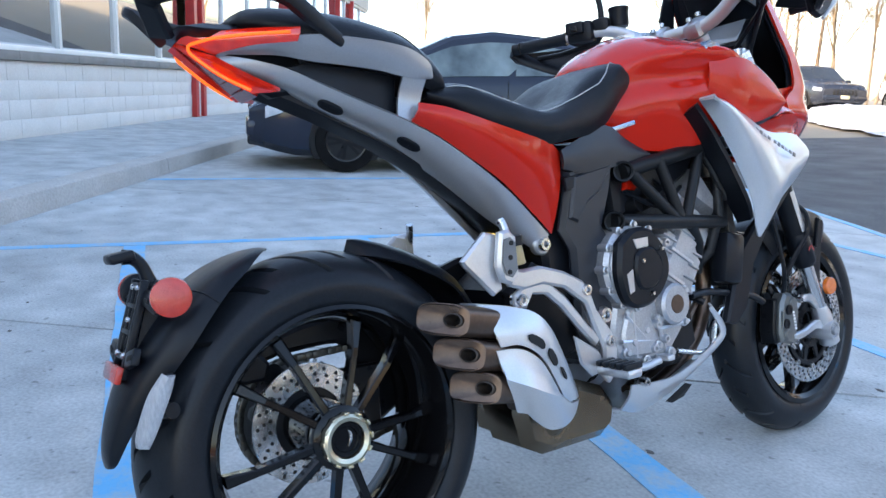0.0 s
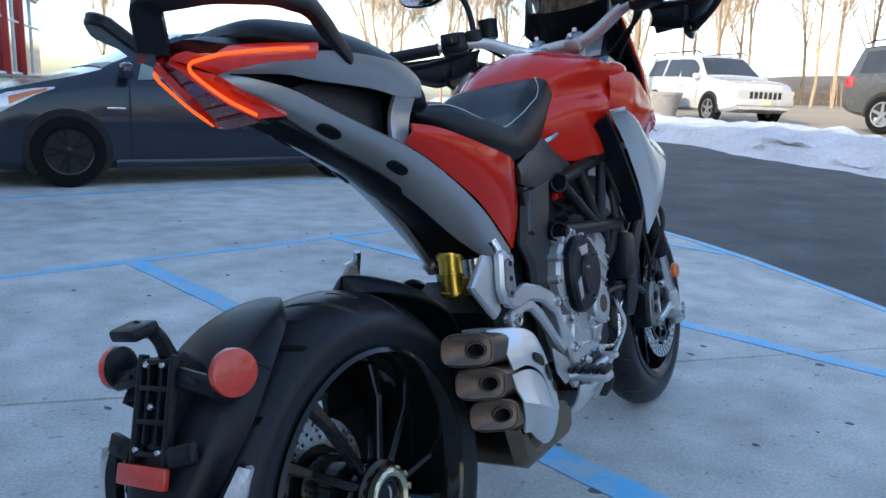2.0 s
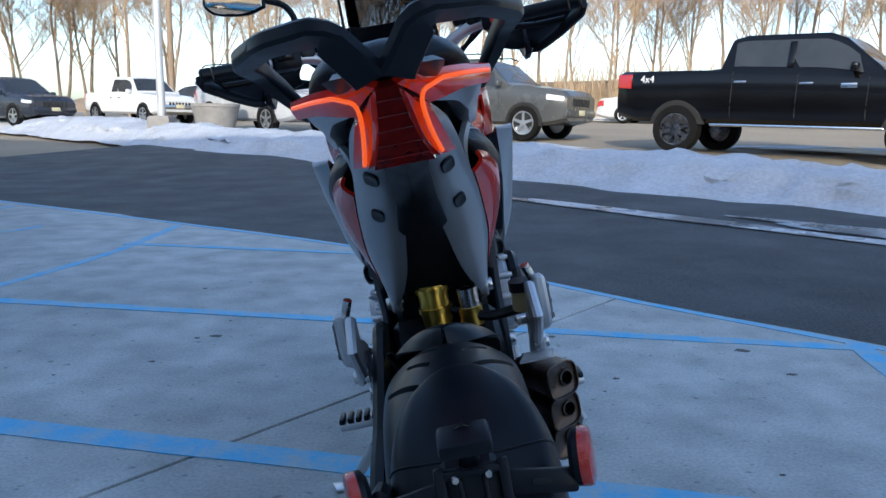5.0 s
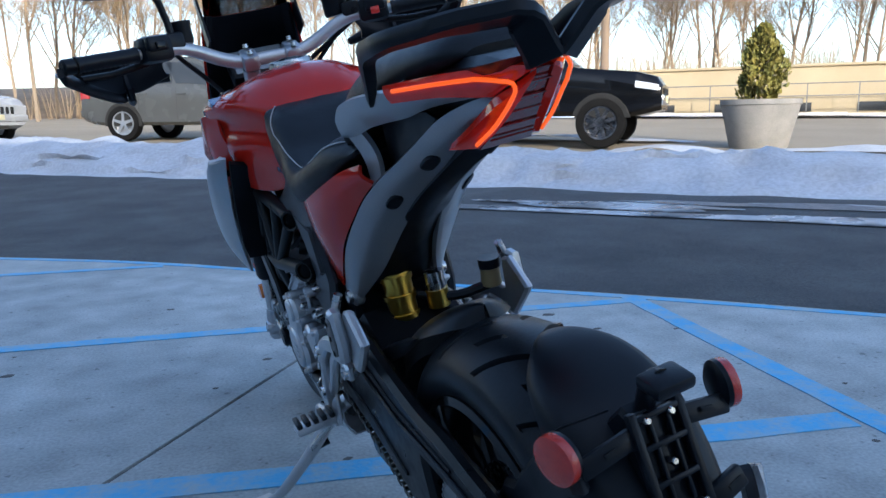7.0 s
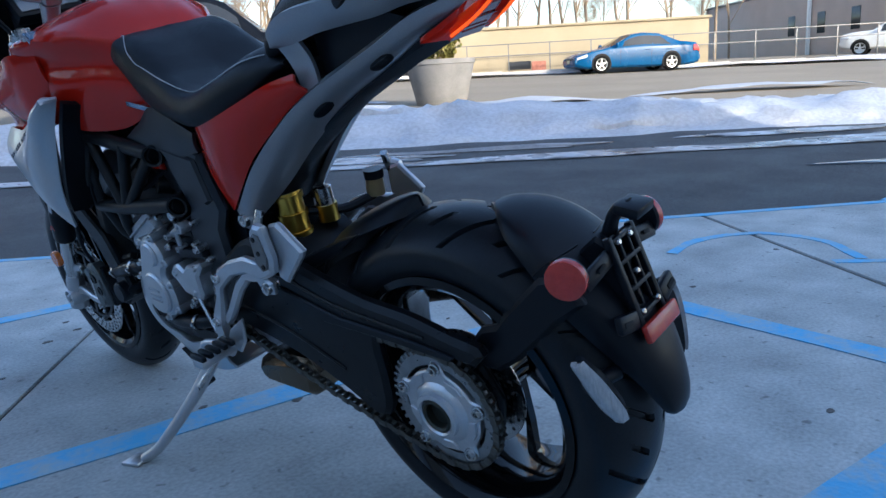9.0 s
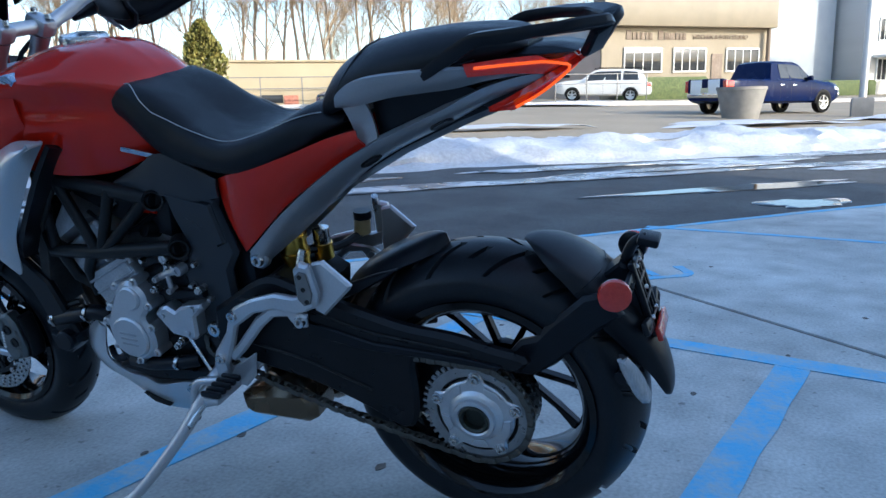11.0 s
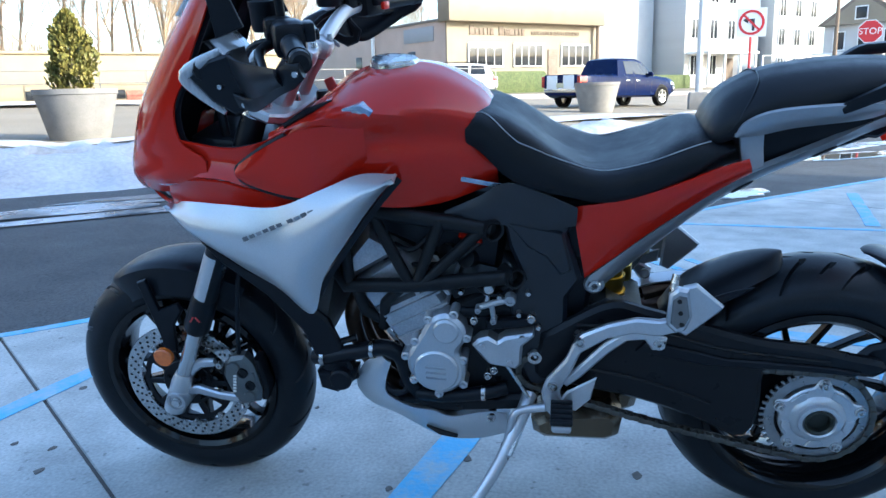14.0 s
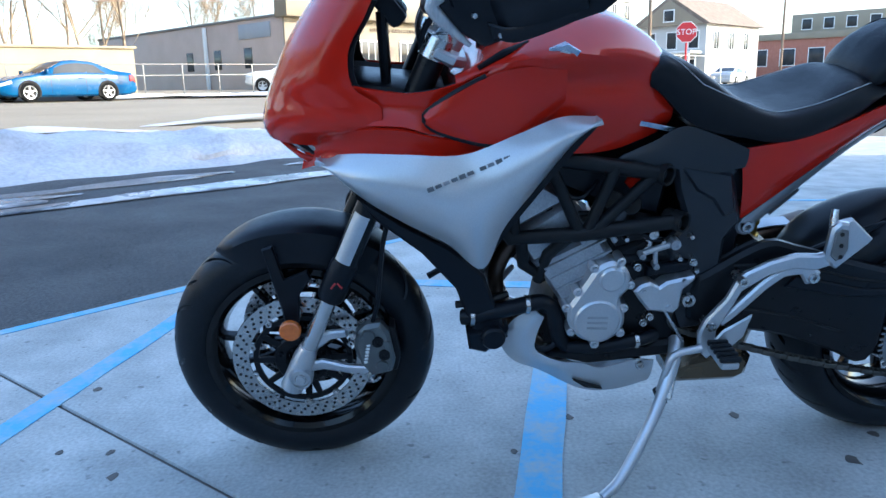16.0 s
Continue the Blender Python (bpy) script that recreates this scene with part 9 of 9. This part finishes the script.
rows = np.array([cr(np.array(rows)[:, j], 30) for j in range(29)]).transpose(1, 0, 2)
Geo().shell(rows, -0.006).put("nose_fairing", RED, bike, "glossy red nose fairing")
lin = rows * np.array([0.94, 1, 1]) - np.array([0, 0.010, 0])
Geo().shell(lin, -0.003).put("nose_liner", BLACKP, bike)
Geo().prism([(1.415, 0.808), (1.35, 0.83), (1.29, 0.82), (1.31, 0.785), (1.375, 0.778)], -0.080, 0.080, 0.006).put("headlight_shell", BLACKP, bike)
for sg in (1, -1):
    # slit headlight over a red beak
    q = Geo().shell(patch([(0.012 * sg, 1.458, 0.812), (0.055 * sg, 1.432, 0.812), (0.085 * sg, 1.385, 0.812), (0.104 * sg, 1.330, 0.813)], [(0.010 * sg, 1.428, 0.785), (0.050 * sg, 1.402, 0.782), (0.078 * sg, 1.368, 0.784), (0.101 * sg, 1.322, 0.790)], 0.003 * sg, 16, 6), 0.008 * sg)
    q.put("headlight", CLEARL, bike, "clear slit headlight under the nose")
    q = Geo().shell(patch([(0.0, 1.472, 0.812), (0.034 * sg, 1.450, 0.800), (0.066 * sg, 1.404, 0.782), (0.094 * sg, 1.345, 0.786)], [(0.0, 1.440, 0.776), (0.026 * sg, 1.420, 0.768), (0.054 * sg, 1.392, 0.760), (0.088 * sg, 1.330, 0.772)], 0.004 * sg, 18, 6), 0.007 * sg)
    q.put("beak", RED, bike, "glossy red beak under the headlight")
    # inner cockpit cheeks
    top = X(0, [(1.06, 0.955, 0.130 * sg), (1.12, 0.932, 0.140 * sg), (1.20, 0.922, 0.142 * sg), (1.28, 0.932, 0.136 * sg), (1.34, 0.94, 0.12 * sg)])
    bot = X(0, [(1.07, 0.90, 0.075 * sg), (1.12, 0.885, 0.085 * sg), (1.20, 0.880, 0.090 * sg), (1.28, 0.885, 0.085 * sg), (1.34, 0.89, 0.08 * sg)])
    Geo().shell(patch(top, bot, 0, 16, 4), 0.008 * sg).put("cockpit_cheek", BLACKP, bike)
    top = X(0, [(1.332, 0.94, 0.137 * sg), (1.292, 1.0, 0.137 * sg), (1.250, 1.08, 0.132 * sg), (1.212, 1.16, 0.124 * sg), (1.184, 1.215, 0.114 * sg)])
    bot = X(0, [(1.355, 0.94, 0.105 * sg), (1.325, 1.0, 0.106 * sg), (1.280, 1.08, 0.104 * sg), (1.232, 1.16, 0.098 * sg), (1.196, 1.215, 0.092 * sg)])
    Geo().shell(patch(top, bot, 0, 16, 4), 0.006 * sg).put("nose_inner", BLACKP, bike)
    # small wind deflector blades
    Geo().prism([(1.19, 1.13), (1.205, 1.29), (1.185, 1.30), (1.13, 1.15)], 0.120 * sg, 0.126 * sg, 0.002).put("wind_blade", BLACKP, bike)
rows = []
for z, yf, w, ys in ((1.17, 1.308, 0.112, 1.235), (1.24, 1.250, 0.108, 1.180), (1.32, 1.175, 0.100, 1.115), (1.38, 1.115, 0.085, 1.070), (1.405, 1.085, 0.055, 1.062)):
    pts = [(-w, ys, z), (-w * 0.7, ys + (yf - ys) * 0.7, z), (0, yf, z), (w * 0.7, ys + (yf - ys) * 0.7, z), (w, ys, z)]
    rows.append(cr(pts, 16))
scr = Geo().shell(np.array(rows), -0.003).put("windscreen", SMOKE, bike, "small smoked windscreen")
scr.visible_shadow = False
Geo().box((0, 1.21, 0.90), (0.19, 0.20, 0.05), (6, 0, 0), 0.02).put("cockpit_tray", BLACKP, bike)
g = Geo().box((0, 1.225, 1.075), (0.165, 0.040, 0.095), (-38, 0, 0), 0.012)
g.put("instrument_panel", BLACKP, bike, "black instrument panel")
g = Geo().box((0, 1.208, 1.090), (0.140, 0.004, 0.075), (-38, 0, 0), 0.002)
g.put("display", mat("grey display glass", (0.22, 0.25, 0.28), 0.08, col2=(0.16, 0.18, 0.20), scale=14, coat=0.8), bike)
Geo().tube([(0.07, 1.23, 0.91), (0.07, 1.235, 1.06)], 0.010, 8).put("panel_stay", BLACKM, bike)
Geo().tube([(-0.07, 1.23, 0.91), (-0.07, 1.235, 1.06)], 0.010, 8).put("panel_stay", BLACKM, bike)
Geo().lathe([(0.0, 0.016), (0.014, 0.016), (0.017, 0.010), (0.017, -0.02)], (0, 1.03, 0.985), 20, "z").put("ignition_lock", BLACKM, bike)
Geo().box((0.0, 1.012, 1.012), (0.008, 0.022, 0.030), (-20, 0, 0), 0.003).put("key", mat("red key head", (0.45, 0.03, 0.03), 0.4, col2=(0.5, 0.04, 0.03), scale=20), bike)
for k, (x0, x1) in enumerate(((-0.10, -0.23), (0.10, 0.23), (0.06, 0.24))):
    Geo().tube([(x0, 1.14, 0.93), (x0 * 1.2, 1.16, 1.02), (x1 * 0.9, 1.09, 1.12), (x1, 1.02, 1.14)], 0.006, 8, 18).put("control_cable", BLACKP, bike)

# grab rails and tail light
for sg in (1, -1):
    p = np.array([(0.112 * sg, 0.046, 0.968), (0.126 * sg, -0.004, 0.996), (0.143 * sg, -0.060, 1.026), (0.146 * sg, -0.130, 1.031), (0.106 * sg, -0.200, 1.034), (0.048 * sg, -0.243, 1.032), (0.012 * sg, -0.214, 0.984)])
    for _ in range(2):
        p = np.concatenate([p[:1], np.stack([p[:-1] * 0.87 + p[1:] * 0.13, p[:-1] * 0.13 + p[1:] * 0.87], 1).reshape(-1, 3), p[-1:]])
    rows = []
    for i, q in enumerate(p):
        u = i / (len(p) - 1)
        d = p[min(i + 1, len(p) - 1)] - p[max(i - 1, 0)]
        d /= np.linalg.norm(d)
        n1 = np.cross(d, [0, 0.35, 0.94])
        n1 /= np.linalg.norm(n1)
        up = np.cross(n1, d)
        w = np.interp(u, [0, 0.3, 0.6, 0.85, 1], [0.005, 0.009, 0.014, 0.019, 0.022])
        h = np.interp(u, [0, 0.25, 0.6, 0.85, 1], [0.008, 0.012, 0.009, 0.009, 0.008])
        rows.append([q + n1 * w * a + up * h * b for a, b in ((-1, -0.6), (-0.8, -1), (0.8, -1), (1, -0.6), (1, 0.6), (0.8, 1), (-0.8, 1), (-1, 0.6))])
    Geo().grid(rows, wrap=True, caps=True).put("grab_rail", BLACKP, bike, "satin black passenger grab rail")
    # lens: upper arm out to the side, inner arm down to the middle
    top = [(0.121 * sg, -0.030, 0.986), (0.078 * sg, -0.110, 0.987), (0.032 * sg, -0.180, 0.982), (0.011 * sg, -0.193, 0.975)]
    bot = [(0.116 * sg, -0.034, 0.964), (0.085 * sg, -0.092, 0.962), (0.056 * sg, -0.132, 0.955), (0.040 * sg, -0.143, 0.952)]
    Geo().shell(patch(top, bot, 0.003 * sg, 22, 6), 0.010 * sg).put("tail_lens", REDLENS, bike, "glossy red tail lamp lens")
    top = [(0.011 * sg, -0.193, 0.974), (0.018 * sg, -0.145, 0.936), (0.025 * sg, -0.110, 0.912), (0.033 * sg, -0.083, 0.895)]
    bot = [(0.041 * sg, -0.144, 0.951), (0.047 * sg, -0.105, 0.930), (0.052 * sg, -0.075, 0.915), (0.056 * sg, -0.045, 0.902)]
    Geo().shell(patch(top, bot, -0.002 * sg, 22, 6), -0.010 * sg).put("tail_lens", REDLENS, bike, "glossy red tail lamp lens")
    s = cr([(0.117 * sg, -0.046, 0.978), (0.084 * sg, -0.108, 0.977), (0.044 * sg, -0.168, 0.973), (0.032 * sg, -0.176, 0.967), (0.031 * sg, -0.160, 0.952), (0.036 * sg, -0.125, 0.927), (0.043 * sg, -0.084, 0.906)], 44)
    for i in range(len(s)):
        w = np.interp(i, [18, 27], [0, 1])
        s[i] += np.array([0.002 * sg, -0.0065, -0.0075]) * w
    Geo().tube(s, 0.0026, 8).put("led_strip", LED, bike, "glowing orange-red light strip")
rows = [[(w * k, y, z) for k in (-1, -0.5, 0, 0.5, 1)] for y, z, w in ((-0.188, 0.974, 0.014), (-0.145, 0.936, 0.019), (-0.110, 0.911, 0.026), (-0.078, 0.890, 0.036))]
Geo().shell(np.array(rows), 0.01).put("centre_lens", DARKLENS, bike, "dark red ribbed centre lens")
for k in range(5):
    u = (k + 0.6) / 5.5
    y, z = -0.188 + u * 0.110, 0.974 - u * 0.084
    Geo().box((0, y - 0.003, z - 0.003), (0.026 + 0.042 * u, 0.0025, 0.002), (40, 0, 0), 0.0006).put("lens_rib", DARKLENS, bike)
Geo().prism([(0.0, 0.975), (-0.13, 0.978), (-0.175, 0.970), (-0.10, 0.915), (-0.05, 0.89), (0.02, 0.90)], -0.036, 0.036, 0.008).put("tail_body", BLACKP, bike)
Geo().prism([(0.06, 0.99), (-0.03, 1.0), (-0.16, 0.998), (-0.20, 0.990), (-0.17, 0.978), (-0.03, 0.970)], -0.062, 0.062, 0.010).put("tail_cover", BLACKP, bike, "black tail cover behind the seat")

# rear mudguard on the swingarm, plate holder
FX = 0.010
rows = []
for a, r, w, dr in ((104, 0.336, 0.012, 0.003), (106, 0.341, 0.028, 0.006), (110, 0.346, 0.052, 0.014), (115, 0.350, 0.073, 0.024), (122, 0.354, 0.086, 0.034), (130, 0.356, 0.092, 0.044), (140, 0.357, 0.091, 0.052), (150, 0.358, 0.080, 0.050), (160, 0.359, 0.064, 0.040), (167, 0.360, 0.050, 0.030), (172, 0.360, 0.040, 0.022), (175.5, 0.357, 0.030, 0.012), (176.5, 0.355, 0.014, 0.006)):
    th = radians(a)
    row = []
    for v, e in ((-1, 1), (-0.98, 0.82), (-0.93, 0.55), (-0.85, 0.34), (-0.74, 0.23), (-0.5, 0.10), (-0.25, 0.025), (0, 0), (0.25, 0.025), (0.5, 0.10), (0.74, 0.23), (0.85, 0.34), (0.93, 0.55), (0.98, 0.82), (1, 1)):
        row.append((FX + w * v, RC[0] + (r - dr * e) * math.cos(th), RC[1] + (r - dr * e) * math.sin(th)))
    rows.append(row)
rows = np.array([cr(np.array(rows)[:, j], 40) for j in range(15)]).transpose(1, 0, 2)
Geo().shell(rows, 0.005).put("rear_mudguard", BLACKP, bike, "satin black rear mudguard")
for js in (range(8, 15), range(6, -1, -1)):
    Geo().tube([rows[14][j] + (rows[14][j] - np.array([FX, *RC])) * 0.001 for j in js], 0.0014, 6).put("mudguard_rib", BLACKP, bike)
Geo().prism([(-0.05, 0.432), (-0.085, 0.474), (-0.115, 0.484), (-0.135, 0.508), (-0.205, 0.575), (-0.245, 0.585), (-0.275, 0.545), (-0.235, 0.512), (-0.150, 0.430), (-0.105, 0.400), (-0.06, 0.402)], -0.100, -0.078, 0.008).put("mudguard_arm", BLACKP, bike, "black mudguard support arm")
Geo().tube([(-0.09, -0.045, 0.41), (-0.105, -0.02, 0.39)], 0.020, 12).put("arm_boss", BLACKP, bike)
for x in (-0.05, 0.06):
    Geo().lathe([(0.0, 0.005), (0.0035, 0.005), (0.006, 0.003), (0.006, -0.02)], (x, -0.190, 0.598), 14, "z").put("mudguard_screw", STEEL, bike)
# plate holder
hm = pose(0.008, -0.298, 0.540, -17, 0, 0)
g = Geo().box((-0.031, 0, 0.0), (0.011, 0.012, 0.150), None, 0.003)
holder = g.moved(hm).put("plate_holder", BLACKP, bike, "empty black number plate holder")


def hp(name, c, size, rot=None, bev=0.002, material=BLACKP):
    return Geo().box(c, size, rot, bev).moved(hm).put(name, material, holder)


hp("holder_rail", (0.031, 0, 0.0), (0.011, 0.012, 0.150), None, 0.003)
hp("holder_back", (0, 0.006, 0.004), (0.054, 0.004, 0.135))
for z in (0.066, 0.034, -0.006, -0.044, -0.072):
    hp("holder_rung", (0, -0.001, z), (0.056, 0.010, 0.007))
for x in (-0.012, 0.012):
    hp("holder_slat", (x, -0.001, 0.014), (0.005, 0.009, 0.095))
for sg in (1, -1):
    hp("holder_arm", (0.066 * sg, 0.008, 0.044), (0.070, 0.010, 0.024), (0, 10 * sg, 6 * sg), 0.004)
    hp("arm_slot", (0.064 * sg, 0.0, 0.045), (0.018, 0.003, 0.006), (0, 10 * sg, 6 * sg), 0.001, WELL)
    hp("holder_wing", (0.058 * sg, 0.0, -0.040), (0.046, 0.012, 0.026), (0, -14 * sg, 0), 0.004)
    hp("wing_slot", (0.064 * sg, -0.0065, -0.039), (0.020, 0.002, 0.007), (0, -14 * sg, 0), 0.0006, WELL)
    for z, x in ((0.062, 0.016), (-0.040, 0.022)):
        Geo().lathe([(0.0, -0.009), (0.0032, -0.009), (0.0046, -0.007), (0.0046, 0.0)], (x * sg, 0, z), 14, "y").moved(hm).put("holder_screw", STEEL, holder)
    # reflector on a cup, facing the side
    g = Geo().lathe([(0.0, 0.0), (0.020, 0.0), (0.028, 0.005), (0.0290, 0.011), (0.027, 0.013)], (0, 0, 0), 32)
    if sg < 0:
        g.flip()
    g.moved(pose(0.100 * sg + 0.006, -0.258, 0.588, 0, 0, -14 * sg)).put("reflector_cup", BLACKP, bike)
    g = Geo().lathe([(0.0, 0.0235), (0.022, 0.0228), (0.0280, 0.0205), (0.0290, 0.0175), (0.0290, 0.0105)], (0, 0, 0), 32)
    if sg < 0:
        g.flip()
    g.moved(pose(0.100 * sg + 0.006, -0.258, 0.588, 0, 0, -14 * sg)).put("reflector", REDREF, bike, "round red reflector")
    # turn signal
    top = [(0.132 * sg, -0.276, 0.482), (0.128 * sg, -0.281, 0.458), (0.121 * sg, -0.290, 0.430), (0.111 * sg, -0.300, 0.402), (0.098 * sg, -0.311, 0.380)]
    bot = [(0.131 * sg, -0.280, 0.481), (0.119 * sg, -0.298, 0.456), (0.107 * sg, -0.309, 0.424), (0.097 * sg, -0.315, 0.396), (0.094 * sg, -0.314, 0.381)]
    Geo().shell(patch(top, bot, 0.006 * sg, 18, 6), 0.008 * sg).put("turn_signal", CLEARL, bike, "clear ribbed turn signal")
    tp, bp = cr(top, 20), cr(bot, 20)
    for k in range(3, 19, 2):
        q = (tp[k] + bp[k]) / 2 + np.array([0.0065 * sg, 0, 0])
        Geo().box(q, (0.003, 0.005, 0.007), (0, 0, 0), 0.001).put("signal_led", SIGNW, bike)
    g = Geo().shell(patch([(x - 0.012 * sg, y + 0.008, z) for x, y, z in top], [(x - 0.014 * sg, y + 0.004, z) for x, y, z in bot], 0.0, 12, 4), 0.014 * sg)
    g.put("signal_body", BLACKP, bike)
    Geo().tube([(0.108 * sg, -0.270, 0.425), (0.055 * sg + 0.004, -0.285, 0.42)], 0.012, 10).put("signal_stalk", BLACKP, bike)
Geo().lathe([(0.0, -0.009), (0.0032, -0.009), (0.0046, -0.007), (0.0046, 0.0)], (0, 0, 0.012), 14, "y").moved(hm).put("holder_screw", STEEL, holder)
lamp = Geo().tube([(0.008, -0.262, 0.600), (0.008, -0.272, 0.630), (0.008, -0.285, 0.645), (0.008, -0.300, 0.648)], [0.012, 0.010, 0.010, 0.012], 10, 10)
lamp.box((0.008, -0.304, 0.648), (0.050, 0.038, 0.016), (10, 0, 0), 0.005)
lamp.put("plate_lamp", BLACKP, bike)
hp("reflector_stay", (0.0, 0.008, -0.078), (0.030, 0.010, 0.030))
Geo().box((0.010, -0.328, 0.478), (0.092, 0.010, 0.026), (-17, 0, 0), 0.003).put("rear_reflector", REDREF, bike, "small rectangular red reflector")
Geo().prism([(-0.20, 0.56), (-0.255, 0.61), (-0.275, 0.60), (-0.315, 0.47), (-0.29, 0.44), (-0.26, 0.47)], -0.022, 0.034, 0.006).put("holder_mount", BLACKP, bike)

# hugger over the front of the rear tyre
rows = []
for a, r, w in ((76.5, 0.337, 0.004), (75.5, 0.339, 0.020), (72, 0.342, 0.046), (66, 0.345, 0.068), (58, 0.351, 0.082), (48, 0.361, 0.088), (40, 0.368, 0.087), (30, 0.368, 0.082)):
    th = radians(a)
    row = []
    for v in np.linspace(-1, 1, 13):
        drop = 0.030 * abs(v) ** 3
        row.append((w * v, RC[0] + (r - drop) * math.cos(th), RC[1] + (r - drop) * math.sin(th)))
    rows.append(row)
rows = np.array([cr(np.array(rows)[:, j], 28) for j in range(13)]).transpose(1, 0, 2)
Geo().shell(rows, -0.005).put("tyre_hugger", BLACKP, bike, "satin black tyre hugger")
g = Geo().prism([(0.15, 0.602), (0.20, 0.588), (0.30, 0.548), (0.36, 0.52), (0.34, 0.50), (0.24, 0.545), (0.17, 0.585)], -0.096, -0.084, 0.004)
g.put("hugger_side", BLACKP, bike)
